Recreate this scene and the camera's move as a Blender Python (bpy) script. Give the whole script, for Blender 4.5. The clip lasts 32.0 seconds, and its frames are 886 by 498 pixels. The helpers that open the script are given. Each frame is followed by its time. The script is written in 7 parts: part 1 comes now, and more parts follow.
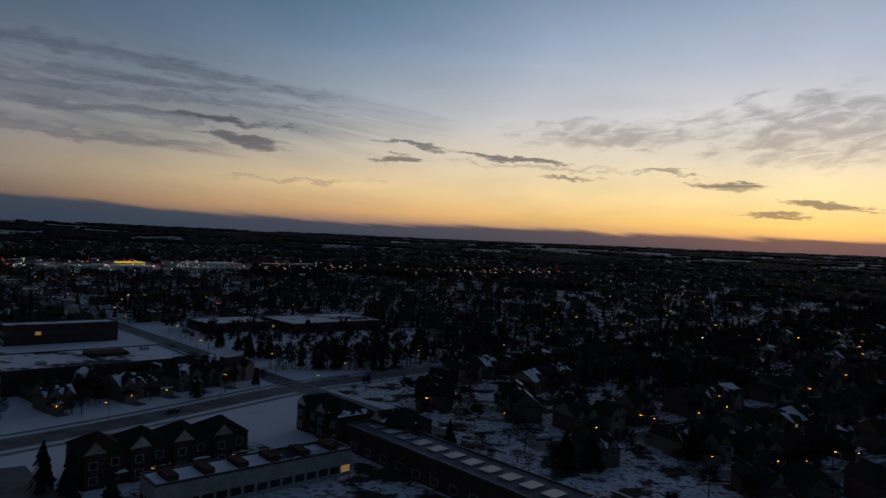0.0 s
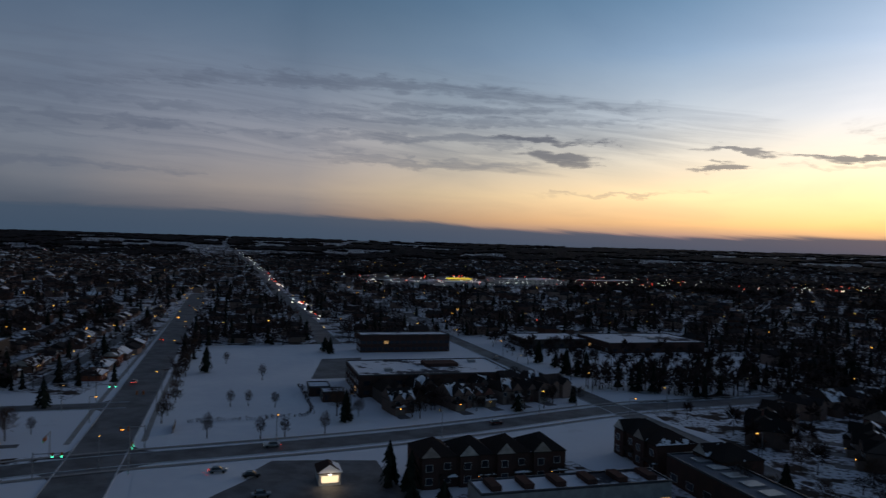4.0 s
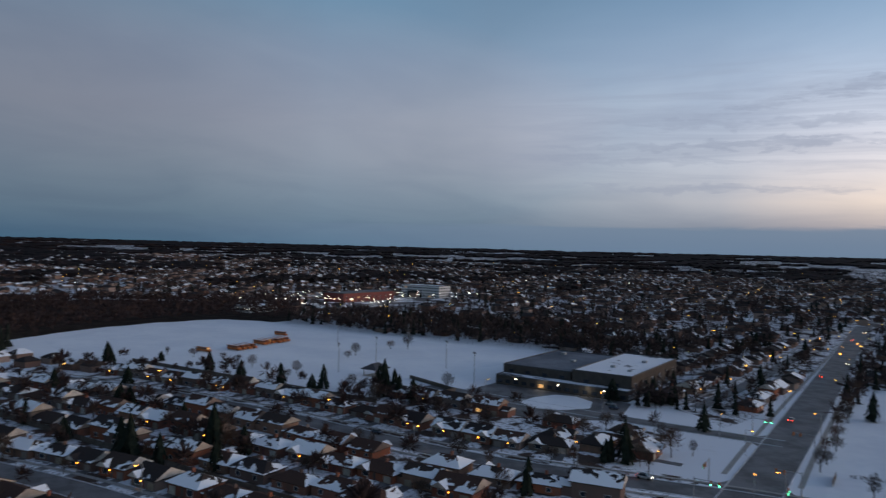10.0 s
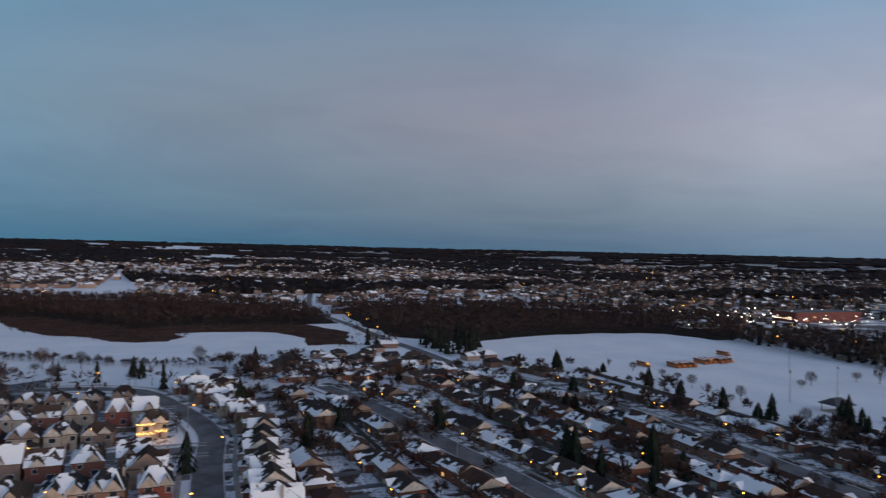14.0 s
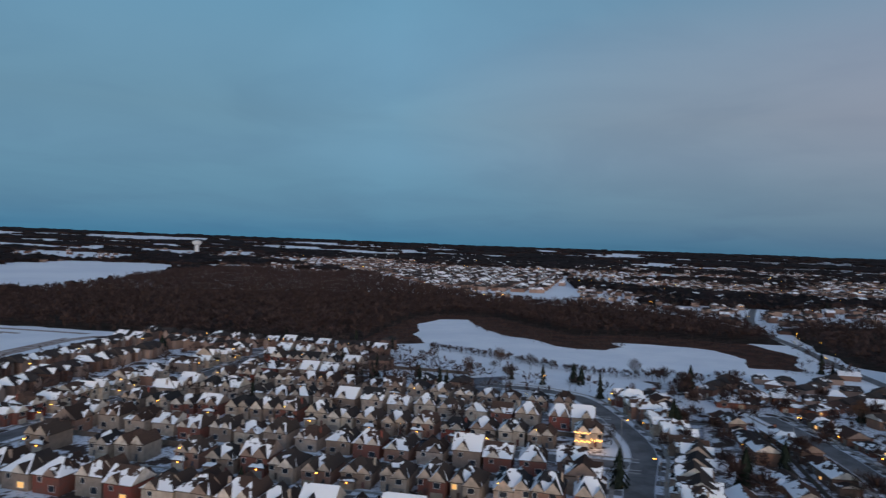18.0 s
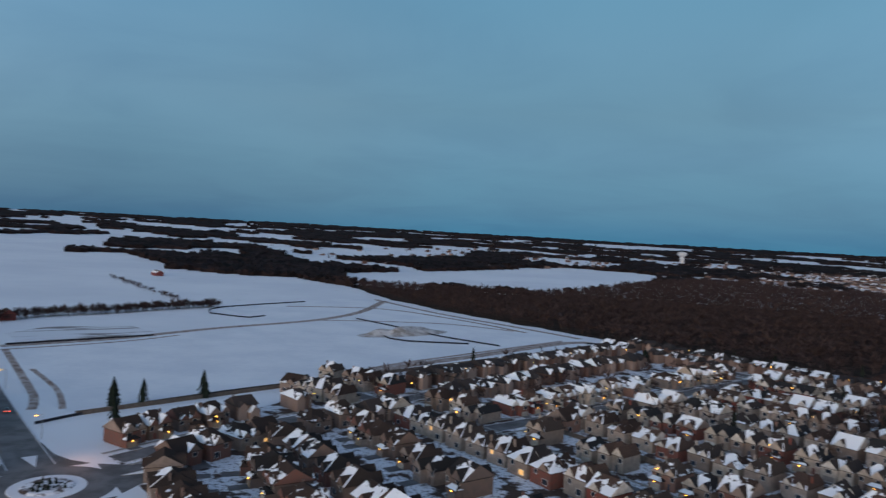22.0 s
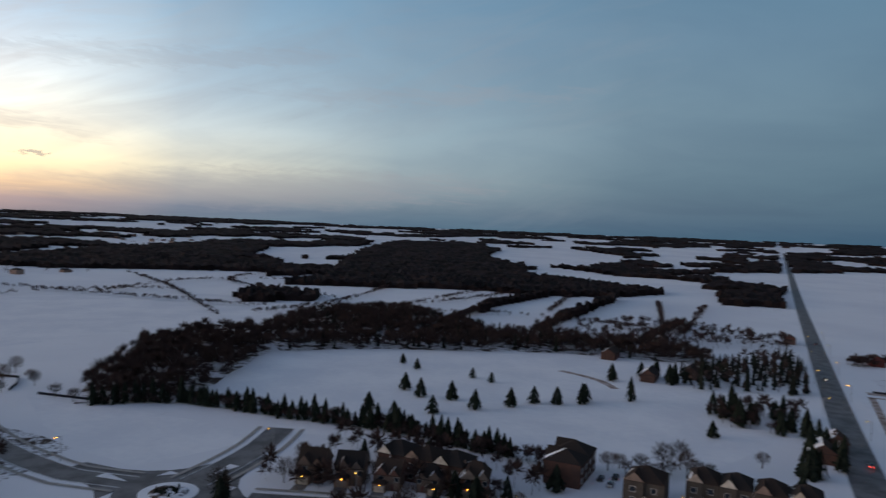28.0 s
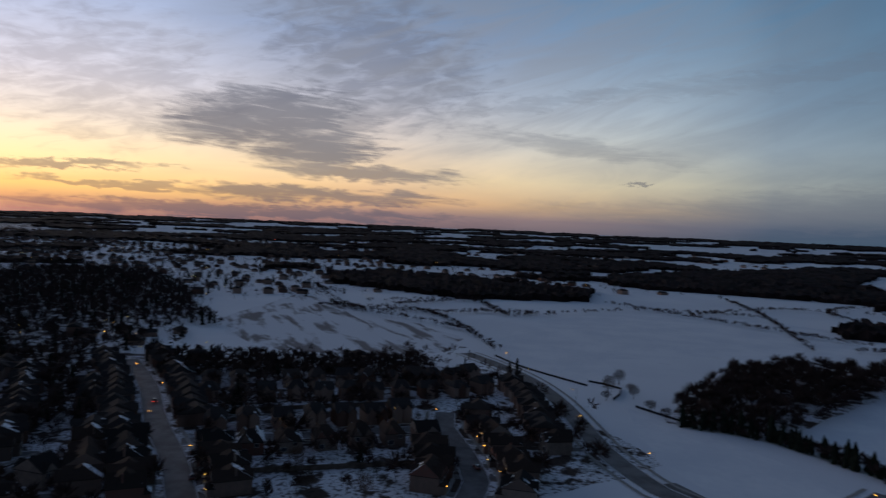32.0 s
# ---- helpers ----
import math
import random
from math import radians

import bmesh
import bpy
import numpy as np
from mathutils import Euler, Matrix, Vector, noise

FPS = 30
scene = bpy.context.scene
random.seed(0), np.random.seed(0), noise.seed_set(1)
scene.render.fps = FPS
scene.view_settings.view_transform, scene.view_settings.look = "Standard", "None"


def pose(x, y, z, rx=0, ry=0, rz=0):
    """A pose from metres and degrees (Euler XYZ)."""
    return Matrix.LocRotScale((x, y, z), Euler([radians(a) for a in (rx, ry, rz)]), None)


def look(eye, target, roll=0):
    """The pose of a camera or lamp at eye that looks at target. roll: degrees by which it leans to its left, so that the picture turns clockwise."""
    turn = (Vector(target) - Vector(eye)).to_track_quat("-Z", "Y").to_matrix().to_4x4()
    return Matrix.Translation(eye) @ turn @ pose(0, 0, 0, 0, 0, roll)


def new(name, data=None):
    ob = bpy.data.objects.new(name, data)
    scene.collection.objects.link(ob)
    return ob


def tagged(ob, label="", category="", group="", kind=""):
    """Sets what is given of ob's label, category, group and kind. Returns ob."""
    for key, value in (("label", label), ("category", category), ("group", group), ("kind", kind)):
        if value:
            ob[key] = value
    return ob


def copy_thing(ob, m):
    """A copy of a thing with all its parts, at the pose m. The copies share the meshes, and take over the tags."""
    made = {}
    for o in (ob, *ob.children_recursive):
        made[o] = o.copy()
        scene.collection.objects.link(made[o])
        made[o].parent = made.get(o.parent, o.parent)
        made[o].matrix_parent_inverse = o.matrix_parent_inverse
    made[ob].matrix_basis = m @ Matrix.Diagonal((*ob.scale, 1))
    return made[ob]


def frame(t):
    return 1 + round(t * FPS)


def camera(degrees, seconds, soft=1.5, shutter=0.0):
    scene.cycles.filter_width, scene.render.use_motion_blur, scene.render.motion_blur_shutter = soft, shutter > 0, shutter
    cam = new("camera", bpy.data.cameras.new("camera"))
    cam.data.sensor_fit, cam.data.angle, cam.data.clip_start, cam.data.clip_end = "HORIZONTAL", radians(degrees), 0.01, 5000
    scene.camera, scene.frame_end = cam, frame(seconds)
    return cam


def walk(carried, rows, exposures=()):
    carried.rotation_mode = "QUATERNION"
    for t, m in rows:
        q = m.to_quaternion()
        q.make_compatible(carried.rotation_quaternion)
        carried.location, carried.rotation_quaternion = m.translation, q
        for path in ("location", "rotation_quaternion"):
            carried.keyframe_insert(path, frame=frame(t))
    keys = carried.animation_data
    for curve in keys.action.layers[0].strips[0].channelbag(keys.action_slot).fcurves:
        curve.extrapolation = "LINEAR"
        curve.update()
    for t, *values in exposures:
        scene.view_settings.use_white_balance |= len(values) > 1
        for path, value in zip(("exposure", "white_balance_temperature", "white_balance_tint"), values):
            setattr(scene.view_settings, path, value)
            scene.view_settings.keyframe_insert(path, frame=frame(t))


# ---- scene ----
cam = camera(64.37, 32.0, soft=1.3, shutter=0.55)
# seconds, x, y, z, yaw, pitch, roll
PATH = [
    (0.0, -0.00, -0.00, 57.08, 0.984, -0.734, -2.572),
    (0.5, 0.12, -0.02, 57.23, 3.813, -0.703, -2.505),
    (1.0, 0.20, -0.02, 57.38, 6.672, -0.681, -2.437),
    (1.5, 0.25, 0.03, 57.53, 9.573, -0.655, -2.355),
    (2.0, 0.26, 0.09, 57.67, 12.503, -0.637, -2.267),
    (2.5, 0.27, 0.07, 57.87, 15.642, -0.587, -2.141),
    (3.0, 0.24, 0.04, 58.14, 18.981, -0.530, -1.985),
    (3.5, 0.17, -0.04, 58.47, 22.599, -0.482, -1.810),
    (5.5, 0.16, -0.13, 59.98, 37.725, -0.344, -1.520),
    (6.0, 0.06, -0.03, 60.33, 41.856, -0.299, -1.452),
    (6.5, -0.03, 0.03, 60.73, 46.138, -0.261, -1.413),
    (7.0, -0.16, 0.09, 61.15, 50.454, -0.237, -1.405),
    (7.5, -0.06, 0.07, 61.55, 54.786, -0.214, -1.409),
    (8.0, -0.08, 0.19, 61.90, 59.102, -0.164, -1.412),
    (8.5, -0.09, 0.42, 62.20, 63.408, -0.122, -1.413),
    (9.0, -0.01, 0.54, 62.48, 67.725, -0.091, -1.407),
    (9.5, -0.04, 0.58, 62.79, 71.998, -0.056, -1.413),
    (10.0, -0.10, 0.62, 63.10, 76.336, -0.024, -1.382),
    (10.5, -0.17, 0.70, 63.38, 80.696, 0.017, -1.328),
    (11.0, -0.24, 0.72, 63.64, 85.036, 0.055, -1.263),
    (11.5, -0.35, 0.70, 63.93, 89.357, 0.074, -1.226),
    (12.0, -0.33, 0.74, 64.27, 93.688, 0.079, -1.216),
    (12.5, -0.26, 0.78, 64.67, 98.016, 0.067, -1.223),
    (13.0, -0.32, 0.85, 65.12, 102.373, 0.054, -1.217),
    (13.5, -0.43, 0.90, 65.57, 106.690, 0.040, -1.242),
    (14.0, -0.59, 0.90, 66.04, 111.030, 0.030, -1.279),
    (14.5, -0.75, 0.82, 66.51, 115.361, -0.018, -1.306),
    (16.5, -1.38, 0.73, 68.43, 132.408, -0.137, -1.459),
    (17.0, -1.57, 0.96, 68.95, 136.803, -0.175, -1.578),
    (17.5, -1.71, 1.13, 69.48, 141.196, -0.239, -1.721),
    (18.0, -1.80, 1.05, 70.03, 145.590, -0.313, -1.871),
    (18.5, -1.93, 1.02, 70.62, 150.040, -0.381, -2.053),
    (19.0, -2.07, 1.17, 71.19, 154.611, -0.484, -2.201),
    (19.5, -2.18, 1.21, 71.80, 159.254, -0.578, -2.371),
    (20.0, -2.20, 1.19, 72.36, 163.873, -0.693, -2.531),
    (20.5, -2.23, 1.07, 72.83, 168.608, -0.808, -2.686),
    (21.0, -2.36, 0.85, 73.29, 173.476, -0.923, -2.850),
    (21.5, -2.52, 0.67, 73.74, 178.553, -1.037, -2.951),
    (22.0, -2.59, 0.39, 74.13, 183.695, -1.137, -2.996),
    (22.5, -2.62, -0.02, 74.44, 188.817, -1.215, -3.017),
    (23.0, -2.64, -0.43, 74.72, 194.054, -1.281, -3.021),
    (23.5, -2.68, -0.70, 75.11, 199.244, -1.344, -3.022),
    (24.0, -2.61, -0.87, 75.61, 204.456, -1.389, -3.006),
    (24.5, -2.56, -1.00, 76.16, 209.607, -1.430, -2.985),
    (25.0, -2.44, -1.10, 76.75, 214.739, -1.461, -2.926),
    (25.5, -2.30, -1.24, 77.33, 219.963, -1.482, -2.858),
    (27.5, -1.70, -2.17, 79.46, 241.721, -1.571, -2.619),
    (28.0, -1.56, -2.51, 79.96, 247.335, -1.564, -2.567),
    (28.5, -1.43, -2.81, 80.37, 252.896, -1.583, -2.522),
    (29.0, -1.15, -2.97, 80.75, 258.499, -1.570, -2.489),
    (29.5, -0.74, -3.04, 81.05, 264.123, -1.573, -2.481),
    (30.0, -0.27, -3.02, 81.29, 269.698, -1.593, -2.492),
    (30.5, 0.17, -2.91, 81.48, 275.386, -1.605, -2.527),
    (31.0, 0.59, -2.66, 81.64, 281.411, -1.610, -2.548),
    (31.5, 1.04, -2.40, 81.77, 287.365, -1.627, -2.573),
    (32.0, 1.49, -2.19, 81.86, 292.980, -1.671, -2.612),
]
EXPOSURES = [
    (0, -2.5, 5900, 12), (3, -2.05, 5950, 12), (6, -1.33, 6050, 12), (9, -0.55, 6350, 12), (11, -0.28, 6600, 13), (13, -0.12, 6800, 16),
    (17, 0.0, 6500, 12), (19, 0.06, 6500, 10), (21, 0.09, 6450, 9), (23, 0.0, 6450, 9), (25, -0.12, 6500, 10), (28, -0.38, 7100, 16), (29, -0.67, 6900, 16), (30, -1.04, 6350, 15), (31, -1.36, 6100, 14), (32, -1.52, 5950, 14)]
walk(cam, [(t, pose(x, y, z, 90 + p, r, w)) for t, x, y, z, w, p, r in PATH], EXPOSURES)


# ---------------------------------------------------------------- node helpers
class Nodes:
    """Short hand for wiring a node tree."""

    def __init__(self, tree):
        self.tree = tree
        tree.nodes.clear()

    def put(self, kind):
        return self.tree.nodes.new(kind)

    def wire(self, a, socket):
        if isinstance(a, bpy.types.NodeSocket):
            self.tree.links.new(a, socket)
        else:
            socket.default_value = a

    def m(self, op, a, b=0.0, c=0.0, clamp=False):
        n = self.tree.nodes.new("ShaderNodeMath")
        n.operation, n.use_clamp = op, clamp
        for v, s in zip((a, b, c), n.inputs):
            self.wire(v, s)
        return n.outputs[0]

    def step(self, v, lo, hi, smooth=True):
        n = self.tree.nodes.new("ShaderNodeMapRange")
        n.interpolation_type = "SMOOTHSTEP" if smooth else "LINEAR"
        self.wire(v, n.inputs[0])
        self.wire(lo, n.inputs[1])
        self.wire(hi, n.inputs[2])
        return n.outputs[0]

    def mix(self, f, a, b, blend="MIX"):
        n = self.tree.nodes.new("ShaderNodeMix")
        n.data_type, n.blend_type = "RGBA", blend
        self.wire(f, n.inputs[0])
        for v, s in ((a, n.inputs[6]), (b, n.inputs[7])):
            self.wire(v if isinstance(v, bpy.types.NodeSocket) else (*v[:3], 1.0), s)
        return n.outputs[2]

    def noise(self, vec, scale, detail=4.0, rough=0.55, distort=0.0):
        n = self.tree.nodes.new("ShaderNodeTexNoise")
        if vec is not None:
            self.wire(vec, n.inputs["Vector"])
        for key, v in (("Scale", scale), ("Detail", detail), ("Roughness", rough), ("Distortion", distort)):
            n.inputs[key].default_value = v
        return n.outputs["Fac"]

    def join(self, x, y, z=0.0):
        n = self.tree.nodes.new("ShaderNodeCombineXYZ")
        for v, s in zip((x, y, z), n.inputs):
            self.wire(v, s)
        return n.outputs[0]

    def split(self, v):
        n = self.tree.nodes.new("ShaderNodeSeparateXYZ")
        self.wire(v, n.inputs[0])
        return n.outputs

    def ramp(self, f, stops):
        n = self.tree.nodes.new("ShaderNodeValToRGB")
        self.wire(f, n.inputs[0])
        e = n.color_ramp.elements
        while len(e) < len(stops):
            e.new(0.5)
        for k, (p, c) in zip(e, stops):
            k.position, k.color = p, (*c, 1.0)
        return n.outputs[0]


# ---------------------------------------------------------------- dusk sky
SUNSET = 333.0                      # yaw of the set sun


def dusk_sky():
    world = bpy.data.worlds.new("dusk_sky")
    scene.world = world
    world.use_nodes = True
    g = Nodes(world.node_tree)
    coord = g.put("ShaderNodeTexCoord").outputs["Generated"]
    x, y, z = g.split(coord)
    c, s = math.cos(radians(147)), math.sin(radians(147))
    ahead = g.m("ADD", g.m("MULTIPLY", x, -s), g.m("MULTIPLY", y, c))
    side = g.m("ADD", g.m("MULTIPLY", x, -c), g.m("MULTIPLY", y, -s))
    az = g.m("ADD", g.m("MULTIPLY", g.m("ARCTAN2", side, ahead), 57.29578), 147.0)
    el = g.m("MULTIPLY", g.m("ARCSINE", z), 57.29578)
    away = g.m("MINIMUM", g.m("ADD", az, 360 - SUNSET), g.m("SUBTRACT", SUNSET, az))
    away = g.m("ABSOLUTE", away)
    # columns of the clear sky at growing angles from the sunset, by elevation
    stops = (0, 1, 2, 4, 7, 10, 15, 20, 34, 60)
    columns = (
        (0, ((2.7, 1.3, .85), (4.5, 2.2, .75), (6.4, 3.9, .95), (6.2, 4.6, 1.95), (5.2, 4.3, 2.9), (4.4, 4.0, 3.5), (2.7, 2.9, 3.2), (1.55, 1.9, 2.35), (.42, .56, .78))),
        (35, ((1.0, .65, .6), (1.6, .95, .75), (3.9, 2.15, .85), (4.7, 3.25, 1.55), (3.9, 3.25, 2.35), (3.1, 3.0, 2.8), (1.7, 2.1, 2.5), (.76, 1.25, 1.7), (.29, .43, .63))),
        (65, ((.20, .25, .33), (.26, .29, .38), (.56, .50, .50), (1.1, .95, .78), (.94, .94, .95), (.70, .80, .92), (.41, .58, .77), (.25, .45, .68), (.185, .285, .41))),
        (82, ((.12, .19, .27), (.15, .22, .30), (.24, .30, .37), (.40, .45, .50), (.42, .50, .58), (.37, .47, .58), (.27, .39, .53), (.19, .34, .51), (.17, .25, .34))),
        (100, ((.10, .18, .26), (.115, .195, .28), (.14, .22, .305), (.18, .27, .355), (.215, .305, .395), (.22, .315, .41), (.195, .30, .42), (.16, .28, .41), (.16, .225, .30))),
        (124, ((.065, .165, .26), (.07, .175, .275), (.08, .195, .295), (.10, .22, .325), (.125, .245, .35), (.135, .25, .36), (.135, .26, .385), (.12, .265, .40), (.15, .21, .28))),
        (150, ((.055, .20, .325), (.057, .205, .335), (.065, .22, .35), (.078, .235, .37), (.10, .25, .385), (.11, .25, .37), (.12, .275, .41), (.115, .285, .43), (.145, .205, .275))),
    )
    OVERHEAD = (.125, .160, .285)
    high = g.m("DIVIDE", el, 60.0, clamp=True)
    colour = None
    for k, (angle, tones) in enumerate(columns):
        tone = g.ramp(high, [(e / 60, [v / 4 for v in t]) for e, t in zip(stops, (*tones, OVERHEAD))])
        colour = tone if colour is None else g.mix(g.step(away, columns[k - 1][0], angle, False), colour, tone)
    # slow drift of thin high cloud over all of it
    flat = g.join(g.m("DIVIDE", x, g.m("ADD", g.m("ABSOLUTE", z), 0.12)), g.m("DIVIDE", y, g.m("ADD", g.m("ABSOLUTE", z), 0.12)))
    veil = g.noise(flat, 0.9, 6, 0.55, 0.6)
    colour = g.mix(g.step(veil, 0.36, 0.72), colour, g.mix(1.0, colour, (.88, .90, .93), "MULTIPLY"))
    # dusk-pink belt over the south-east
    belt = g.m("SUBTRACT", 1.0, g.m("ADD", g.m("POWER", g.m("DIVIDE", g.m("SUBTRACT", az, 100.0), 62.0), 2.0), g.m("POWER", g.m("DIVIDE", g.m("SUBTRACT", el, 11.0), 17.0), 2.0)), clamp=True)
    colour = g.mix(belt, colour, g.mix(1.0, colour, (1.55, 1.48, 1.45), "MULTIPLY"))
    rose = g.m("SUBTRACT", 1.0, g.m("ADD", g.m("POWER", g.m("DIVIDE", g.m("SUBTRACT", az, 106.0), 44.0), 2.0), g.m("POWER", g.m("DIVIDE", g.m("SUBTRACT", el, 10.0), 11.0), 2.0)), clamp=True)
    colour = g.mix(rose, colour, g.mix(1.0, colour, (1.48, 1.04, .95), "MULTIPLY"))
    deep = g.m("SUBTRACT", 1.0, g.m("ADD", g.m("POWER", g.m("DIVIDE", g.m("SUBTRACT", az, 17.0), 24.0), 2.0), g.m("POWER", g.m("DIVIDE", g.m("SUBTRACT", el, 16.0), 12.0), 2.0)), clamp=True)
    colour = g.mix(deep, colour, g.mix(1.0, colour, (.62, .69, .74), "MULTIPLY"))
    lift = g.m("SUBTRACT", 1.0, g.m("ADD", g.m("POWER", g.m("DIVIDE", g.m("SUBTRACT", az, 52.0), 25.0), 2.0), g.m("POWER", g.m("DIVIDE", g.m("SUBTRACT", el, 9.0), 14.0), 2.0)), clamp=True)
    colour = g.mix(lift, colour, g.mix(1.0, colour, (1.34, 1.25, 1.24), "MULTIPLY"))
    cool = g.m("SUBTRACT", 1.0, g.m("POWER", g.m("DIVIDE", g.m("SUBTRACT", az, 246.0), 52.0), 2.0), clamp=True)
    colour = g.mix(cool, colour, g.mix(1.0, colour, (.92, 1.16, 1.22), "MULTIPLY"))
    colour = g.mix(g.step(az, 262.0, 300.0), colour, g.mix(1.0, colour, (.62, .62, .68), "MULTIPLY"))
    gloom = g.m("SUBTRACT", 1.0, g.m("ADD", g.m("POWER", g.m("DIVIDE", g.m("SUBTRACT", az, 218.0), 26.0), 2.0), g.m("POWER", g.m("DIVIDE", g.m("SUBTRACT", el, 2.0), 8.0), 2.0)), clamp=True)
    colour = g.mix(gloom, colour, g.mix(1.0, colour, (.80, .83, .86), "MULTIPLY"))
    dimmer = g.m("SUBTRACT", 1.0, g.m("ADD", g.m("POWER", g.m("DIVIDE", g.m("SUBTRACT", az, 293.0), 22.0), 2.0), g.m("POWER", g.m("DIVIDE", g.m("SUBTRACT", el, 15.0), 8.0), 2.0)), clamp=True)
    colour = g.mix(dimmer, colour, g.mix(1.0, colour, (.70, .72, .76), "MULTIPLY"))
    shade = g.m("SUBTRACT", 1.0, g.m("POWER", g.m("DIVIDE", g.m("SUBTRACT", az, 118.0), 32.0), 2.0), clamp=True)
    colour = g.mix(shade, colour, g.mix(1.0, colour, (.84, .70, .70), "MULTIPLY"))
    # streaks: wide in azimuth, thin in elevation
    streak = g.noise(g.join(g.m("MULTIPLY", az, 0.055), g.m("SUBTRACT", g.m("MULTIPLY", el, 0.85), g.m("MULTIPLY", g.m("MINIMUM", az, 45.0), 0.095))), 1.0, 8, 0.62, 0.9)
    sweep = g.noise(g.join(g.m("SUBTRACT", g.m("MULTIPLY", az, 0.075), g.m("MULTIPLY", el, 0.03)), g.m("ADD", g.m("MULTIPLY", el, 0.42), g.m("MULTIPLY", az, 0.13))), 1.0, 8, 0.6, 0.8)
    ripple = g.noise(g.join(g.m("ADD", g.m("MULTIPLY", az, 0.42), g.m("MULTIPLY", el, 0.5)), g.m("MULTIPLY", el, 1.15)), 1.0, 5, 0.6, 0.5)

    def bank(az0, el0, waz, wel, tilt):
        """A soft oval in azimuth and elevation in which cloud gathers."""
        da = g.m("DIVIDE", g.m("SUBTRACT", az, az0), waz)
        de = g.m("DIVIDE", g.m("SUBTRACT", g.m("SUBTRACT", el, el0), g.m("MULTIPLY", g.m("SUBTRACT", az, az0), tilt)), wel)
        r = g.m("ADD", g.m("MULTIPLY", da, da), g.m("MULTIPLY", de, de))
        return g.m("SUBTRACT", 1.0, r, clamp=True)

    def cover(texture, lo, hi, banks, dark, weight, colour, pull=0.30):
        total = None
        for b in banks:
            k = bank(*b)
            total = k if total is None else g.m("MAXIMUM", total, k)
        edge = g.m("ADD", texture, g.m("MULTIPLY", total, pull))
        amount = g.m("MULTIPLY", g.m("MULTIPLY", g.step(edge, lo, hi), g.step(total, 0.0, 0.25)), weight)
        return g.mix(amount, colour, g.mix(0.72, colour, dark))

    # single wisps: azimuth, elevation, half length, half height, tilt, arch, weight
    frayed = g.noise(g.join(g.m("MULTIPLY", az, 0.20), g.m("SUBTRACT", g.m("MULTIPLY", el, 1.9), g.m("MULTIPLY", az, 0.08))), 1.0, 7, 0.66, 0.7)
    frayed = g.m("MULTIPLY", g.m("SUBTRACT", frayed, 0.5), 2.6)

    swirl = g.noise(g.join(g.m("MULTIPLY", az, 0.33), g.m("MULTIPLY", el, 0.85)), 1.0, 3, 0.55, 0.4)
    shred = g.noise(g.join(g.m("MULTIPLY", az, 0.95), g.m("SUBTRACT", g.m("MULTIPLY", el, 3.4), g.m("MULTIPLY", az, 0.2))), 1.0, 5, 0.65, 0.6)
    el_w = g.m("ADD", el, g.m("ADD", g.m("MULTIPLY", g.m("SUBTRACT", swirl, 0.5), 1.9), g.m("MULTIPLY", g.m("SUBTRACT", shred, 0.5), 0.85)))
    az_w = g.m("ADD", az, g.m("ADD", g.m("MULTIPLY", g.m("SUBTRACT", frayed, 0.0), 0.9), g.m("MULTIPLY", g.m("SUBTRACT", shred, 0.5), 4.0)))

    def wisps(rows, dark, lo, hi, colour):
        total = None
        for az0, el0, wide, high, tilt, arch, weight in rows:
            d = g.m("SUBTRACT", az_w, az0)
            line = g.m("SUBTRACT", g.m("SUBTRACT", el_w, el0), g.m("MULTIPLY", d, tilt))
            if arch:
                line = g.m("ADD", line, g.m("MULTIPLY", g.m("MULTIPLY", d, d), arch))
            de, da = g.m("DIVIDE", line, high), g.m("DIVIDE", d, wide)
            k = g.m("SUBTRACT", 1.0, g.m("ADD", g.m("MULTIPLY", da, da), g.m("MULTIPLY", de, de)))
            k = g.m("MULTIPLY", g.step(g.m("ADD", k, frayed), lo, hi), g.m("MULTIPLY", g.step(k, -1.5, 0.1), weight))
            total = k if total is None else g.m("MAXIMUM", total, k)
        return g.mix(total, colour, g.mix(0.78, colour, dark))

    colour = cover(streak, 0.56, 0.95, ((24, 9.6, 26, 4.6, 0.05), (52, 9.5, 32, 5.5, -0.02)), (.085, .10, .135), 0.55, colour)
    colour = cover(ripple, 0.56, 0.90, ((-27, 9.2, 12, 3.6, 0.0), (-12, 8.8, 11, 1.6, 0.0)), (.14, .12, .125), 0.62, colour)
    colour = cover(ripple, 0.54, 0.90, ((319, 10, 12, 6.5, 0.0),), (.16, .145, .15), 0.5, colour, 0.30)
    colour = cover(ripple, 0.56, 0.92, ((299, 13.5, 12, 7, 0.25),), (.085, .09, .11), 0.7, colour, 0.36)
    colour = wisps(((34, 12.6, 26, .65, 0, .0042, .75), (24, 10.8, 16, .45, -.02, 0, .6), (26, 9.8, 20, .4, 0, 0, .55), (27, 8.4, 15, .5, 0, 0, .65),
                    (28, 6.4, 12, .45, .02, 0, .6), (50, 9.8, 17, .4, .02, 0, .5), (52, 8.3, 18, .38, 0, 0, .6), (56, 5.1, 14, .4, 0, 0, .5), (33, 6.9, 6, .45, .1, 0, .55),
                    (15, 10.9, 7, .25, 0, 0, .5), (61, 7.2, 13, .35, .02, 0, .4), (12, 4.2, 8, .22, -.02, 0, .45), (-8, 6.1, 11, .2, .02, 0, .4)), (.085, .10, .135), -0.1, 1.3, colour)
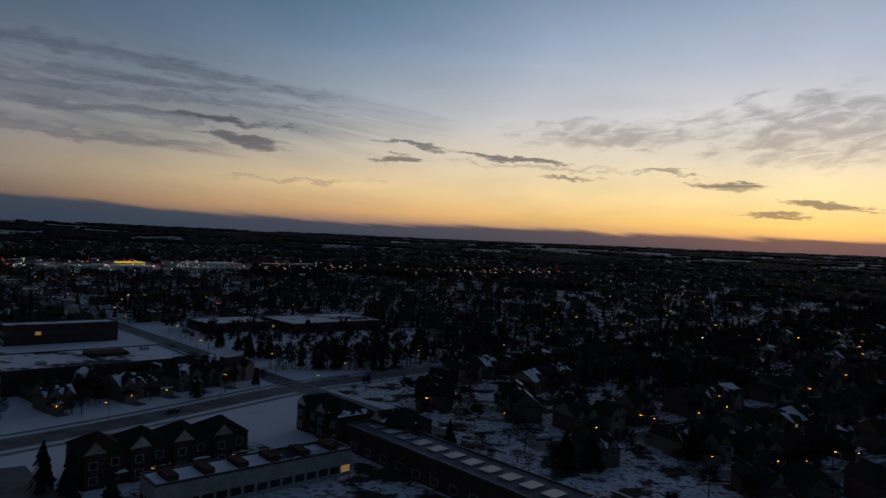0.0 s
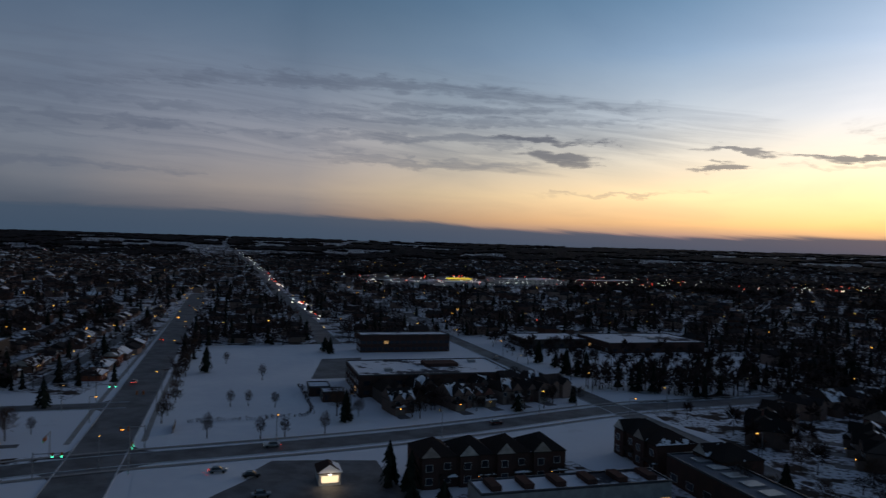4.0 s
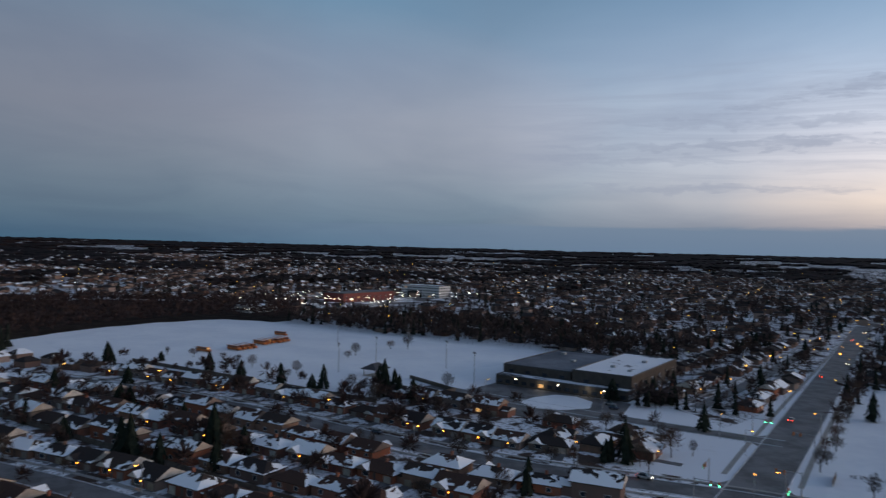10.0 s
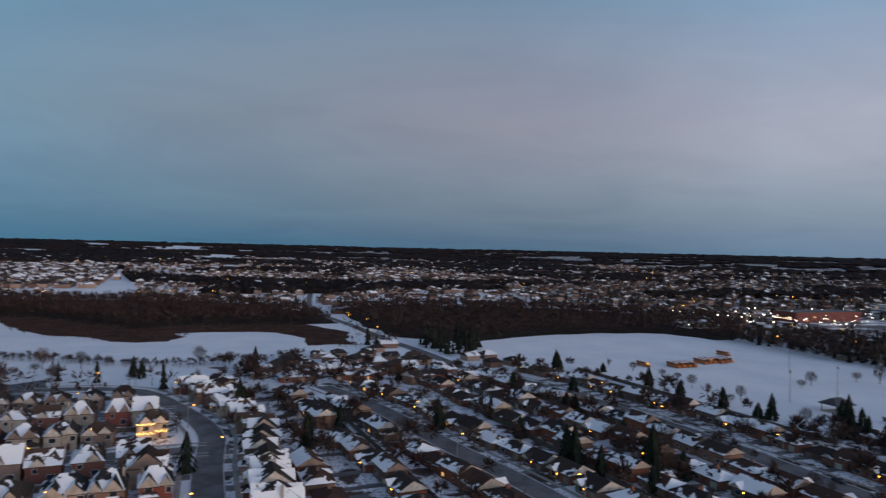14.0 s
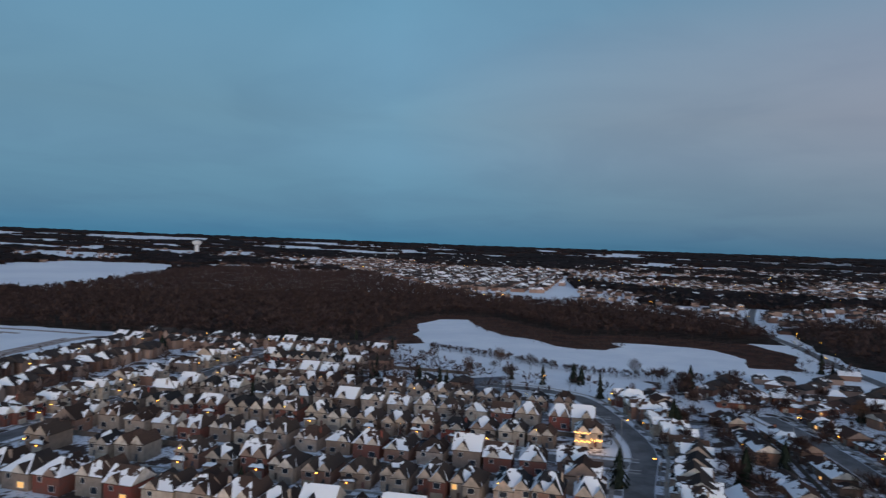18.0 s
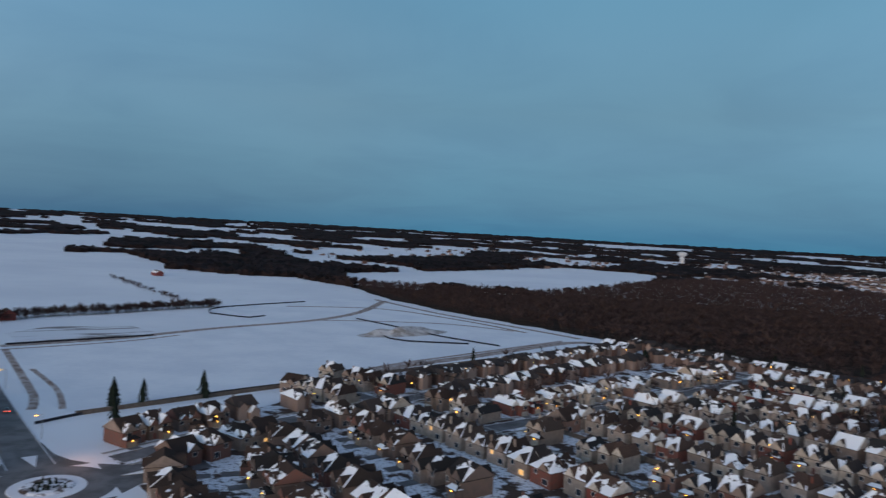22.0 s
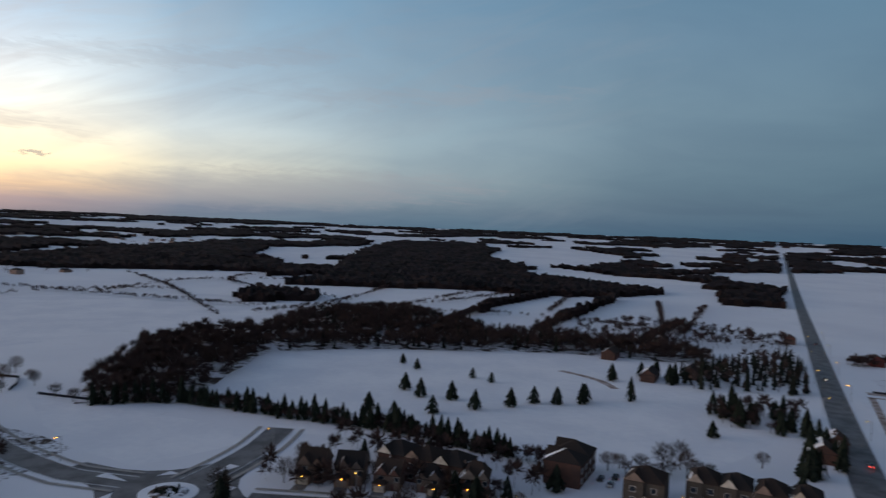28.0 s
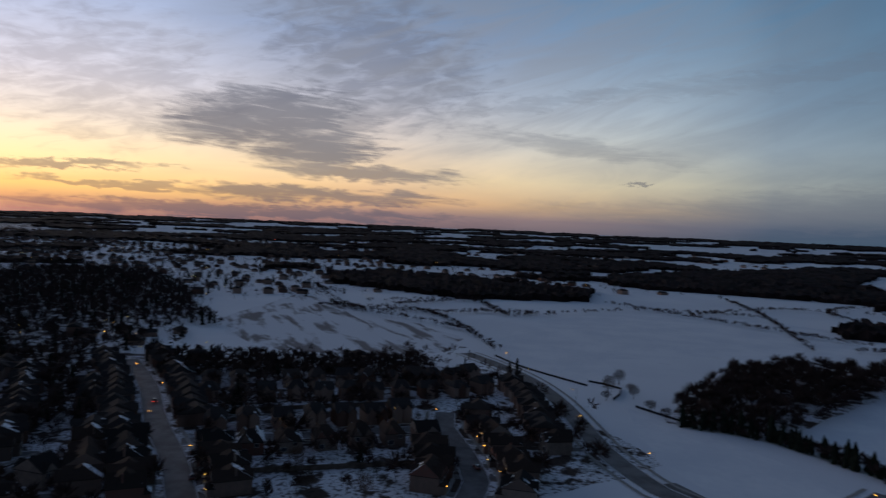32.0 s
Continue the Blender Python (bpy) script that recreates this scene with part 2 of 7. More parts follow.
    colour = wisps(((18, 8.45, 5.5, .36, .05, 0, .9), (17.2, 7.1, 4, .55, .1, 0, .9), (3.6, 7.55, 3.8, .34, .07, 0, .9), (5.2, 6.4, 2.3, .36, -.1, 0, .9), (-4, 6.8, 5.8, .3, .06, 0, .95),
                    (-9, 5.35, 3, .24, .04, 0, .75), (-21, 5.0, 3.4, .38, .12, 0, .95), (-24, 2.85, 3, .3, 0, 0, .85), (-27.5, 3.6, 4, .32, .1, 0, .9), (-16, 6.0, 3, .2, .05, 0, .6)),
                   (.07, .075, .10), 0.0, 0.9, colour)
    colour = cover(sweep, 0.55, 1.02, ((270, 14, 45, 13, 0.0), (255, 4, 25, 3.5, 0.08)), (.085, .105, .13), 0.40, colour)
    colour = wisps(((283, 6.9, 10, .8, .125, 0, .5), (262, 2.6, 20, 1.7, -.05, 0, .55), (276, 1.8, 12, .8, .02, 0, .4), (284, 10.5, 12, .6, -.16, 0, .35), (268, 12, 14, .8, -.10, 0, .35), (250, 10.5, 14, .8, -.05, 0, .35)),
                   (.095, .105, .125), -0.3, 1.2, colour)
    colour = wisps(((307.5, 8.0, 8.5, 2.6, -.12, 0, 1.0), (303.5, 6.0, 6, 1.9, -.05, 0, 1.0), (300, 4.2, 9, .75, .03, 0, .9), (303, 2.2, 12, .75, 0, 0, .9), (321, 3.4, 7, .42, -.06, 0, .8),
                    (318, 2.2, 7, .3, 0, 0, .7), (309, .7, 19, .65, 0, 0, .85), (297.5, 4.4, 5, .5, 0, 0, .6), (301.5, 8.0, 4, 1.0, 0, 0, .6), (277.5, 4.0, 1.2, .14, -.1, 0, .8)),
                   (.060, .068, .092), -0.2, 0.85, colour)
    # thin grey overcast that hangs beside the sunset
    thin = bank(293, 14, 30, 15, 0.0)
    colour = g.mix(g.m("MULTIPLY", g.m("MULTIPLY", thin, g.step(sweep, 0.30, 0.66)), 0.36), colour, (.23, .225, .225))
    # low bank along the western skyline
    top = g.m("ADD", g.m("ADD", 1.15, g.m("MULTIPLY", g.step(az, 8, 42), 0.85)), g.m("MULTIPLY", g.m("SUBTRACT", streak, 0.5), 1.3))
    low = g.m("MULTIPLY", g.step(g.m("SUBTRACT", top, el), -0.22, 0.22), g.m("SUBTRACT", 1.0, g.step(az, 55, 105)))
    colour = g.mix(g.m("MULTIPLY", low, 0.9), colour, (.047, .073, .106))
    glow = g.put("ShaderNodeTexSky")
    glow.sky_type, glow.sun_disc = "NISHITA", False
    glow.sun_elevation, glow.sun_rotation = radians(1.0), radians(360 - SUNSET)
    colour = g.mix(0.006, colour, glow.outputs[0])
    back = g.put("ShaderNodeBackground")
    g.wire(colour, back.inputs[0])
    back.inputs[1].default_value = 4.0
    out = g.put("ShaderNodeOutputWorld")
    g.wire(back.outputs[0], out.inputs[0])


dusk_sky()
# the last broad glow from below the western sky
afterglow = bpy.data.lights.new("afterglow", "SUN")
afterglow.energy, afterglow.angle, afterglow.color = 0.85, radians(24), (1.0, 0.78, 0.65)
new("afterglow", afterglow).matrix_basis = look((0, 0, 0), (math.sin(radians(SUNSET)), -math.cos(radians(SUNSET)), -math.tan(radians(7))))


# ---------------------------------------------------------------- materials
def material(name, build, rough=0.8, metal=0.0, bump=None):
    """build(g) gives the colour socket; bump: scale and strength of fine relief."""
    mat = bpy.data.materials.new(name)
    mat.use_nodes = True
    g = Nodes(mat.node_tree)
    bsdf = g.put("ShaderNodeBsdfPrincipled")
    out = g.put("ShaderNodeOutputMaterial")
    g.tree.links.new(bsdf.outputs[0], out.inputs[0])
    g.wire(build(g), bsdf.inputs["Base Color"])
    bsdf.inputs["Roughness"].default_value, bsdf.inputs["Metallic"].default_value = rough, metal
    bsdf.inputs["Specular IOR Level"].default_value = 0.3 if rough < 0.72 else 0.03
    if bump:
        b = g.put("ShaderNodeBump")
        b.inputs["Strength"].default_value = bump[1]
        g.wire(g.noise(g.put("ShaderNodeNewGeometry").outputs["Position"], bump[0], 3), b.inputs["Height"])
        g.tree.links.new(b.outputs[0], bsdf.inputs["Normal"])
    return mat


def place(g):
    return g.put("ShaderNodeNewGeometry").outputs["Position"]


def chance(g):
    return g.put("ShaderNodeObjectInfo").outputs["Random"]


def plain(a, b, scale=0.5, low=0.35, high=0.65):
    """Two tones in patches with finer mottling."""
    def build(g):
        p = place(g)
        f = g.m("ADD", g.m("MULTIPLY", g.noise(p, scale, 5), 0.75), g.m("MULTIPLY", g.noise(p, scale * 9, 3), 0.25))
        return g.mix(g.step(f, low, high), a, b)
    return build


def by_chance(tones, scale=0.6):
    """One of several tones per object, mottled."""
    def build(g):
        n = g.put("ShaderNodeValToRGB")
        n.color_ramp.interpolation = "CONSTANT"
        e = n.color_ramp.elements
        while len(e) < len(tones):
            e.new(0.5)
        for k, (el, c) in enumerate(zip(e, tones)):
            el.position, el.color = k / len(tones), (*c, 1)
        g.wire(chance(g), n.inputs[0])
        f = g.noise(place(g), scale, 5)
        return g.mix(g.step(f, 0.3, 0.75), n.outputs[0], g.mix(0.5, n.outputs[0], (0.1, 0.09, 0.08)))
    return build


def roof_build(tones, bias, per_island=False):
    """Shingles with snow left in sharp-edged sheets, mostly on the slopes that face the east side."""
    def build(g):
        geo = g.put("ShaderNodeNewGeometry")
        p, n = geo.outputs["Position"], geo.outputs["Normal"]
        rnd = geo.outputs["Random Per Island"] if per_island else chance(g)
        r = g.put("ShaderNodeValToRGB")
        r.color_ramp.interpolation = "CONSTANT"
        e = r.color_ramp.elements
        while len(e) < len(tones):
            e.new(0.5)
        for k, (el, c) in enumerate(zip(e, tones)):
            el.position, el.color = k / len(tones), (*c, 1)
        g.wire(rnd, r.inputs[0])
        nx, ny, nz = g.split(n)
        face = g.m("ADD", g.m("MULTIPLY", nx, 0.89), g.m("MULTIPLY", ny, 0.455))
        shift = g.m("MULTIPLY", rnd, 37.0)
        px, py, pz = g.split(p)
        q = g.join(g.m("ADD", px, shift), py, g.m("ADD", pz, shift))
        spread = g.m("MULTIPLY", g.m("SUBTRACT", g.noise(q, 0.42, 3, 0.5), 0.5), 0.55)
        # each slope keeps or sheds its snow as a whole
        slope = g.put("ShaderNodeTexWhiteNoise")
        slope.noise_dimensions = "4D"
        g.wire(g.join(*[g.m("ROUND", g.m("MULTIPLY", c, 6.0)) for c in (nx, ny, nz)]), slope.inputs["Vector"])
        g.wire(g.m("MULTIPLY", rnd, 91.0), slope.inputs["W"])
        spread = g.m("ADD", spread, g.m("MULTIPLY", g.m("SUBTRACT", slope.outputs["Value"], 0.5), 0.44))
        cells = g.put("ShaderNodeTexVoronoi")
        cells.inputs["Scale"].default_value = 0.42
        g.wire(g.join(g.m("ADD", px, shift), py, g.m("MULTIPLY", pz, 1.4)), cells.inputs["Vector"])
        spread = g.m("ADD", spread, g.m("MULTIPLY", g.m("SUBTRACT", g.split(cells.outputs["Color"])[0], 0.5), 0.26))
        if not per_island:
            # sheets slide from the ridge and gather at the eaves
            low = g.split(g.put("ShaderNodeTexCoord").outputs["Generated"])[2]
            spread = g.m("ADD", spread, g.m("MULTIPLY", g.m("SUBTRACT", 0.42, low), 0.36))
        f = g.m("ADD", g.m("ADD", spread, g.m("MINIMUM", g.m("MULTIPLY", face, 1.05), 0.30)), 0.40)
        f = g.m("ADD", f, g.m("MULTIPLY", g.m("SUBTRACT", g.m("FRACT", g.m("MULTIPLY", rnd, 7.3)), 0.5), 0.24))
        f = g.m("ADD", f, bias)
        grain = g.noise(p, 3.0, 3)
        snow = g.step(g.m("ADD", f, g.m("MULTIPLY", g.m("SUBTRACT", grain, 0.5), 0.05)), 0.545, 0.575)
        snow = g.m("MULTIPLY", snow, g.step(nz, 0.25, 0.45))
        tone = g.mix(g.step(grain, 0.3, 0.7), r.outputs[0], g.mix(0.4, r.outputs[0], (0.02, 0.02, 0.02)))
        return g.mix(snow, tone, (0.80, 0.82, 0.85))
    return build


def lamp_material(name, colour, strength):
    mat = bpy.data.materials.new(name)
    mat.use_nodes = True
    g = Nodes(mat.node_tree)
    e = g.put("ShaderNodeEmission")
    e.inputs[0].default_value, e.inputs[1].default_value = (*colour, 1), strength
    out = g.put("ShaderNodeOutputMaterial")
    g.tree.links.new(e.outputs[0], out.inputs[0])
    mat.cycles.emission_sampling = "NONE"
    return mat


def window_material():
    """Dark glass; a few rooms behind it have their lamps on."""
    mat = bpy.data.materials.new("window_glass")
    mat.use_nodes = True
    g = Nodes(mat.node_tree)
    bsdf = g.put("ShaderNodeBsdfPrincipled")
    bsdf.inputs["Base Color"].default_value = (0.025, 0.03, 0.04, 1)
    bsdf.inputs["Roughness"].default_value = 0.08
    lit = g.m("GREATER_THAN", chance(g), 0.975)
    bsdf.inputs["Emission Color"].default_value = (1.0, 0.55, 0.18, 1)
    g.wire(g.m("MULTIPLY", lit, 1.0), bsdf.inputs["Emission Strength"])
    out = g.put("ShaderNodeOutputMaterial")
    g.tree.links.new(bsdf.outputs[0], out.inputs[0])
    mat.cycles.emission_sampling = "NONE"
    return mat


def snow_build(g):
    p = place(g)
    big = g.noise(p, 0.006, 5)
    mid = g.noise(p, 0.06, 5, 0.6)
    fine = g.noise(p, 0.9, 3)
    c = g.mix(g.step(big, 0.35, 0.65), (0.80, 0.82, 0.85), (0.72, 0.745, 0.79))
    c = g.mix(g.m("MULTIPLY", g.step(mid, 0.60, 0.78), 0.35), c, (0.42, 0.42, 0.41))
    c = g.mix(g.m("MULTIPLY", g.step(fine, 0.66, 0.8), 0.25), c, (0.35, 0.33, 0.30))
    # built-up ground west of the fields: hedges, paths and bare soil break the snow
    x, y, z = g.split(p)
    town = g.step(g.m("SUBTRACT", g.m("MULTIPLY", y, 0.740), g.m("MULTIPLY", x, 0.673)), 380.0, 560.0)
    broken = g.step(g.noise(p, 0.035, 6, 0.65), 0.42, 0.50)
    return g.mix(g.m("MULTIPLY", g.m("MULTIPLY", town, broken), 0.9), c, (0.07, 0.055, 0.05))


def yard_build(g):
    p = place(g)
    mid = g.noise(p, 0.10, 5, 0.6)
    fine = g.noise(p, 0.7, 4)
    c = g.mix(g.step(mid, 0.50, 0.56), (0.76, 0.78, 0.82), (0.085, 0.062, 0.052))
    return g.mix(g.m("MULTIPLY", g.step(fine, 0.52, 0.64), 0.75), c, (0.05, 0.04, 0.035))


def asphalt_build(g):
    p = place(g)
    wear = g.noise(p, 0.12, 6, 0.6)
    fine = g.noise(p, 1.6, 4)
    c = g.mix(g.step(wear, 0.35, 0.65), (0.085, 0.083, 0.085), (0.165, 0.163, 0.168))
    return g.mix(g.m("MULTIPLY", g.step(fine, 0.58, 0.75), 0.4), c, (0.28, 0.285, 0.30))


SNOW = material("snow", snow_build, 0.75, bump=(0.6, 0.25))
FIELD = material("field_snow", plain((0.80, 0.82, 0.85), (0.70, 0.73, 0.78), 0.03), 0.75, bump=(0.35, 0.3))
YARD = material("trodden_snow", yard_build, 0.85)


def garden_build(g):
    p = place(g)
    c = g.mix(g.step(g.noise(p, 0.08, 5, 0.6), 0.50, 0.57), (0.72, 0.74, 0.78), (0.075, 0.058, 0.05))
    return g.mix(g.m("MULTIPLY", g.step(g.noise(p, 0.6, 4), 0.50, 0.62), 0.8), c, (0.045, 0.038, 0.034))




def stubble_build(g):
    """Snow blown thin along furrows, so that stubble and earth show in long streaks."""
    x, y, z = g.split(place(g))
    along = g.m("SUBTRACT", g.m("MULTIPLY", x, 0.673), g.m("MULTIPLY", y, 0.740))
    across = g.m("ADD", g.m("MULTIPLY", x, 0.740), g.m("MULTIPLY", y, 0.673))
    streaks = g.noise(g.join(g.m("MULTIPLY", along, 0.07), g.m("MULTIPLY", across, 0.012)), 1.0, 6, 0.62, 0.5)
    patches = g.noise(place(g), 0.012, 4)
    bare = g.m("MULTIPLY", g.step(g.m("ADD", streaks, g.m("MULTIPLY", patches, 0.35)), 0.66, 0.78), 0.8)
    return g.mix(bare, (0.70, 0.72, 0.76), (0.13, 0.105, 0.095))


STUBBLE = material("stubble_snow", stubble_build, 0.85)
GARDEN = material("shrubby_gardens", garden_build, 0.9)
ASPHALT = material("asphalt", asphalt_build, 0.7, bump=(2.0, 0.15))
KERB = material("kerb", plain((0.42, 0.43, 0.45), (0.62, 0.64, 0.68), 0.4), 0.85)
DIRT = material("dirt_track", plain((0.20, 0.135, 0.11), (0.50, 0.45, 0.43), 0.25), 0.95)
MARSH = material("marsh_grass", plain((0.105, 0.052, 0.038), (0.045, 0.027, 0.022), 0.08), 0.95)
# near-black ground sheet, laid so no white snow shows between the trees
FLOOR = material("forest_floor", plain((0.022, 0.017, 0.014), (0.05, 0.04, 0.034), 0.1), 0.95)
CONCRETE = material("concrete", plain((0.38, 0.37, 0.35), (0.28, 0.27, 0.26), 0.5), 0.85)
TWIG = material("bare_twigs", by_chance([(0.055, 0.036, 0.028), (0.038, 0.028, 0.024), (0.085, 0.045, 0.028), (0.05, 0.037, 0.032)]), 0.9)


def island_tones(a, b):
    def build(g):
        return g.mix(g.put("ShaderNodeNewGeometry").outputs["Random Per Island"], a, b)
    return build


WOODS = material("winter_woods", island_tones((0.036, 0.027, 0.026), (0.088, 0.063, 0.058)), 0.95)
TOWNWOODS = material("town_trees", island_tones((0.036, 0.027, 0.026), (0.095, 0.066, 0.060)), 0.95)
DEEPWOODS = material("deep_winter_woods", island_tones((0.034, 0.024, 0.023), (0.078, 0.053, 0.050)), 0.95)
DARKWOODS = material("evergreen_woods", island_tones((0.010, 0.013, 0.011), (0.024, 0.027, 0.022)), 0.95)
FARWOODS = material("far_woods", plain((0.010, 0.008, 0.008), (0.030, 0.021, 0.021), 0.02), 0.95)
NEEDLE = material("needles", plain((0.010, 0.015, 0.012), (0.024, 0.030, 0.022), 0.7), 0.9)
BARK = material("bark", plain((0.06, 0.05, 0.042), (0.10, 0.085, 0.07), 1.5), 0.95)
BRICK = material("brick", by_chance([(0.22, 0.060, 0.046), (0.31, 0.235, 0.195), (0.38, 0.30, 0.255), (0.27, 0.15, 0.115), (0.19, 0.07, 0.055), (0.40, 0.31, 0.25), (0.24, 0.175, 0.145)]), 0.9)
BROWNBRICK = material("brown_brick", by_chance([(0.17, 0.115, 0.095), (0.21, 0.14, 0.115), (0.145, 0.105, 0.092), (0.26, 0.20, 0.17), (0.17, 0.08, 0.065)]), 0.9)
OLDBRICK = material("old_brick", by_chance([(0.22, 0.075, 0.05), (0.24, 0.105, 0.075), (0.27, 0.15, 0.105), (0.20, 0.15, 0.13), (0.30, 0.10, 0.055), (0.16, 0.10, 0.085)]), 0.9)
SIDING = material("siding", by_chance([(0.40, 0.33, 0.275), (0.29, 0.24, 0.205), (0.46, 0.385, 0.32), (0.24, 0.175, 0.14)]), 0.8)
GABLE = material("gable_siding", by_chance([(0.62, 0.56, 0.50), (0.42, 0.355, 0.30), (0.56, 0.49, 0.43), (0.44, 0.355, 0.295), (0.25, 0.18, 0.15)]), 0.8)
ROOF = material("shingles", roof_build([(0.052, 0.042, 0.039), (0.032, 0.031, 0.033), (0.090, 0.058, 0.046), (0.066, 0.050, 0.043), (0.050, 0.034, 0.029)], 0.01), 0.9)
BROWNROOF = material("brown_shingles", roof_build([(0.045, 0.034, 0.03), (0.03, 0.027, 0.027), (0.06, 0.042, 0.035)], 0.0), 0.9)
DARKROOF = material("dark_shingles", roof_build([(0.04, 0.033, 0.031), (0.05, 0.036, 0.031)], -0.30), 0.9)
OLDROOF = material("old_shingles", roof_build([(0.06, 0.045, 0.04), (0.045, 0.037, 0.036), (0.085, 0.05, 0.04)], -0.02), 0.9)
FARROOF = material("far_shingles", roof_build([(0.05, 0.045, 0.045), (0.07, 0.055, 0.05), (0.045, 0.038, 0.038)], -0.18, True), 0.9)
FARWALL = material("far_walls", island_tones((0.11, 0.058, 0.045), (0.32, 0.23, 0.19)), 0.9)
TRIM = material("white_trim", plain((0.62, 0.60, 0.57), (0.52, 0.50, 0.47), 1.0), 0.7)
GARAGE = material("garage_door", by_chance([(0.55, 0.52, 0.48), (0.30, 0.24, 0.18), (0.45, 0.40, 0.34), (0.24, 0.20, 0.18)]), 0.6)
DOOR = material("house_door", by_chance([(0.08, 0.05, 0.04), (0.12, 0.03, 0.025), (0.05, 0.06, 0.08)]), 0.5)
GLASS = window_material()
METAL = material("galvanised_metal", plain((0.35, 0.36, 0.37), (0.25, 0.26, 0.27), 2.0), 0.5, 0.6)
DARKMETAL = material("dark_metal", plain((0.05, 0.05, 0.055), (0.08, 0.08, 0.085), 2.0), 0.5, 0.3)
WOOD = material("fence_wood", plain((0.10, 0.08, 0.065), (0.16, 0.13, 0.11), 0.8), 0.9)
SILT = material("silt_fence_cloth", plain((0.02, 0.022, 0.03), (0.04, 0.042, 0.05), 0.8), 0.8)
BUSPAINT = material("school_bus_paint", plain((0.46, 0.14, 0.03), (0.36, 0.10, 0.025), 0.8), 0.5)
CARPAINT = material("car_paint", by_chance([(0.03, 0.03, 0.035), (0.30, 0.31, 0.33), (0.55, 0.55, 0.55), (0.12, 0.02, 0.02), (0.05, 0.07, 0.12)]), 0.3, 0.2)
RUBBER = material("tyre_rubber", plain((0.02, 0.02, 0.02), (0.035, 0.035, 0.035), 3), 0.9)
FLATROOF = material("flat_roof_snow", plain((0.78, 0.80, 0.84), (0.07, 0.07, 0.08), 0.035, 0.50, 0.56), 0.9)
GREYROOF = material("grey_membrane_roof", plain((0.19, 0.205, 0.23), (0.11, 0.12, 0.14), 0.05), 0.8)
MASONRY = material("school_masonry", plain((0.092, 0.076, 0.066), (0.068, 0.058, 0.052), 0.4), 0.9)
DARKBRICK = material("dark_brick", plain((0.10, 0.055, 0.045), (0.07, 0.045, 0.04), 0.4), 0.9)
REDCLAD = material("red_cladding", plain((0.17, 0.042, 0.036), (0.13, 0.036, 0.032), 0.2), 0.7)
WHITEWALL = material("white_render", plain((0.58, 0.58, 0.58), (0.46, 0.46, 0.47), 0.3), 0.8)
ORANGE = lamp_material("sodium_lamp", (1.0, 0.36, 0.035), 16)
GARLAND = lamp_material("garland_lamp", (1.0, 0.45, 0.09), 8.0)
WARM = lamp_material("warm_lamp", (1.0, 0.42, 0.05), 14)
WHITE = lamp_material("white_lamp", (1.0, 0.88, 0.66), 12)
RED = lamp_material("red_lamp", (1.0, 0.06, 0.03), 14)
GREEN = lamp_material("green_lamp", (0.1, 1.0, 0.5), 7)
YELLOW = lamp_material("yellow_sign", (1.0, 0.75, 0.05), 3)


# ---------------------------------------------------------------- plan: u runs along the main road, v across it
UX, UY = 0.673, -0.740
VX, VY = 0.740, 0.673
YAW_U = math.degrees(math.atan2(UY, UX))
YAW_V = math.degrees(math.atan2(VY, VX))
rng = random.Random(7)


def uv(u, v):
    return (u * UX + v * VX, u * UY + v * VY)


def to_uv(x, y):
    return (x * UX + y * UY, x * VX + y * VY)


RIM_AZ = (0, 40, 100, 140, 170, 195, 215, 250, 290, 320, 360)
RIM_H = (54, 57, 61, 65, 79, 91, 89, 80, 79, 67, 54)


def ground_z(x, y):
    """The basin: level near the town, slowly rising to a wooded rim."""
    r = math.hypot(x, y)
    if r < 1000:
        return 0.0
    az = math.degrees(math.atan2(-x, y)) % 360
    h = float(np.interp(az, RIM_AZ, RIM_H))
    return h * min(1.1, (r - 1000) / 3700) ** 1.4


def inside(x, y, poly):
    hit = False
    for (x0, y0), (x1, y1) in zip(poly, poly[1:] + poly[:1]):
        if (y0 > y) != (y1 > y) and x < (x1 - x0) * (y - y0) / (y1 - y0) + x0:
            hit = not hit
    return hit


def smooth_line(pts, step=6.0):
    """A curve through the points, cut into even steps."""
    out = []
    p = [pts[0], *pts, pts[-1]]
    for a, b, c, d in zip(p, p[1:], p[2:], p[3:]):
        n = max(1, int(math.dist(b, c) / step))
        for k in range(n):
            t = k / n
            out.append(tuple(0.5 * (2 * b[i] + (c[i] - a[i]) * t + (2 * a[i] - 5 * b[i] + 4 * c[i] - d[i]) * t * t
                                    + (3 * b[i] - a[i] - 3 * c[i] + d[i]) * t ** 3) for i in (0, 1)))
    out.append(tuple(pts[-1]))
    return out


# ---------------------------------------------------------------- mesh helpers
def mesh_of(name, verts, faces, mat, smooth=False):
    me = bpy.data.meshes.new(name)
    me.from_pydata(verts, [], faces)
    for m in (mat if isinstance(mat, (list, tuple)) else [mat]):
        me.materials.append(m)
    if smooth:
        me.polygons.foreach_set("use_smooth", [True] * len(me.polygons))
    me.update()
    return me


def part(name, bm, mat, parent, label=""):
    """One mesh object from a bmesh, under a thing or a part."""
    me = bpy.data.meshes.new(name)
    bm.to_mesh(me)
    bm.free()
    me.materials.append(mat)
    ob = new(name, me)
    ob.parent = parent
    if label:
        tagged(ob, label)
    return ob


def thing(name, label, category, group="", kind=""):
    return tagged(new(name), label, category, group, kind)


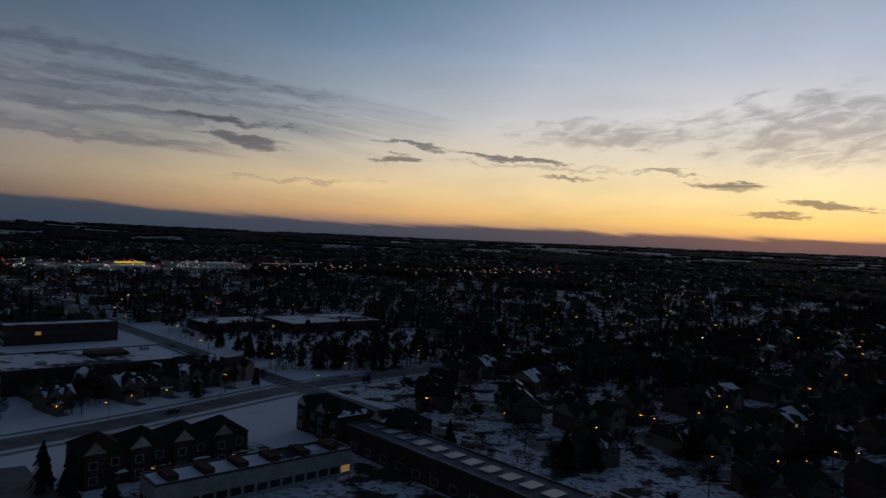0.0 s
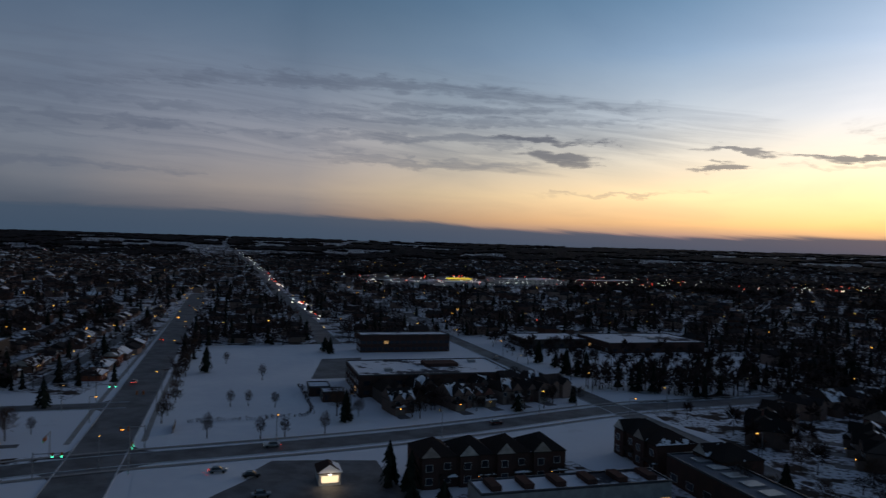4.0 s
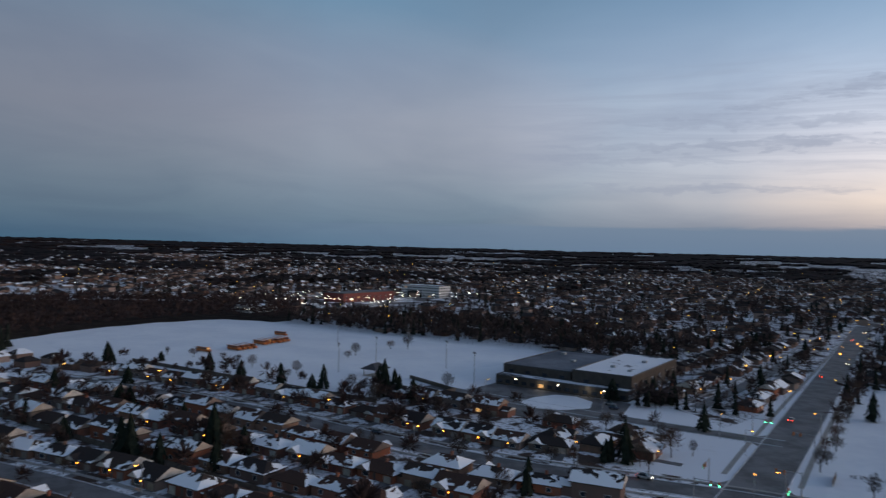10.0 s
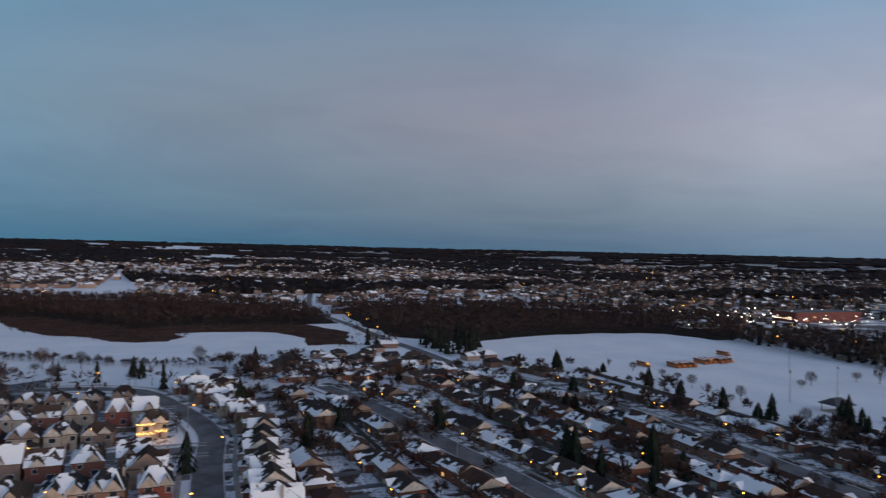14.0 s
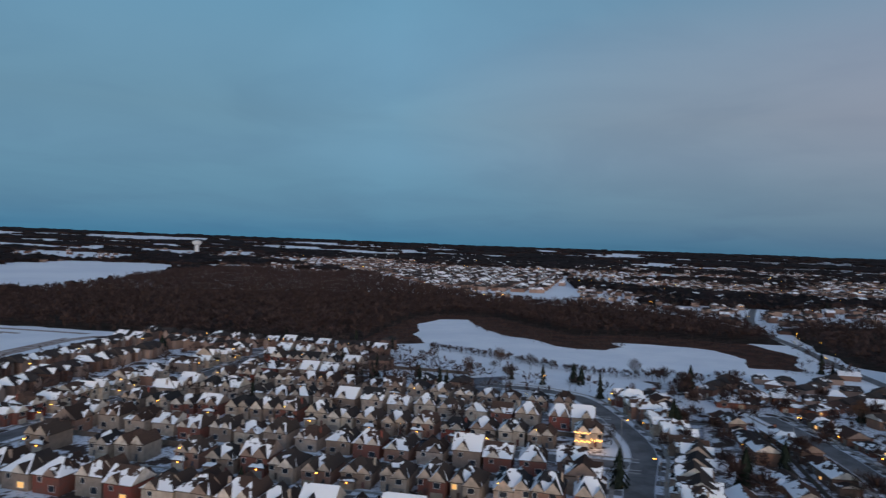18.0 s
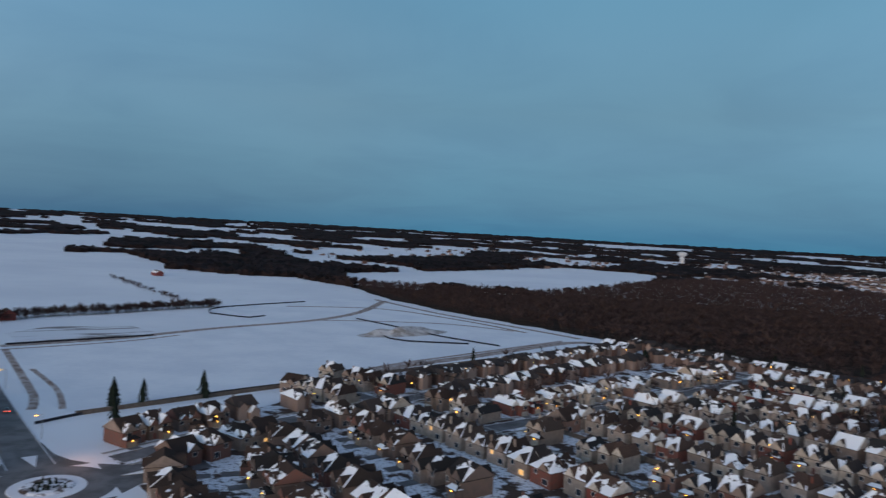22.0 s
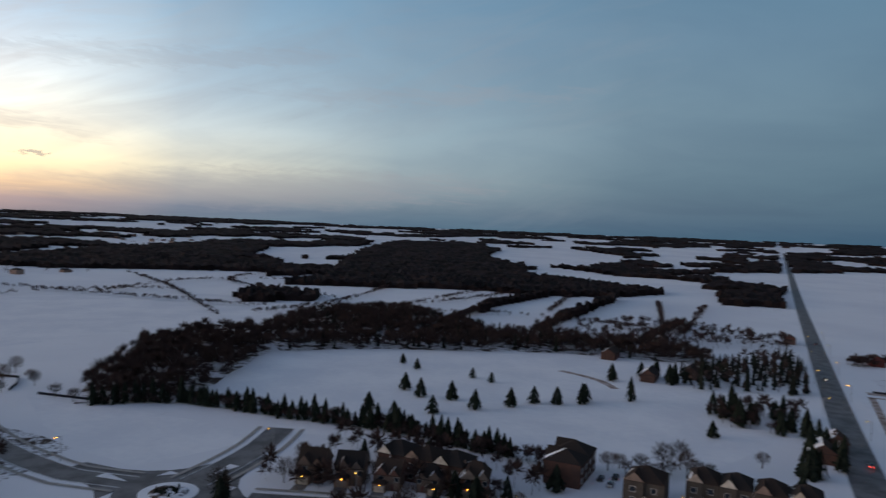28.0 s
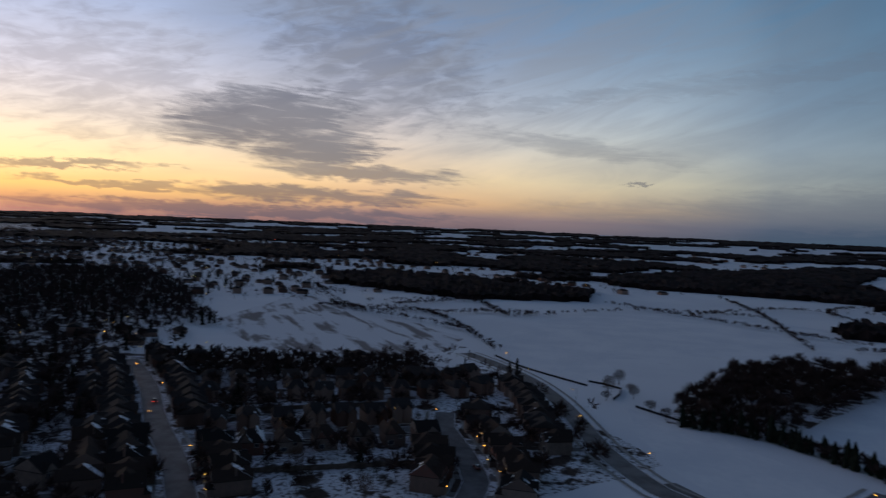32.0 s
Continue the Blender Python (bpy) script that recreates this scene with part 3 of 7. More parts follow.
def box(bm, x0, x1, y0, y1, z0, z1, bevel=0.0):
    m = Matrix.LocRotScale(((x0 + x1) / 2, (y0 + y1) / 2, (z0 + z1) / 2), None, (x1 - x0, y1 - y0, z1 - z0))
    made = bmesh.ops.create_cube(bm, size=1.0, matrix=m)
    if bevel:
        edges = {e for v in made["verts"] for e in v.link_edges}
        bmesh.ops.bevel(bm, geom=list(edges), offset=bevel, segments=1, affect="EDGES")
    return bm


def boxed(*args, **kw):
    return box(bmesh.new(), *args, **kw)


def prism(bm, pts, z0, z1):
    low = [bm.verts.new((x, y, z0)) for x, y in pts]
    top = [bm.verts.new((x, y, z1)) for x, y in pts]
    bm.faces.new(top)
    for k in range(len(pts)):
        j = (k + 1) % len(pts)
        bm.faces.new((low[k], low[j], top[j], top[k]))
    return bm


def cone(bm, x, y, z0, z1, r0, r1, n=8):
    m = Matrix.Translation((x, y, (z0 + z1) / 2))
    bmesh.ops.create_cone(bm, cap_ends=True, segments=n, radius1=r0, radius2=r1, depth=z1 - z0, matrix=m)
    return bm


def roof_mesh(bm, x0, x1, y0, y1, z, rise, over, hip, thick=0.22):
    """A roof with its ridge along x: hip is how far the ridge ends stand in (0: gables)."""
    x0, x1, y0, y1 = x0 - over, x1 + over, y0 - over, y1 + over
    ym = (y0 + y1) / 2
    v = [bm.verts.new(p) for p in ((x0, y0, z), (x1, y0, z), (x1, y1, z), (x0, y1, z), (x0 + hip, ym, z + rise), (x1 - hip, ym, z + rise))]
    w = [bm.verts.new((q.co.x, q.co.y, q.co.z - thick)) for q in v[:4]]
    for f in ((0, 1, 5, 4), (1, 2, 5), (2, 3, 4, 5), (3, 0, 4)):
        bm.faces.new([v[k] for k in f]).material_index = 1 if len(f) == 3 and not hip else 0
    for a, b in ((0, 1), (1, 2), (2, 3), (3, 0)):
        bm.faces.new((w[a], w[b], v[b], v[a]))
    bm.faces.new(w[::-1])
    return bm


def gable_y(bm, x0, x1, y0, y1, z, rise, over, thick=0.2):
    """A cross gable with its ridge along y."""
    x0, x1, y0 = x0 - over, x1 + over, y0 - over
    xm = (x0 + x1) / 2
    v = [bm.verts.new(p) for p in ((x0, y0, z), (x1, y0, z), (x1, y1, z), (x0, y1, z), (xm, y0, z + rise), (xm, y1, z + rise))]
    w = [bm.verts.new((q.co.x, q.co.y, q.co.z - thick)) for q in v[:4]]
    for f in ((0, 4, 5, 3), (1, 2, 5, 4), (0, 1, 4), (2, 3, 5)):
        bm.faces.new([v[k] for k in f]).material_index = 1 if len(f) == 3 else 0
    for a, b in ((0, 1), (1, 2), (2, 3), (3, 0)):
        bm.faces.new((w[a], w[b], v[b], v[a]))
    bm.faces.new(w[::-1])
    return bm


# ---------------------------------------------------------------- ground
def build_ground():
    rings = [0, 120, 240, 400, 600, 800, 1000]
    while rings[-1] < 4850:
        rings.append(min(4880, rings[-1] * 1.045))
    n = 240
    verts, faces = [(0.0, 0.0, 0.0)], []
    for r in rings[1:]:
        for k in range(n):
            a = 2 * math.pi * k / n
            x, y = r * math.cos(a), r * math.sin(a)
            verts.append((x, y, ground_z(x, y)))
    for k in range(n):
        faces.append((0, 1 + k, 1 + (k + 1) % n))
    for i in range(len(rings) - 2):
        a, b = 1 + i * n, 1 + (i + 1) * n
        for k in range(n):
            j = (k + 1) % n
            faces.append((a + k, b + k, b + j, a + j))
    tagged(new("ground", mesh_of("ground", verts, faces, SNOW, True)), "snow-covered level ground rising to a far rim", "ground", kind="structure")


build_ground()


def ribbon(name, pts, width, z, mat, label, category, step=8.0, kind="structure", parent=None, drop=0.0):
    """A strip that follows the ground along plan points in u, v."""
    line = [uv(*p) for p in smooth_line(pts, step)]
    verts, faces = [], []
    for k, (x, y) in enumerate(line):
        a, b = line[max(0, k - 1)], line[min(len(line) - 1, k + 1)]
        d = math.dist(a, b) or 1.0
        nx, ny = -(b[1] - a[1]) / d, (b[0] - a[0]) / d
        g = ground_z(x, y) + z
        for s in (-0.5, 0.5):
            verts.append((x + nx * width * s, y + ny * width * s, g))
        if drop:
            verts.insert(-2, (x - nx * width * 0.5, y - ny * width * 0.5, g - drop))
            verts.append((x + nx * width * 0.5, y + ny * width * 0.5, g - drop))
    c = 4 if drop else 2
    for k in range(len(line) - 1):
        for j in range(c - 1):
            faces.append((k * c + j + 1, k * c + j, (k + 1) * c + j, (k + 1) * c + j + 1))
    ob = new(name, mesh_of(name, verts, faces, mat))
    ob.parent = parent
    return tagged(ob, label, category, kind=kind)


def offset_line(pts, off):
    line = smooth_line(pts, 12.0)
    out = []
    for k, p in enumerate(line):
        a, b = line[max(0, k - 1)], line[min(len(line) - 1, k + 1)]
        d = math.dist(a, b) or 1.0
        out.append((p[0] - (b[1] - a[1]) / d * off, p[1] + (b[0] - a[0]) / d * off))
    return out


def patch(name, pts, z, mat, label, category, wobble=0.0):
    """A flat area given by plan points in u, v, with a slightly uneven edge."""
    line = []
    for (a, b) in zip(pts, pts[1:] + pts[:1]):
        n = max(1, int(math.dist(a, b) / 8)) if wobble else 1
        for k in range(n):
            t = k / n
            u, v = a[0] + (b[0] - a[0]) * t, a[1] + (b[1] - a[1]) * t
            if wobble:
                u += wobble * noise.noise((u * 0.05, v * 0.05, 1.7))
                v += wobble * noise.noise((u * 0.05, v * 0.05, 9.1))
            line.append(uv(u, v))
    bm = bmesh.new()
    face = bm.faces.new([bm.verts.new((x, y, z)) for x, y in line])
    face.normal_update()
    if face.normal.z < 0:
        face.normal_flip()
    bmesh.ops.triangulate(bm, faces=bm.faces[:])
    me = bpy.data.meshes.new(name)
    bm.to_mesh(me)
    bm.free()
    me.materials.append(mat)
    return tagged(new(name, me), label, category, kind="structure")


# roads: name, plan line, width
ROADS = [
    ("main_road", [(-760, -40), (-700, -40), (-450, -37), (-200, -35), (0, -36), (150, -37), (192, -38)], 14.0),
    ("north_road", [(230, -38), (300, -37), (420, -37), (576, -38), (1000, -41), (1900, -47), (3300, -54)], 12.0),
    ("far_main_road", [(-400, 50), (-545, 47), (-760, 41), (-1149, 34), (-1700, 16), (-3250, -63)], 13.0),
    ("cross_street", [(-161, -347), (-170, -315), (-180, -251), (-183, -195), (-182, -150), (-183, -105), (-190, -68), (-197, -35), (-205, 30), (-214, 75), (-229, 132), (-232, 175), (-240, 300)], 10.0),
    ("school_street", [(-266, -185), (-264, -163), (-261, -100), (-262, -36)], 8.5),
    ("avenue", [(-900, 118), (-600, 122), (-427, 127), (-300, 131), (-226, 134), (-150, 137)], 9.5),
    ("quiet_street", [(-300, -74), (-400, -66), (-560, -60)], 7.0),
    ("old_street", [(-70, -330), (-82, -283), (-90, -220), (-98, -161), (-101, -60)], 8.5),
    ("curved_street", [(60, -352), (30, -350), (10, -339), (-2, -311), (-13, -275), (-16, -249), (-13, -218), (-10, -150)], 8.5),
    ("street_a", [(-10, -180), (100, -180), (200, -180), (272, -170), (296, -162)], 8.5),
    ("street_b", [(-14, -238), (80, -238), (196, -238)], 8.5),
    ("street_c", [(-5, -296), (80, -296), (196, -296)], 8.5),
    ("street_f", [(122, -350), (160, -350), (196, -350)], 8.5),
    ("street_d", [(120, -400), (160, -404), (270, -406)], 8.5),
    ("street_e", [(196, -180), (196, -260), (198, -406)], 8.5),
    ("boundary_street", [(226, -60), (240, -110), (246, -160), (256, -220), (268, -300), (275, -406)], 8.5),
    ("collector", [(209, -20), (206, 5), (198, 30), (176, 90), (160, 130)], 9.0),
    ("south_road", [(152, 168), (147, 188), (151, 225), (160, 257), (173, 304), (180, 350), (179, 392), (174, 432)], 9.0),
    ("east_spur", [(162, 152), (180, 154), (200, 158), (222, 166)], 10.0),
    ("close_street", [(2, 205), (-2, 250), (-10, 300), (-17, 365), (-30, 430)], 8.5),
    ("loop_street", [(80, 190), (91, 208), (98, 240), (102, 270), (110, 292)], 8.5),
    ("row_street", [(0, 270), (50, 269), (98, 270)], 8.0),
    ("pond_road", [(-155, -360), (-153, -427), (-148, -492), (-146, -582), (-140, -683), (-150, -800), (-190, -1000)], 8.0),
    ("south_street", [(-238, 262), (-243, 320), (-255, 400), (-262, 500), (-290, 650), (-370, 1170)], 9.0),
    ("south_lane", [(-130, 150), (-118, 190), (-106, 300), (-100, 420)], 8.0),
    ("south_crescent", [(-92, 168), (-66, 200), (-60, 230), (-40, 260)], 8.0),
]
for level, (name, pts, width) in enumerate(ROADS):
    road = ribbon(name, pts, width, 0.05 + 0.004 * level, ASPHALT, "grey asphalt road with worn wheel tracks between snowy verges", "road")
    if name not in ("far_main_road", "pond_road", "south_street"):
        for s in (-1, 1):
            ribbon("kerb", offset_line([p for p in pts if abs(p[0]) < 800], s * (width / 2 + 0.2)), 0.35, 0.20, KERB, "", "", parent=road, kind="", drop=0.2)
    if width <= 10 and math.hypot(*uv(*pts[0])) < 500 and name not in ("pond_road", "south_street", "school_street"):
        for s in (-1, 1):
            ribbon("pavement", offset_line(pts, s * (width / 2 + 3.4)), 1.5, 0.17 + 0.004 * level, CONCRETE, "narrow cleared concrete pavement beside the road", "pavement")
for v in (-46, -26):
    ribbon("pavement", [(-600, v), (-300, v), (-215, v + 1)], 1.6, 0.06, CONCRETE, "cleared concrete pavement beside the main road", "pavement")


def roundabout(u, v, island, ring, legs):
    x, y = uv(u, v)
    base = thing("roundabout", "asphalt roundabout with a snowy planted central island", "roundabout", kind="structure")
    base.location = (x, y, 0)
    bm = bmesh.new()
    bmesh.ops.create_circle(bm, cap_ends=True, radius=ring, segments=48, matrix=Matrix.Translation((0, 0, 0.07)))
    part("carriageway", bm, ASPHALT, base)
    part("apron", cone(bmesh.new(), 0, 0, 0.0, 0.2, island, island - 0.15, 40), FIELD, base, "snow-covered kerbed apron")
    part("central_island", cone(bmesh.new(), 0, 0, 0.0, 0.55, island - 2.6, island - 3.6, 40), YARD, base, "planted bed with snow between stems")
    bm = bmesh.new()
    for k in range(22):
        a = k * 2.4
        d = 0.7 + (island - 4.6) * (k / 22) ** 0.5 * (0.75 + 0.25 * math.sin(k * 5.3))
        cone(bm, d * math.cos(a), d * math.sin(a), 0.4, 0.9 + 0.35 * (k % 4), 0.45 + 0.12 * (k % 3), 0.12, 7)
    part("shrubs", bm, NEEDLE, base, "small dark evergreen shrubs")
    for a in legs:
        # the approach widens towards the ring
        c, s = math.cos(radians(a)), math.sin(radians(a))
        flare = [(d * c - w * s, d * s + w * c) for d, w in ((ring + 26, -5.4), (ring + 12, -6.6), (ring + 4, -9.5), (ring - 2, -14), (ring - 2, 14), (ring + 4, 9.5), (ring + 12, 6.6), (ring + 26, 5.4))]
        part("approach", prism(bmesh.new(), flare, 0.0, 0.062), ASPHALT, base, "asphalt approach that widens towards the ring")
        bm = bmesh.new()
        d = ring + 1.5
        prism(bm, [(d * math.cos(radians(a)), d * math.sin(radians(a))), ((d + 11) * math.cos(radians(a - 4)), (d + 11) * math.sin(radians(a - 4))),
                   ((d + 11) * math.cos(radians(a + 4)), (d + 11) * math.sin(radians(a + 4)))], 0.0, 0.2)
        part("splitter_island", bm, FIELD, base, "snowy kerbed splitter island")
    return base


roundabout(211, -39, 9.8, 17.5, (YAW_U, YAW_U + 180, YAW_V, YAW_V + 180))
roundabout(152, 152, 8.5, 15.5, (YAW_V, YAW_V + 180, YAW_U))

# paved and open areas
patch("school_car_park", [(-238, -168), (-239, -124), (-248, -104), (-258, -92), (-290, -98), (-292, -165)], 0.04, ASPHALT, "wide asphalt school car park with a snowy island", "car park")
patch("school_island", [(-262, -136), (-274, -136), (-285, -131), (-287, -122), (-282, -112), (-270, -108), (-259, -116), (-255, -126)], 0.16, FIELD, "snow-covered car park island", "island", 1.0)
patch("school_yard", [(-300, 30), (-350, 40), (-352, 60), (-300, 50)], 0.04, ASPHALT, "paved school yard beside the flat-roofed school", "yard")
patch("corner_lot", [(-190, 10), (-160, -10), (-150, 40), (-186, 36)], 0.04, ASPHALT, "asphalt forecourt at the crossing", "forecourt", 1.5)
patch("corner_snow", [(-189, -24), (-189, 4), (-180, 6), (-166, -6), (-164, -22)], 0.06, FIELD, "snow-covered corner by the crossing", "verge", 1.0)
patch("playing_field", [(-223, -450), (-270, -474), (-332, -478), (-374, -465), (-386, -415), (-376, -336), (-384, -292), (-392, -230), (-396, -190), (-330, -190), (-300, -205), (-297, -166), (-262, -172), (-238, -172), (-231, -205), (-220, -232), (-220, -250), (-225, -294), (-222, -332), (-215, -386), (-216, -420)], 0.03, FIELD, "wide open snow-covered playing field", "field", 4.0)
patch("park_field", [(-232, -24), (-395, -18), (-398, 28), (-345, 36), (-290, 30), (-268, 22), (-235, 22)], 0.03, FIELD, "snow-covered park lawn with scattered small trees", "field", 2.0)
patch("verge_field", [(-228, -20), (-230, 40), (-212, 46), (-208, -18)], 0.05, FIELD, "snow-covered verge beside the crossing", "field", 1.0)
patch("building_site", [(452, -54), (458, -115), (485, -196), (540, -235), (600, -237), (640, -335), (660, -415), (560, -424), (516, -420), (420, -425), (330, -428), (318, -400), (305, -300), (290, -160), (280, -60), (330, -50), (440, -50)], 0.03, FIELD, "graded snow-covered building site with tracks", "building site", 3.0)
patch("tree_field", [(238, 70), (222, 160), (238, 230), (285, 262), (350, 275), (400, 225), (440, 150), (478, 65), (460, 30), (360, 10), (330, -10), (260, 10)], 0.03, FIELD, "snow-covered meadow dotted with spruces", "field", 4.0)
patch("crescent_field", [(215, 165), (190, 168), (162, 178), (164, 200), (176, 240), (200, 285), (208, 250)], 0.03, FIELD, "crescent of snow between road and tree line", "field", 1.0)
patch("south_field", [(230, 330), (260, 400), (340, 400), (460, 395), (505, 360), (620, 420), (560, 590), (470, 640), (330, 610), (210, 470), (205, 360)], 0.03, FIELD, "wide smooth snow-covered farm field", "field", 4.0)
patch("bare_field", [(29, 615), (120, 820), (150, 700), (196, 505), (172, 440), (120, 425), (57, 450), (24, 520)], 0.03, STUBBLE, "windswept field with stubble showing through snow", "field", 6.0)
patch("marsh", [(128, -478), (160, -460), (188, -470), (192, -560), (196, -650), (160, -715), (100, -715), (50, -650), (15, -600), (-20, -625), (-105, -610), (-135, -540), (-118, -470), (-60, -470), (0, -480), (100, -520)], 0.02, MARSH, "brown reedy marsh round the frozen pond", "marsh", 6.0)
patch("pond", [(142, -530), (158, -600), (150, -645), (126, -655), (105, -602), (78, -557), (54, -539), (34, -514), (17, -503), (-3, -508), (-13, -530), (-5, -552), (-34, -556), (-60, -552), (-80, -542), (-94, -504), (-84, -455), (-52, -426), (-10, -414), (14, -421), (32, -429), (55, -449), (88, -466), (104, -470), (124, -486)], 0.05, FIELD, "frozen snow-covered pond with reedy banks", "pond", 5.0)
patch("pond_lawn", [(45, -328), (42, -391), (-9, -403), (-28, -389), (-12, -348), (8, -334), (37, -313)], 0.035, FIELD, "snow-covered lawn by the frozen pond", "lawn", 2.0)
patch("pond_green", [(118, -391), (87, -409), (73, -385), (72, -361), (85, -342), (109, -362)], 0.036, FIELD, "snow-covered green between houses and pond", "lawn", 2.0)
patch("court", [(68, -367), (52, -379), (46, -334), (63, -320)], 0.05, GREYROOF, "fenced games court dusted with snow", "court")
patch("strip_lot", [(-190, 88), (-168, 90), (-150, 102), (-186, 108)], 0.05, FIELD, "untouched snowy lot beside the town houses", "lot", 1.0)


def fillet(u, v, su, sv, r, z):
    """Asphalt that rounds the inner corner of a crossing."""
    pts = [(u, v)] + [(u + su * r * (1 - math.sin(k * 0.19635)), v + sv * r * (1 - math.cos(k * 0.19635))) for k in range(9)]
    patch("road_corner", pts, z, ASPHALT, "rounded asphalt corner of the crossing", "road")


for k, (u, v, su, sv) in enumerate(((-192, -42, 1, -1), (-202, -42, -1, -1), (-194, -28, 1, 1), (-204, -28, -1, 1), (-258, -42, 1, -1), (-266.2, -42, -1, -1))):
    fillet(u, v, su, sv, 11.0 if k < 4 else 8.0, 0.046)
patch("row_gardens", [(-198, -192), (-236, -190), (-236, -130), (-252, -92), (-248, -70), (-214, -64), (-200, -80)], 0.014, YARD, "trodden snowy gardens of the row of houses", "gardens", 3.0)
patch("green_strip", [(-36, -354), (-46, -356), (-66, -332), (-90, -290), (-76, -286), (-56, -306), (-43, -328)], 0.03, FIELD, "snow-covered strip of open ground behind gardens", "lawn", 1.0)

# trodden gardens of the built-up quarters
patch("old_quarter", [(-205, -350), (-20, -400), (-5, -140), (-60, -60), (-205, -50)], 0.012, YARD, "trodden snowy gardens of the older houses", "gardens", 6.0)
patch("new_quarter", [(-5, -300), (60, -318), (118, -340), (125, -425), (310, -430), (288, -160), (225, -60), (150, -60), (0, -150)], 0.012, YARD, "trodden snowy gardens of the new houses", "gardens", 4.0)
patch("west_quarter", [(-400, -150), (-300, -95), (-275, -55), (-400, -45), (-900, -45), (-1000, -450), (-700, -420), (-520, -440)], 0.012, GARDEN, "trodden snowy gardens among trees", "gardens", 6.0)
patch("middle_quarter", [(-400, -28), (-400, 115), (-950, 115), (-950, -28)], 0.012, GARDEN, "trodden snowy gardens among trees", "gardens", 6.0)
patch("south_quarter", [(-75, 140), (-235, 145), (-265, 270), (-420, 270), (-430, 140), (-900, 140), (-850, 500), (-300, 900), (-40, 820), (-60, 460), (170, 380), (165, 210), (80, 180)], 0.012, GARDEN, "trodden snowy gardens of the southern houses", "gardens", 6.0)
patch("terrace_grounds", [(-185, 98), (-150, 40), (-75, 60), (-75, 140), (-190, 140)], 0.010, GARDEN, "trodden snowy grounds round the terraces", "gardens", 3.0)

# dirt tracks and cloth fences of the building site
for pts, w in (([(285, -158), (299, -181), (314, -226), (323, -287), (340, -393), (332, -415)], 6.0), ([(292, -150), (306, -183), (321, -228), (331, -290), (348, -400)], 2.2),
               ([(452, -55), (458, -115), (471, -152), (485, -196), (504, -279), (546, -348), (626, -427)], 5.0), ([(440, -54), (446, -115), (460, -155)], 2.0),
               ([(640, -424), (516, -414), (420, -420), (350, -422)], 4.0), ([(600, -300), (560, -380), (470, -402), (390, -404)], 3.5), ([(504, -279), (480, -330), (450, -375), (400, -400)], 3.0),
               ([(300, -48), (320, -52), (370, -54), (440, -56)], 2.2), ([(296, -58), (330, -62), (380, -60)], 1.6)):
    ribbon("dirt_track", pts, 1.55 * w, 0.06, DIRT, "muddy brown track through the snow", "track")


ribbon("snow_ridge", [(451, -136), (400, -141), (357, -146), (313, -157)], 3.0, 0.07, FIELD, "low ridge of ploughed snow over a buried pipe", "ridge")
patch("spoil_ground", [(500, -62), (520, -90), (512, -140), (478, -146), (462, -110), (460, -66)], 0.05, STUBBLE, "rough brown ground streaked with snow", "ground", 3.0)


ribbon("meadow_track", [(406, 106), (400, 92), (390, 78), (376, 68)], 4.5, 0.06, DIRT, "short muddy track curving through the snowy meadow", "track")


def cloth_fence(pts, h=1.1):
    line = [uv(*p) for p in smooth_line(pts, 10.0)]
    base = thing("silt_fence", "black cloth silt fence staked along the site", "fence", "silt fences")
    base.location = (*line[0], 0)
    ox, oy = line[0]
    verts, faces = [], []
    for k, (x, y) in enumerate(line):
        verts += [(x - ox, y - oy - 0.15, 0), (x - ox, y - oy - 0.15, h), (x - ox, y - oy + 0.15, h), (x - ox, y - oy + 0.15, 0)]
        if k:
            a, b = 4 * k - 4, 4 * k
            faces += [(a, b, b + 1, a + 1), (a + 1, b + 1, b + 2, a + 2), (a + 2, b + 2, b + 3, a + 3)]
    ob = new("cloth", mesh_of("cloth", verts, faces, SILT))
    ob.parent = base
    stake = mesh_of("stake", [(-.06, -.06, 0), (.06, -.06, 0), (.06, .06, 0), (-.06, .06, 0), (-.06, -.06, h + .3), (.06, -.06, h + .3), (.06, .06, h + .3), (-.06, .06, h + .3)],
                    [(0, 1, 5, 4), (1, 2, 6, 5), (2, 3, 7, 6), (3, 0, 4, 7), (4, 5, 6, 7)], WOOD)
    for x, y in line[::2]:
        s = new("stake", stake)
        s.parent, s.location = base, (x - ox, y - oy, 0)


for pts in ([(278, -46), (288, -74), (296, -122), (299, -156)], [(501, -315), (440, -320), (395, -322), (346, -334)], [(432, -289), (400, -280), (386, -285), (361, -319)],
            [(565, -214), (530, -233), (537, -250)], [(565, -214), (601, -237), (631, -335)], [(455, -58), (460, -110), (463, -140)], [(330, -405), (318, -430), (305, -440)],
            [(205, 330), (192, 380), (190, 420)], [(202, 300), (220, 320), (212, 340)], [(205, 285), (212, 250)]):
    cloth_fence(pts)


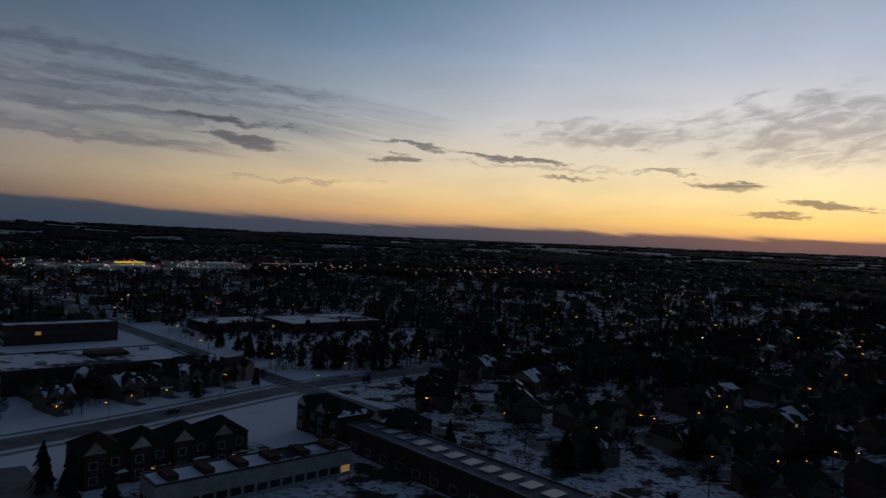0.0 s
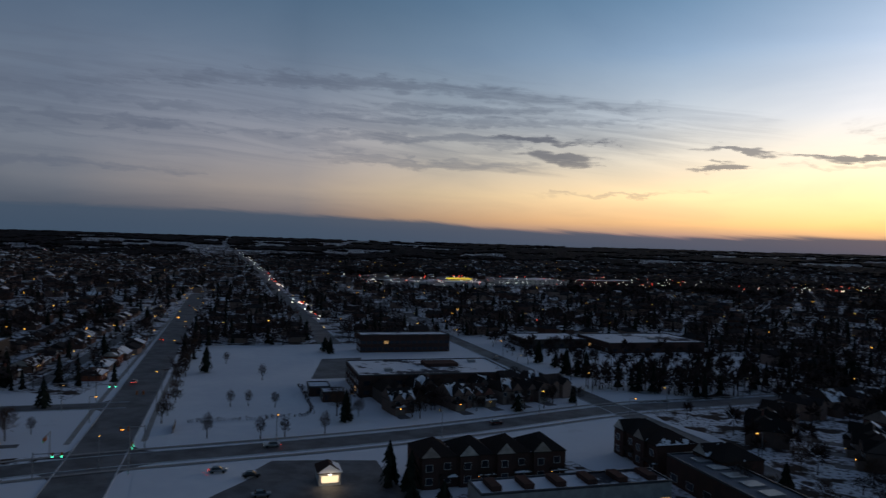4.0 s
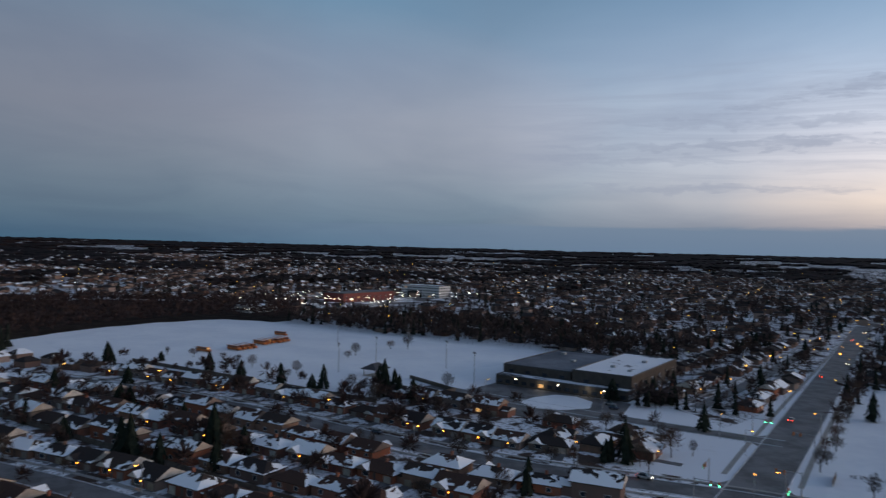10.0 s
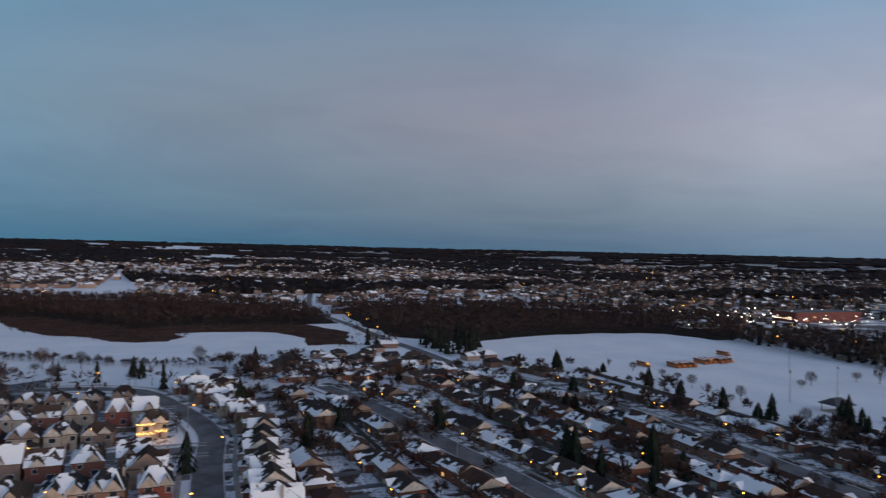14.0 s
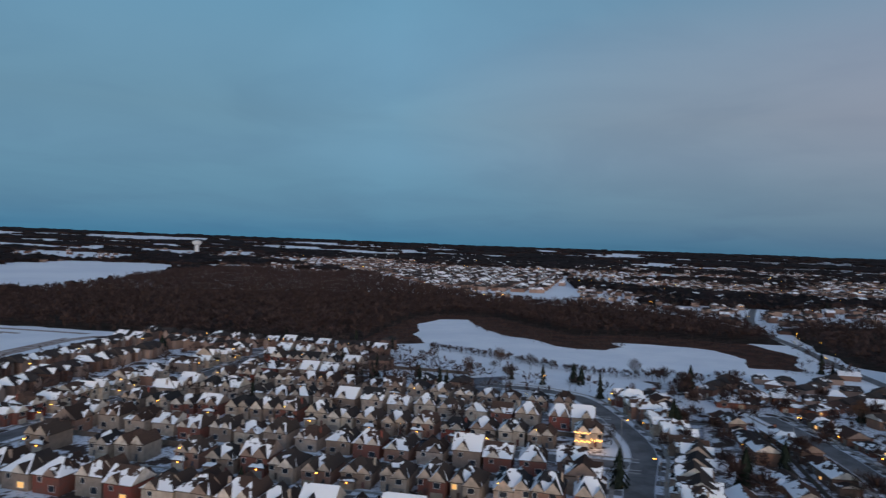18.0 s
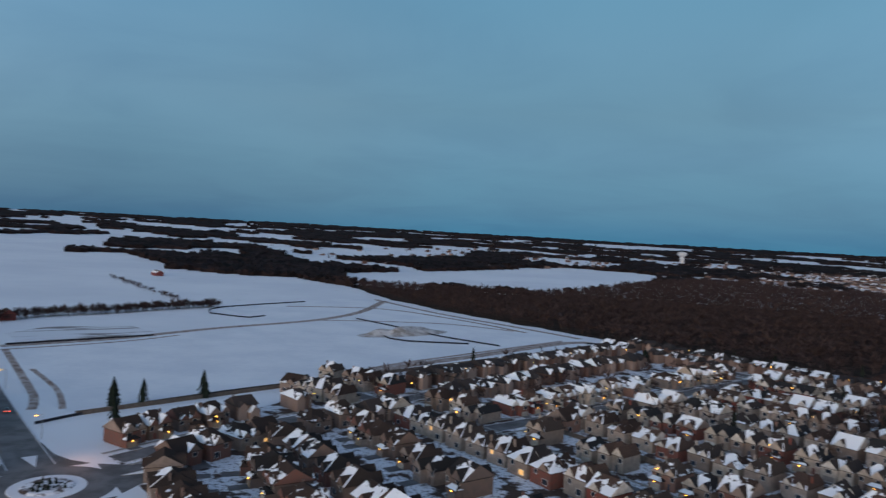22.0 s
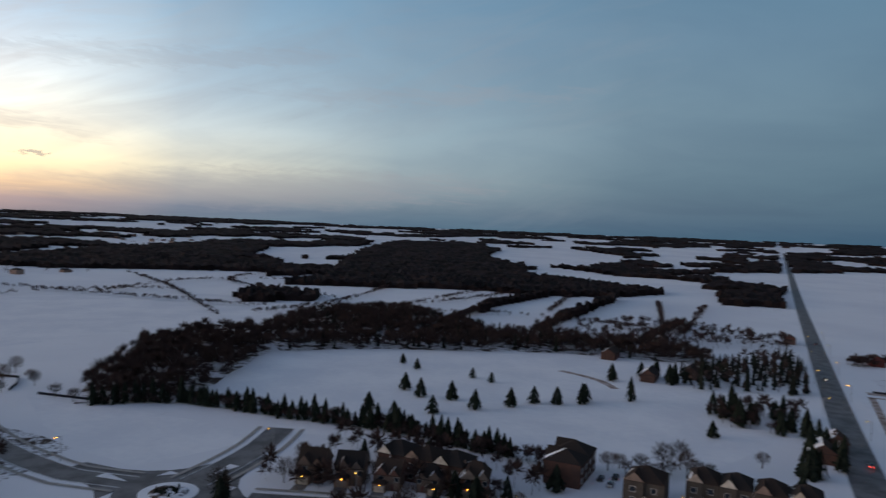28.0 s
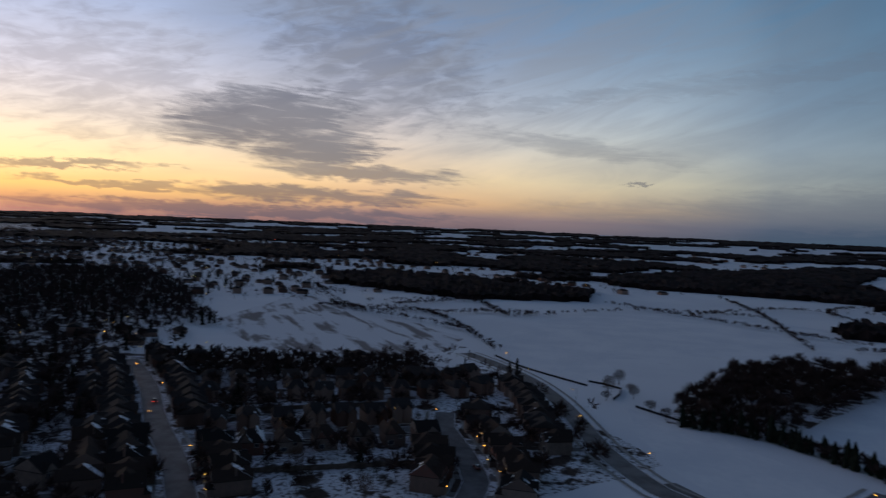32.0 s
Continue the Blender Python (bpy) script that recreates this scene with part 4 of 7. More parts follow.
def mound():
    u, v = 418, -305
    x, y = uv(u, v)
    bm = bmesh.new()
    bmesh.ops.create_grid(bm, x_segments=24, y_segments=14, size=1.0)
    for q in bm.verts:
        r = min(1.0, math.hypot(q.co.x, q.co.y))
        q.co.z = 7.0 * (1 - r * r) ** 1.3 * (0.7 + 0.6 * noise.noise((q.co.x * 2.3, q.co.y * 2.3, 4.0))) - 0.05
        q.co.x, q.co.y = q.co.x * 40, q.co.y * 13
    me = bpy.data.meshes.new("earth_mound")
    bm.to_mesh(me)
    bm.free()
    me.materials.append(material("mound_earth", plain((0.55, 0.55, 0.56), (0.20, 0.18, 0.165), 0.12), 0.95))
    ob = tagged(new("earth_mound", me), "heap of bare earth streaked with snow", "mound")
    ob.matrix_world = pose(x, y, 0, 0, 0, YAW_V)


mound()


# ---------------------------------------------------------------- woods
def near_road(u, v, margin):
    for name, pts, width in ROADS:
        for (a, b) in zip(pts, pts[1:]):
            dx, dy = b[0] - a[0], b[1] - a[1]
            t = max(0.0, min(1.0, ((u - a[0]) * dx + (v - a[1]) * dy) / (dx * dx + dy * dy)))
            if math.hypot(u - a[0] - dx * t, v - a[1] - dy * t) < width / 2 + margin:
                return True
    return False


# open fields beyond the near ground, kept free of woods
OPEN = [
    [(600, -60), (946, -51), (997, -161), (1016, -337), (929, -480), (787, -485), (660, -440), (600, -237), (480, -120)],
    [(1012, -585), (1080, -968), (1156, -1314), (994, -1386), (806, -1218), (716, -926), (640, -700), (680, -664), (749, -622), (756, -523), (861, -526)],
    [(640, -30), (900, -30), (900, 240), (620, 160)],
    [(480, 330), (620, 420), (700, 300), (640, 180), (520, 240)],
    [(660, 620), (900, 640), (960, 300), (720, 330)],
    [(1328, -64), (1346, -150), (1112, -198), (1020, -234), (1016, -284), (1125, -373), (1466, -381), (1468, -222)],
    [(463, 711), (512, 528), (600, 420), (760, 297), (760, 410), (860, 640), (560, 840)],
    [(1041, 1380), (1065, 1219), (913, 1163), (866, 1272)],
    [(2384, 849), (2661, 718), (2284, 412), (1804, 338), (1489, 448), (1788, 700)],
    [(486, -1525), (350, -1797), (116, -1802), (60, -1327), (30, -990), (68, -870), (140, -1000), (212, -1090), (330, -1180)],
]


def trees_stuff(name, spots, mat, label, tall, blades=12, spread=2.3, ever=False, thick=0.075):
    """Many small trees in one mesh: brooms of thin blades on a trunk, or tiered evergreen spires."""
    verts, faces = [], []
    for x, y in spots:
        z = ground_z(x, y)
        h = tall * rng.uniform(0.55, 1.25)
        n0 = len(verts)
        if ever:
            turn = rng.uniform(0, 6.3)
            for k in range(4):
                zz, r = z + h * (0.08 + 0.22 * k), h * 0.20 * (1 - 0.22 * k)
                top = len(verts)
                verts.append((x, y, z + h * min(1.0, 0.42 + 0.22 * k)))
                for j in range(6):
                    a = turn + j * 1.047 + k * 0.5
                    rr = r * rng.uniform(0.7, 1.15)
                    verts.append((x + rr * math.cos(a), y + rr * math.sin(a), zz))
                faces += [(top, top + 1 + j, top + 1 + (j + 1) % 6) for j in range(6)]
        else:
            # twigs spread to a rounded, uneven crown
            sp, zc, zr = spread * h / 8 * rng.uniform(0.8, 1.2), z + h * 0.56, h * 0.42
            for k in range(blades):
                a, e = rng.uniform(0, 6.3), math.asin(rng.uniform(-0.55, 1.0))
                ca, sa, ce, se, q = math.cos(a), math.sin(a), math.cos(e), math.sin(e), rng.uniform(0.75, 1.12)
                px, py, pz = x + sp * q * ce * ca, y + sp * q * ce * sa, zc + zr * q * se
                w, b = h * thick, rng.uniform(0, 6.3)
                ox, oy, oz = w * math.cos(b), w * math.sin(b), w * rng.uniform(-.8, .8)
                cx, cy, cz = x + 0.3 * (px - x), y + 0.3 * (py - y), zc + 0.3 * (pz - zc)
                n = len(verts)
                mx, my, mz = 0.4 * cx + 0.6 * px, 0.4 * cy + 0.6 * py, 0.4 * cz + 0.6 * pz + 0.03 * h
                verts += [(cx + ox, cy + oy, cz + oz), (cx - ox, cy - oy, cz - oz), (px, py, pz), (mx + ox, my + oy, mz - oz), (px + 1.6 * oy, py - 1.6 * ox, pz + 0.06 * h)]
                faces += [(n, n + 1, n + 2), (n + 1, n + 3, n + 4)]
            n = len(verts)
            verts += [(x - 0.2, y, z), (x + 0.2, y, z), (x, y, z + h * 0.7)]
            faces.append((n, n + 1, n + 2))
    return tagged(new(name, mesh_of(name, verts, faces, mat)), label, "trees", kind="stuff")


def scatter(poly, gap, keep=1.0, avoid_roads=6.0):
    us, vs = [p[0] for p in poly], [p[1] for p in poly]
    out = []
    u = min(us)
    while u < max(us):
        v = min(vs)
        while v < max(vs):
            a, b = u + rng.uniform(-0.6, 0.6) * gap, v + rng.uniform(-0.6, 0.6) * gap
            if rng.random() < keep and inside(a, b, poly) and not (avoid_roads and near_road(a, b, avoid_roads)):
                out.append(uv(a, b))
            v += gap
        u += gap
    return out


# reeds and bushes round the pond
trees_stuff("pond_reeds", scatter([(160, -470), (172, -560), (176, -640), (150, -690), (110, -690), (60, -625), (20, -575), (-20, -600), (-90, -590), (-128, -520), (-120, -450), (-97, -460), (-98, -506), (-82, -548), (-34, -562), (-3, -560), (-16, -530), (-4, -503), (17, -498), (36, -508), (56, -533), (82, -552), (110, -598), (128, -660), (155, -652), (163, -600), (146, -530), (128, -480)], 4.5), WOODS, "brown reeds and scrub round the frozen pond", 3.0, 12, 4.0)
spots = []
for a in smooth_line([(112, -462), (88, -452), (55, -437), (32, -418), (14, -410), (-10, -404), (-50, -414), (-76, -432)], 2.0):
    spots += [uv(a[0] + rng.gauss(0, 2.5), a[1] + rng.gauss(0, 2.5)) for _ in range(2)]
trees_stuff("pond_hedge", spots, WOODS, "dark leafless hedge along the pond", 4.2, 24, 3.5, thick=0.05)

# the brown wood north-east of the houses
NORTHWOOD = [(318, -440), (410, -436), (520, -434), (650, -444), (770, -480), (880, -494), (760, -535), (715, -620), (640, -670), (655, -780), (735, -990), (785, -1270), (730, -1400), (560, -1290), (500, -1420), (345, -1160), (225, -1005), (150, -900), (110, -880), (20, -890), (-80, -825), (-138, -700), (-138, -600), (-95, -592), (-20, -605), (20, -578), (60, -628), (105, -690), (150, -695), (180, -640), (174, -560), (166, -480), (200, -465), (262, -453), (295, -439)]
# the near-black sheet covers the snow in the gaps between the trees
patch("wood_floor", NORTHWOOD, 0.026, FLOOR, "near-black ground sheet over the snow under the wood", "forest floor", 6.0)
trees_stuff("north_wood", scatter(NORTHWOOD, 6.6), DEEPWOODS, "dense brown leafless winter wood", 10.5, 15, 3.6, thick=0.05)
WESTWOOD = [(-158, -505), (-185, -470), (-215, -466), (-266, -488), (-330, -492), (-388, -478), (-402, -430), (-440, -440), (-540, -580), (-420, -720), (-250, -790), (-165, -740), (-156, -600)]
patch("wood_floor", WESTWOOD, 0.015, FLOOR, "near-black ground sheet over the snow under the wood", "forest floor", 6.0)
trees_stuff("west_wood", scatter(WESTWOOD, 7.2), DEEPWOODS, "dark leafless winter wood", 10.5, 14, 3.6, thick=0.052)
MEADOWWOOD = [(203, 258), (223, 278), (252, 302), (316, 346), (388, 362), (402, 340), (400, 316), (358, 280), (300, 254), (248, 232), (228, 232)]
patch("wood_floor", MEADOWWOOD, 0.06, YARD, "dark floor of the wood", "forest floor", 3.0)
trees_stuff("meadow_wood", [p for p in scatter(MEADOWWOOD, 4.8, 0.8) if noise.noise((p[0] * 0.045, p[1] * 0.045, 5.0)) > -0.28], DEEPWOODS, "dark leafless wood between two snowy fields", 9.5, 100, 3.6, thick=0.022)
HEDGE = [(355, 272), (402, 226), (440, 165), (467, 122), (478, 62), (486, 30), (520, 30), (540, 130), (510, 175), (560, 244), (600, 320), (547, 368), (470, 352), (405, 326)]
patch("wood_floor", HEDGE, 0.05, YARD, "dark floor under a belt of trees", "forest floor", 3.0)
trees_stuff("field_belt", [p for p in scatter(HEDGE, 5.0, 0.85) if noise.noise((p[0] * 0.03, p[1] * 0.03, 8.0)) > -0.3], DEEPWOODS, "dark belt of leafless trees behind the meadow", 9.5, 64, 3.6, thick=0.027)
trees_stuff("field_belt_spruces", scatter(HEDGE, 11.0, 0.5), DARKWOODS, "dark spruces among the belt of trees", 10.0, ever=True)
SOUTHBELT = [(-20, 430), (53, 416), (90, 412), (134, 400), (133, 374), (112, 350), (60, 362), (-10, 372)]
trees_stuff("south_belt", scatter(SOUTHBELT, 4.8), DEEPWOODS, "dark hedge of leafless trees behind the houses", 8.5, 34, 3.4, thick=0.045)
SOUTHWOOD = [(-260, 900), (-180, 1100), (-60, 1080), (-6, 859), (6, 652), (26, 555), (-30, 570), (-128, 590), (-240, 620)]
trees_stuff("south_wood", scatter(SOUTHWOOD, 8.0, 0.5), DARKWOODS, "dark spruces in the wood south of the houses", 10.0, ever=True)
trees_stuff("south_wood_bare", scatter(SOUTHWOOD, 7.0), DEEPWOODS, "dark leafless wood south of the houses", 10.0, 16, 3.4, thick=0.05)
ROADWOOD = [(398, 39), (401, 22), (410, -2), (414, -24), (524, -27), (551, -12), (494, 24), (443, 42)]
COPSE = [(348, 22), (331, 13), (326, 3), (329, -11), (342, -20), (370, -19), (380, 10)]
FARBELT = [(489, 121), (500, 64), (560, 53), (580, -15), (648, -27), (680, 68), (673, 118), (600, 149)]
trees_stuff("far_belt", scatter(FARBELT, 8.0, 0.7), DEEPWOODS, "dark belt of leafless trees beyond the farm", 8.5, 26, 3.4, thick=0.055)
trees_stuff("copse", scatter(COPSE, 6.5, 0.75), DEEPWOODS, "leafless trees round a roadside house", 8.5, 40, 3.2, thick=0.04)
trees_stuff("road_wood", scatter(ROADWOOD, 6.0, 0.7), DARKWOODS, "dark spruces round farmhouses by the road", 10.0, ever=True)
trees_stuff("road_wood_bare", scatter(ROADWOOD, 8.0, 0.6), WOODS, "leafless trees round farmhouses by the road", 10.0, 12)
trees_stuff("dark_spruce_group", scatter([(-148, -398), (-178, -404), (-206, -446), (-196, -462), (-166, -468), (-150, -430)], 6.5, 0.8, 4.0), DARKWOODS, "group of tall dark spruces by the playing field", 14.0, ever=True)
trees_stuff("field_edge_trees", scatter([(-440, -440), (-405, -430), (-395, -330), (-408, -200), (-400, -160), (-440, -150), (-480, -250), (-500, -400)], 8.0, 0.3), DARKWOODS, "dark evergreens along the playing field", 11.0, ever=True)
trees_stuff("field_edge_woods", scatter([(-440, -440), (-402, -430), (-392, -330), (-405, -200), (-400, -160), (-470, -120), (-520, -250), (-520, -430)], 6.5), WOODS, "leafless trees along the playing field", 9.5, 22, 3.4, thick=0.045)
for k, line in enumerate(([(585, 360), (690, 320), (900, 300)], [(640, 60), (640, 240), (560, 330)], [(520, 60), (900, 120)], [(700, 200), (1100, 260)],
                          [(450, 410), (600, 620), (700, 800)], [(330, 620), (470, 655), (580, 600)],
                          [(200, 440), (212, 640), (120, 690)],
                          [(154, 926), (155, 659), (282, 640), (322, 621)], [(200, 700), (346, 773)], [(560, 172), (680, 176), (860, 180)], [(600, 330), (760, 340), (930, 345)], [(620, 60), (900, 66)],
                          [(552, -60), (572, -95), (582, -146), (598, -190), (608, -236)], [(640, 420), (720, 640), (900, 700)], [(480, 400), (620, 400), (900, 480)],
                          [(503, 617), (600, 650), (690, 666), (832, 582)], [(136, 719), (147, 648), (184, 594), (208, 530)], [(170, 731), (298, 747), (288, 615), (321, 626)], [(147, 655), (292, 625)],
                          [(556, -57), (575, -91), (584, -146), (600, -190), (612, -239)], [(928, -228), (800, -222), (672, -220)], [(511, 476), (532, 401), (525, 364)], [(470, 729), (513, 476)])):
    spots = []
    for a in smooth_line(line, 2.6):
        spots += [uv(a[0] + rng.gauss(0, 1.6), a[1] + rng.gauss(0, 1.6)) for _ in range(2) if rng.random() < 0.6 + 0.8 * noise.noise((a[0] * 0.012, a[1] * 0.012, k))]
    trees_stuff("hedgerow", spots, DEEPWOODS, "straggling leafless hedgerow between snowy fields", 5.0, 18, 3.6, thick=0.06)


for line in ([(535, 236), (560, 244), (620, 254), (700, 264)], [(548, 160), (600, 168), (700, 172)], [(552, -58), (574, -93), (584, -146), (600, -190), (608, -234)], [(560, 80), (640, 76), (700, 70)]):
    spots = []
    for a in smooth_line(line, 2.2):
        spots += [uv(a[0] + rng.gauss(0, 3.0), a[1] + rng.gauss(0, 3.0)) for _ in range(3)]
    trees_stuff("field_hedge", spots, DEEPWOODS, "thick dark hedge of leafless trees between fields", 7.0, 30, 3.4, thick=0.045)


# ---------------------------------------------------------------- far country: woods on the rim and patchy farmland
def town_share(az, r):
    """How built-up the country is towards a bearing."""
    side = float(np.interp(az, (0, 60, 130, 152, 165, 200, 260, 300, 330, 360), (1, 1, 1, .9, .15, 0, 0, .25, .9, 1)))
    return side * float(np.interp(r, (300, 1500, 2300, 3000), (1, 1, 0.5, 0)))


# woods that lie at known places in the middle distance
STANDS = [
    [(730, 561), (866, 590), (1605, 990), (2323, 1278), (2624, 1025), (1655, 631), (1500, 500), (1225, 389), (1132, 221), (1067, 124), (933, 181), (880, 250), (872, 330), (842, 400)],
    [(742, 1145), (1083, 1292), (1566, 1413), (1480, 1182), (1049, 916), (819, 911), (643, 991)],
    [(770, -480), (929, -478), (1068, -362), (1125, -385), (1400, -560), (1460, -700), (1168, -650), (1050, -625), (890, -540)],
    [(204, 1085), (334, 1177), (442, 952), (548, 883), (456, 740), (300, 765), (180, 955)],
    [(668, 1079), (760, 1109), (999, 894), (841, 770), (648, 944)],
    [(1157, 68), (1279, -20), (985, -25), (950, 47)],
    [(576, 502), (658, 531), (650, 445), (599, 416), (547, 462)],
    [(640, 255), (700, 270), (946, 256), (946, 244), (690, 258), (640, 243)],
    [(640, 176), (906, 180), (906, 167), (640, 164)],
]


def far_woods():
    n = 1440
    rings = [600.0]
    while rings[-1] < 4780:
        rings.append(rings[-1] * 1.016 + 3)
    verts, faces, index = [], [], {}

    def wooded(i, k):
        r, a = rings[i], 2 * math.pi * k / n
        x, y = r * math.cos(a), r * math.sin(a)
        az = math.degrees(math.atan2(-x, y)) % 360
        u, v = to_uv(x, y)
        if abs(v + 45) < 14 and u > 0 or abs(v - np.interp(u, (-3250, -1149, -400), (-63, 34, 50))) < 14 and u < 0:
            return False
        if any(inside(u, v, p) for p in STANDS):
            return True
        if r < 900:
            return False
        if any(inside(u, v, p) for p in OPEN) or inside(u, v, NORTHWOOD) or inside(u, v, WESTWOOD):
            return False
        f = noise.noise((u / 340, v / 240, 3.3)) + 0.6 * noise.noise((u / 130, v / 90, 7.7))
        need = float(np.interp(az, (0, 60, 120, 160, 190, 230, 280, 330, 360), (.04, .06, .0, -.04, -.02, .08, .09, .05, .04)))
        if r < 2000 and town_share(az, r) > 0.4:
            need = 0.34
        if r > 4300:
            need -= 0.35
        return f > need

    grid = [[wooded(i, k) for k in range(n)] for i in range(len(rings))]

    def vert(i, k, top):
        k %= n
        key = (i, k, top)
        if key not in index:
            a = 2 * math.pi * (k + 0.4 * math.sin(i * 7.1 + k * 3.3)) / n
            r = rings[i] * (1 + 0.003 * math.sin(i * 3.7 + k * 5.1))
            x, y = r * math.cos(a), r * math.sin(a)
            index[key] = len(verts)
            verts.append((x, y, ground_z(x, y) + (rng.uniform(3.5, 10.0) if top else -1.0)))
        return index[key]

    for i in range(len(rings) - 1):
        for k in range(n):
            if not grid[i][k]:
                continue
            faces.append((vert(i, k, 1), vert(i + 1, k, 1), vert(i + 1, k + 1, 1), vert(i, k + 1, 1)))
            if i == 0 or not grid[i - 1][k]:
                faces.append((vert(i, k, 1), vert(i, k + 1, 1), vert(i, k + 1, 0), vert(i, k, 0)))
            if not grid[i][k - 1]:
                faces.append((vert(i, k, 1), vert(i, k, 0), vert(i + 1, k, 0), vert(i + 1, k, 1)))
            if not grid[i][(k + 1) % n]:
                faces.append((vert(i, k + 1, 1), vert(i + 1, k + 1, 1), vert(i + 1, k + 1, 0), vert(i, k + 1, 0)))
    tagged(new("far_woods", mesh_of("far_woods", verts, faces, FARWOODS)), "dark far woods between snowy fields up to the skyline", "woods", kind="stuff")


far_woods()


# ---------------------------------------------------------------- houses
def front_window(parent, x, z, w, h, y, flip=1):
    """A window standing proud of the wall at y: pale frame round dark glass."""
    bm = boxed(x - w / 2 - .12, x + w / 2 + .12, min(y, y - .08 * flip), max(y, y - .08 * flip), z - .12, z + h + .12)
    front = min(bm.faces, key=lambda f: f.calc_center_median().y * flip)
    bmesh.ops.inset_region(bm, faces=[front], thickness=.13, depth=-.03)
    front.material_index = 1
    part("window", bm, TRIM, parent).data.materials.append(GLASS)


def two_storey(kind, brick, cover=None, peak=None):
    """A detached two-storey house: front to -y. kind varies gables, porch and roof."""
    w, d, e = (9.6, 12.0, 5.2) if kind % 2 else (10.0, 11.2, 5.4)
    g = thing("detached_house", ("two-storey brick house with gabled snow-patched shingle roof" if kind % 2 else
                                 "two-storey beige house with hipped snow-patched roof and garage"), "house", "subdivision houses")
    bm = bmesh.new()
    box(bm, -w / 2, w / 2, -d / 2, d / 2, -0.3, e)
    gx0, gx1 = (-w / 2 + .2, -w / 2 + 5.4) if kind < 3 else (w / 2 - 5.4, w / 2 - .2)
    box(bm, gx0, gx1, -d / 2 - 2.2, -d / 2 + 0.2, -0.3, e if kind in (1, 4) else 3.1)
    part("wall", bm, brick, g)
    bm = bmesh.new()
    # main roof: rise and how far the ridge ends stand in; then the gables of the street side and of the garden side
    rise, hip = ((3.8, 4.6), (3.6, 4.2), (4.0, 0.0), (3.9, 3.4), (3.4, 5.0))[kind]
    roof_mesh(bm, -w / 2, w / 2, -d / 2, d / 2, e, rise, .45, hip)
    reach = -d / 2 - (2.2 if kind in (1, 4) else 0.6)
    gable_y(bm, gx0, gx1, reach, 0.4, e + .02, 2.9, .3)
    far0, far1 = ((.5, w / 2 - .2), (.3, w / 2), (.9, w / 2 - .3), (-w / 2, -.9), (-w / 2 + .1, -.4))[kind]
    gable_y(bm, far0, far1, -d / 2 - .4, 0.0, e + .05, (2.4, 2.6, 2.2, 2.3, 2.6)[kind], .25)
    n = len(bm.verts)
    gable_y(bm, *((-4.4, -.4), (-3.9, .5), (-.8, 3.9), (-4.3, -.6), (-.2, 4.2))[kind], -d / 2 - .4, 0.0, e + .03, 2.5, .25)
    if kind in (0, 3):
        gable_y(bm, .6, 4.2, -d / 2 - .3, 0.0, e + .06, 2.3, .2)
    bm.verts.ensure_lookup_table()
    bmesh.ops.rotate(bm, verts=bm.verts[n:], cent=(0, 0, 0), matrix=Matrix.Rotation(math.pi, 3, "Z"))
    part("roof", bm, cover or ROOF, g).data.materials.append(peak or GABLE)
    if kind not in (1, 4):
        part("garage_roof", roof_mesh(bmesh.new(), gx0, gx1, -d / 2 - 2.2, -d / 2 + .1, 3.1, 1.0, .3, 1.2), cover or ROOF, g)
    gm = (gx0 + gx1) / 2
    part("garage_door", boxed(gm - 2.0, gm + 2.0, -d / 2 - 2.28, -d / 2 - 2.15, 0, 2.2), GARAGE, g)
    dx = 2.4 if kind < 3 else -2.4
    part("front_door", boxed(dx - .5, dx + .5, -d / 2 - .08, -d / 2 + .05, 0.3, 2.4), DOOR, g)
    front_window(g, dx + (1.5 if kind < 3 else -1.3), 3.3, 1.5, 1.4, -d / 2)
    front_window(g, gm, 3.4, 2.0, 1.4, -d / 2 - (2.2 if kind in (1, 4) else 0))
    front_window(g, -2.2, 3.3, 1.4, 1.3, d / 2, -1)
    front_window(g, 2.2, 1.0, 2.2, 1.6, d / 2, -1)
    if kind in (0, 2, 3):
        part("porch_lamp", boxed(gm - .13, gm + .13, -d / 2 - 2.46, -d / 2 - 2.28, 2.35, 2.62), WARM if kind else ORANGE, g, "glowing amber porch lamp")
    if kind in (0, 3):
        part("chimney", boxed(w / 2 - 1.2, w / 2 - .5, 0.5, 1.2, e, e + 3.6), brick, g)
    part("driveway", boxed(gm - 2.4, gm + 2.4, -d / 2 - 8.2, -d / 2 - 2.3, -0.2, 0.07), ASPHALT, g, "dark cleared driveway")
    return g


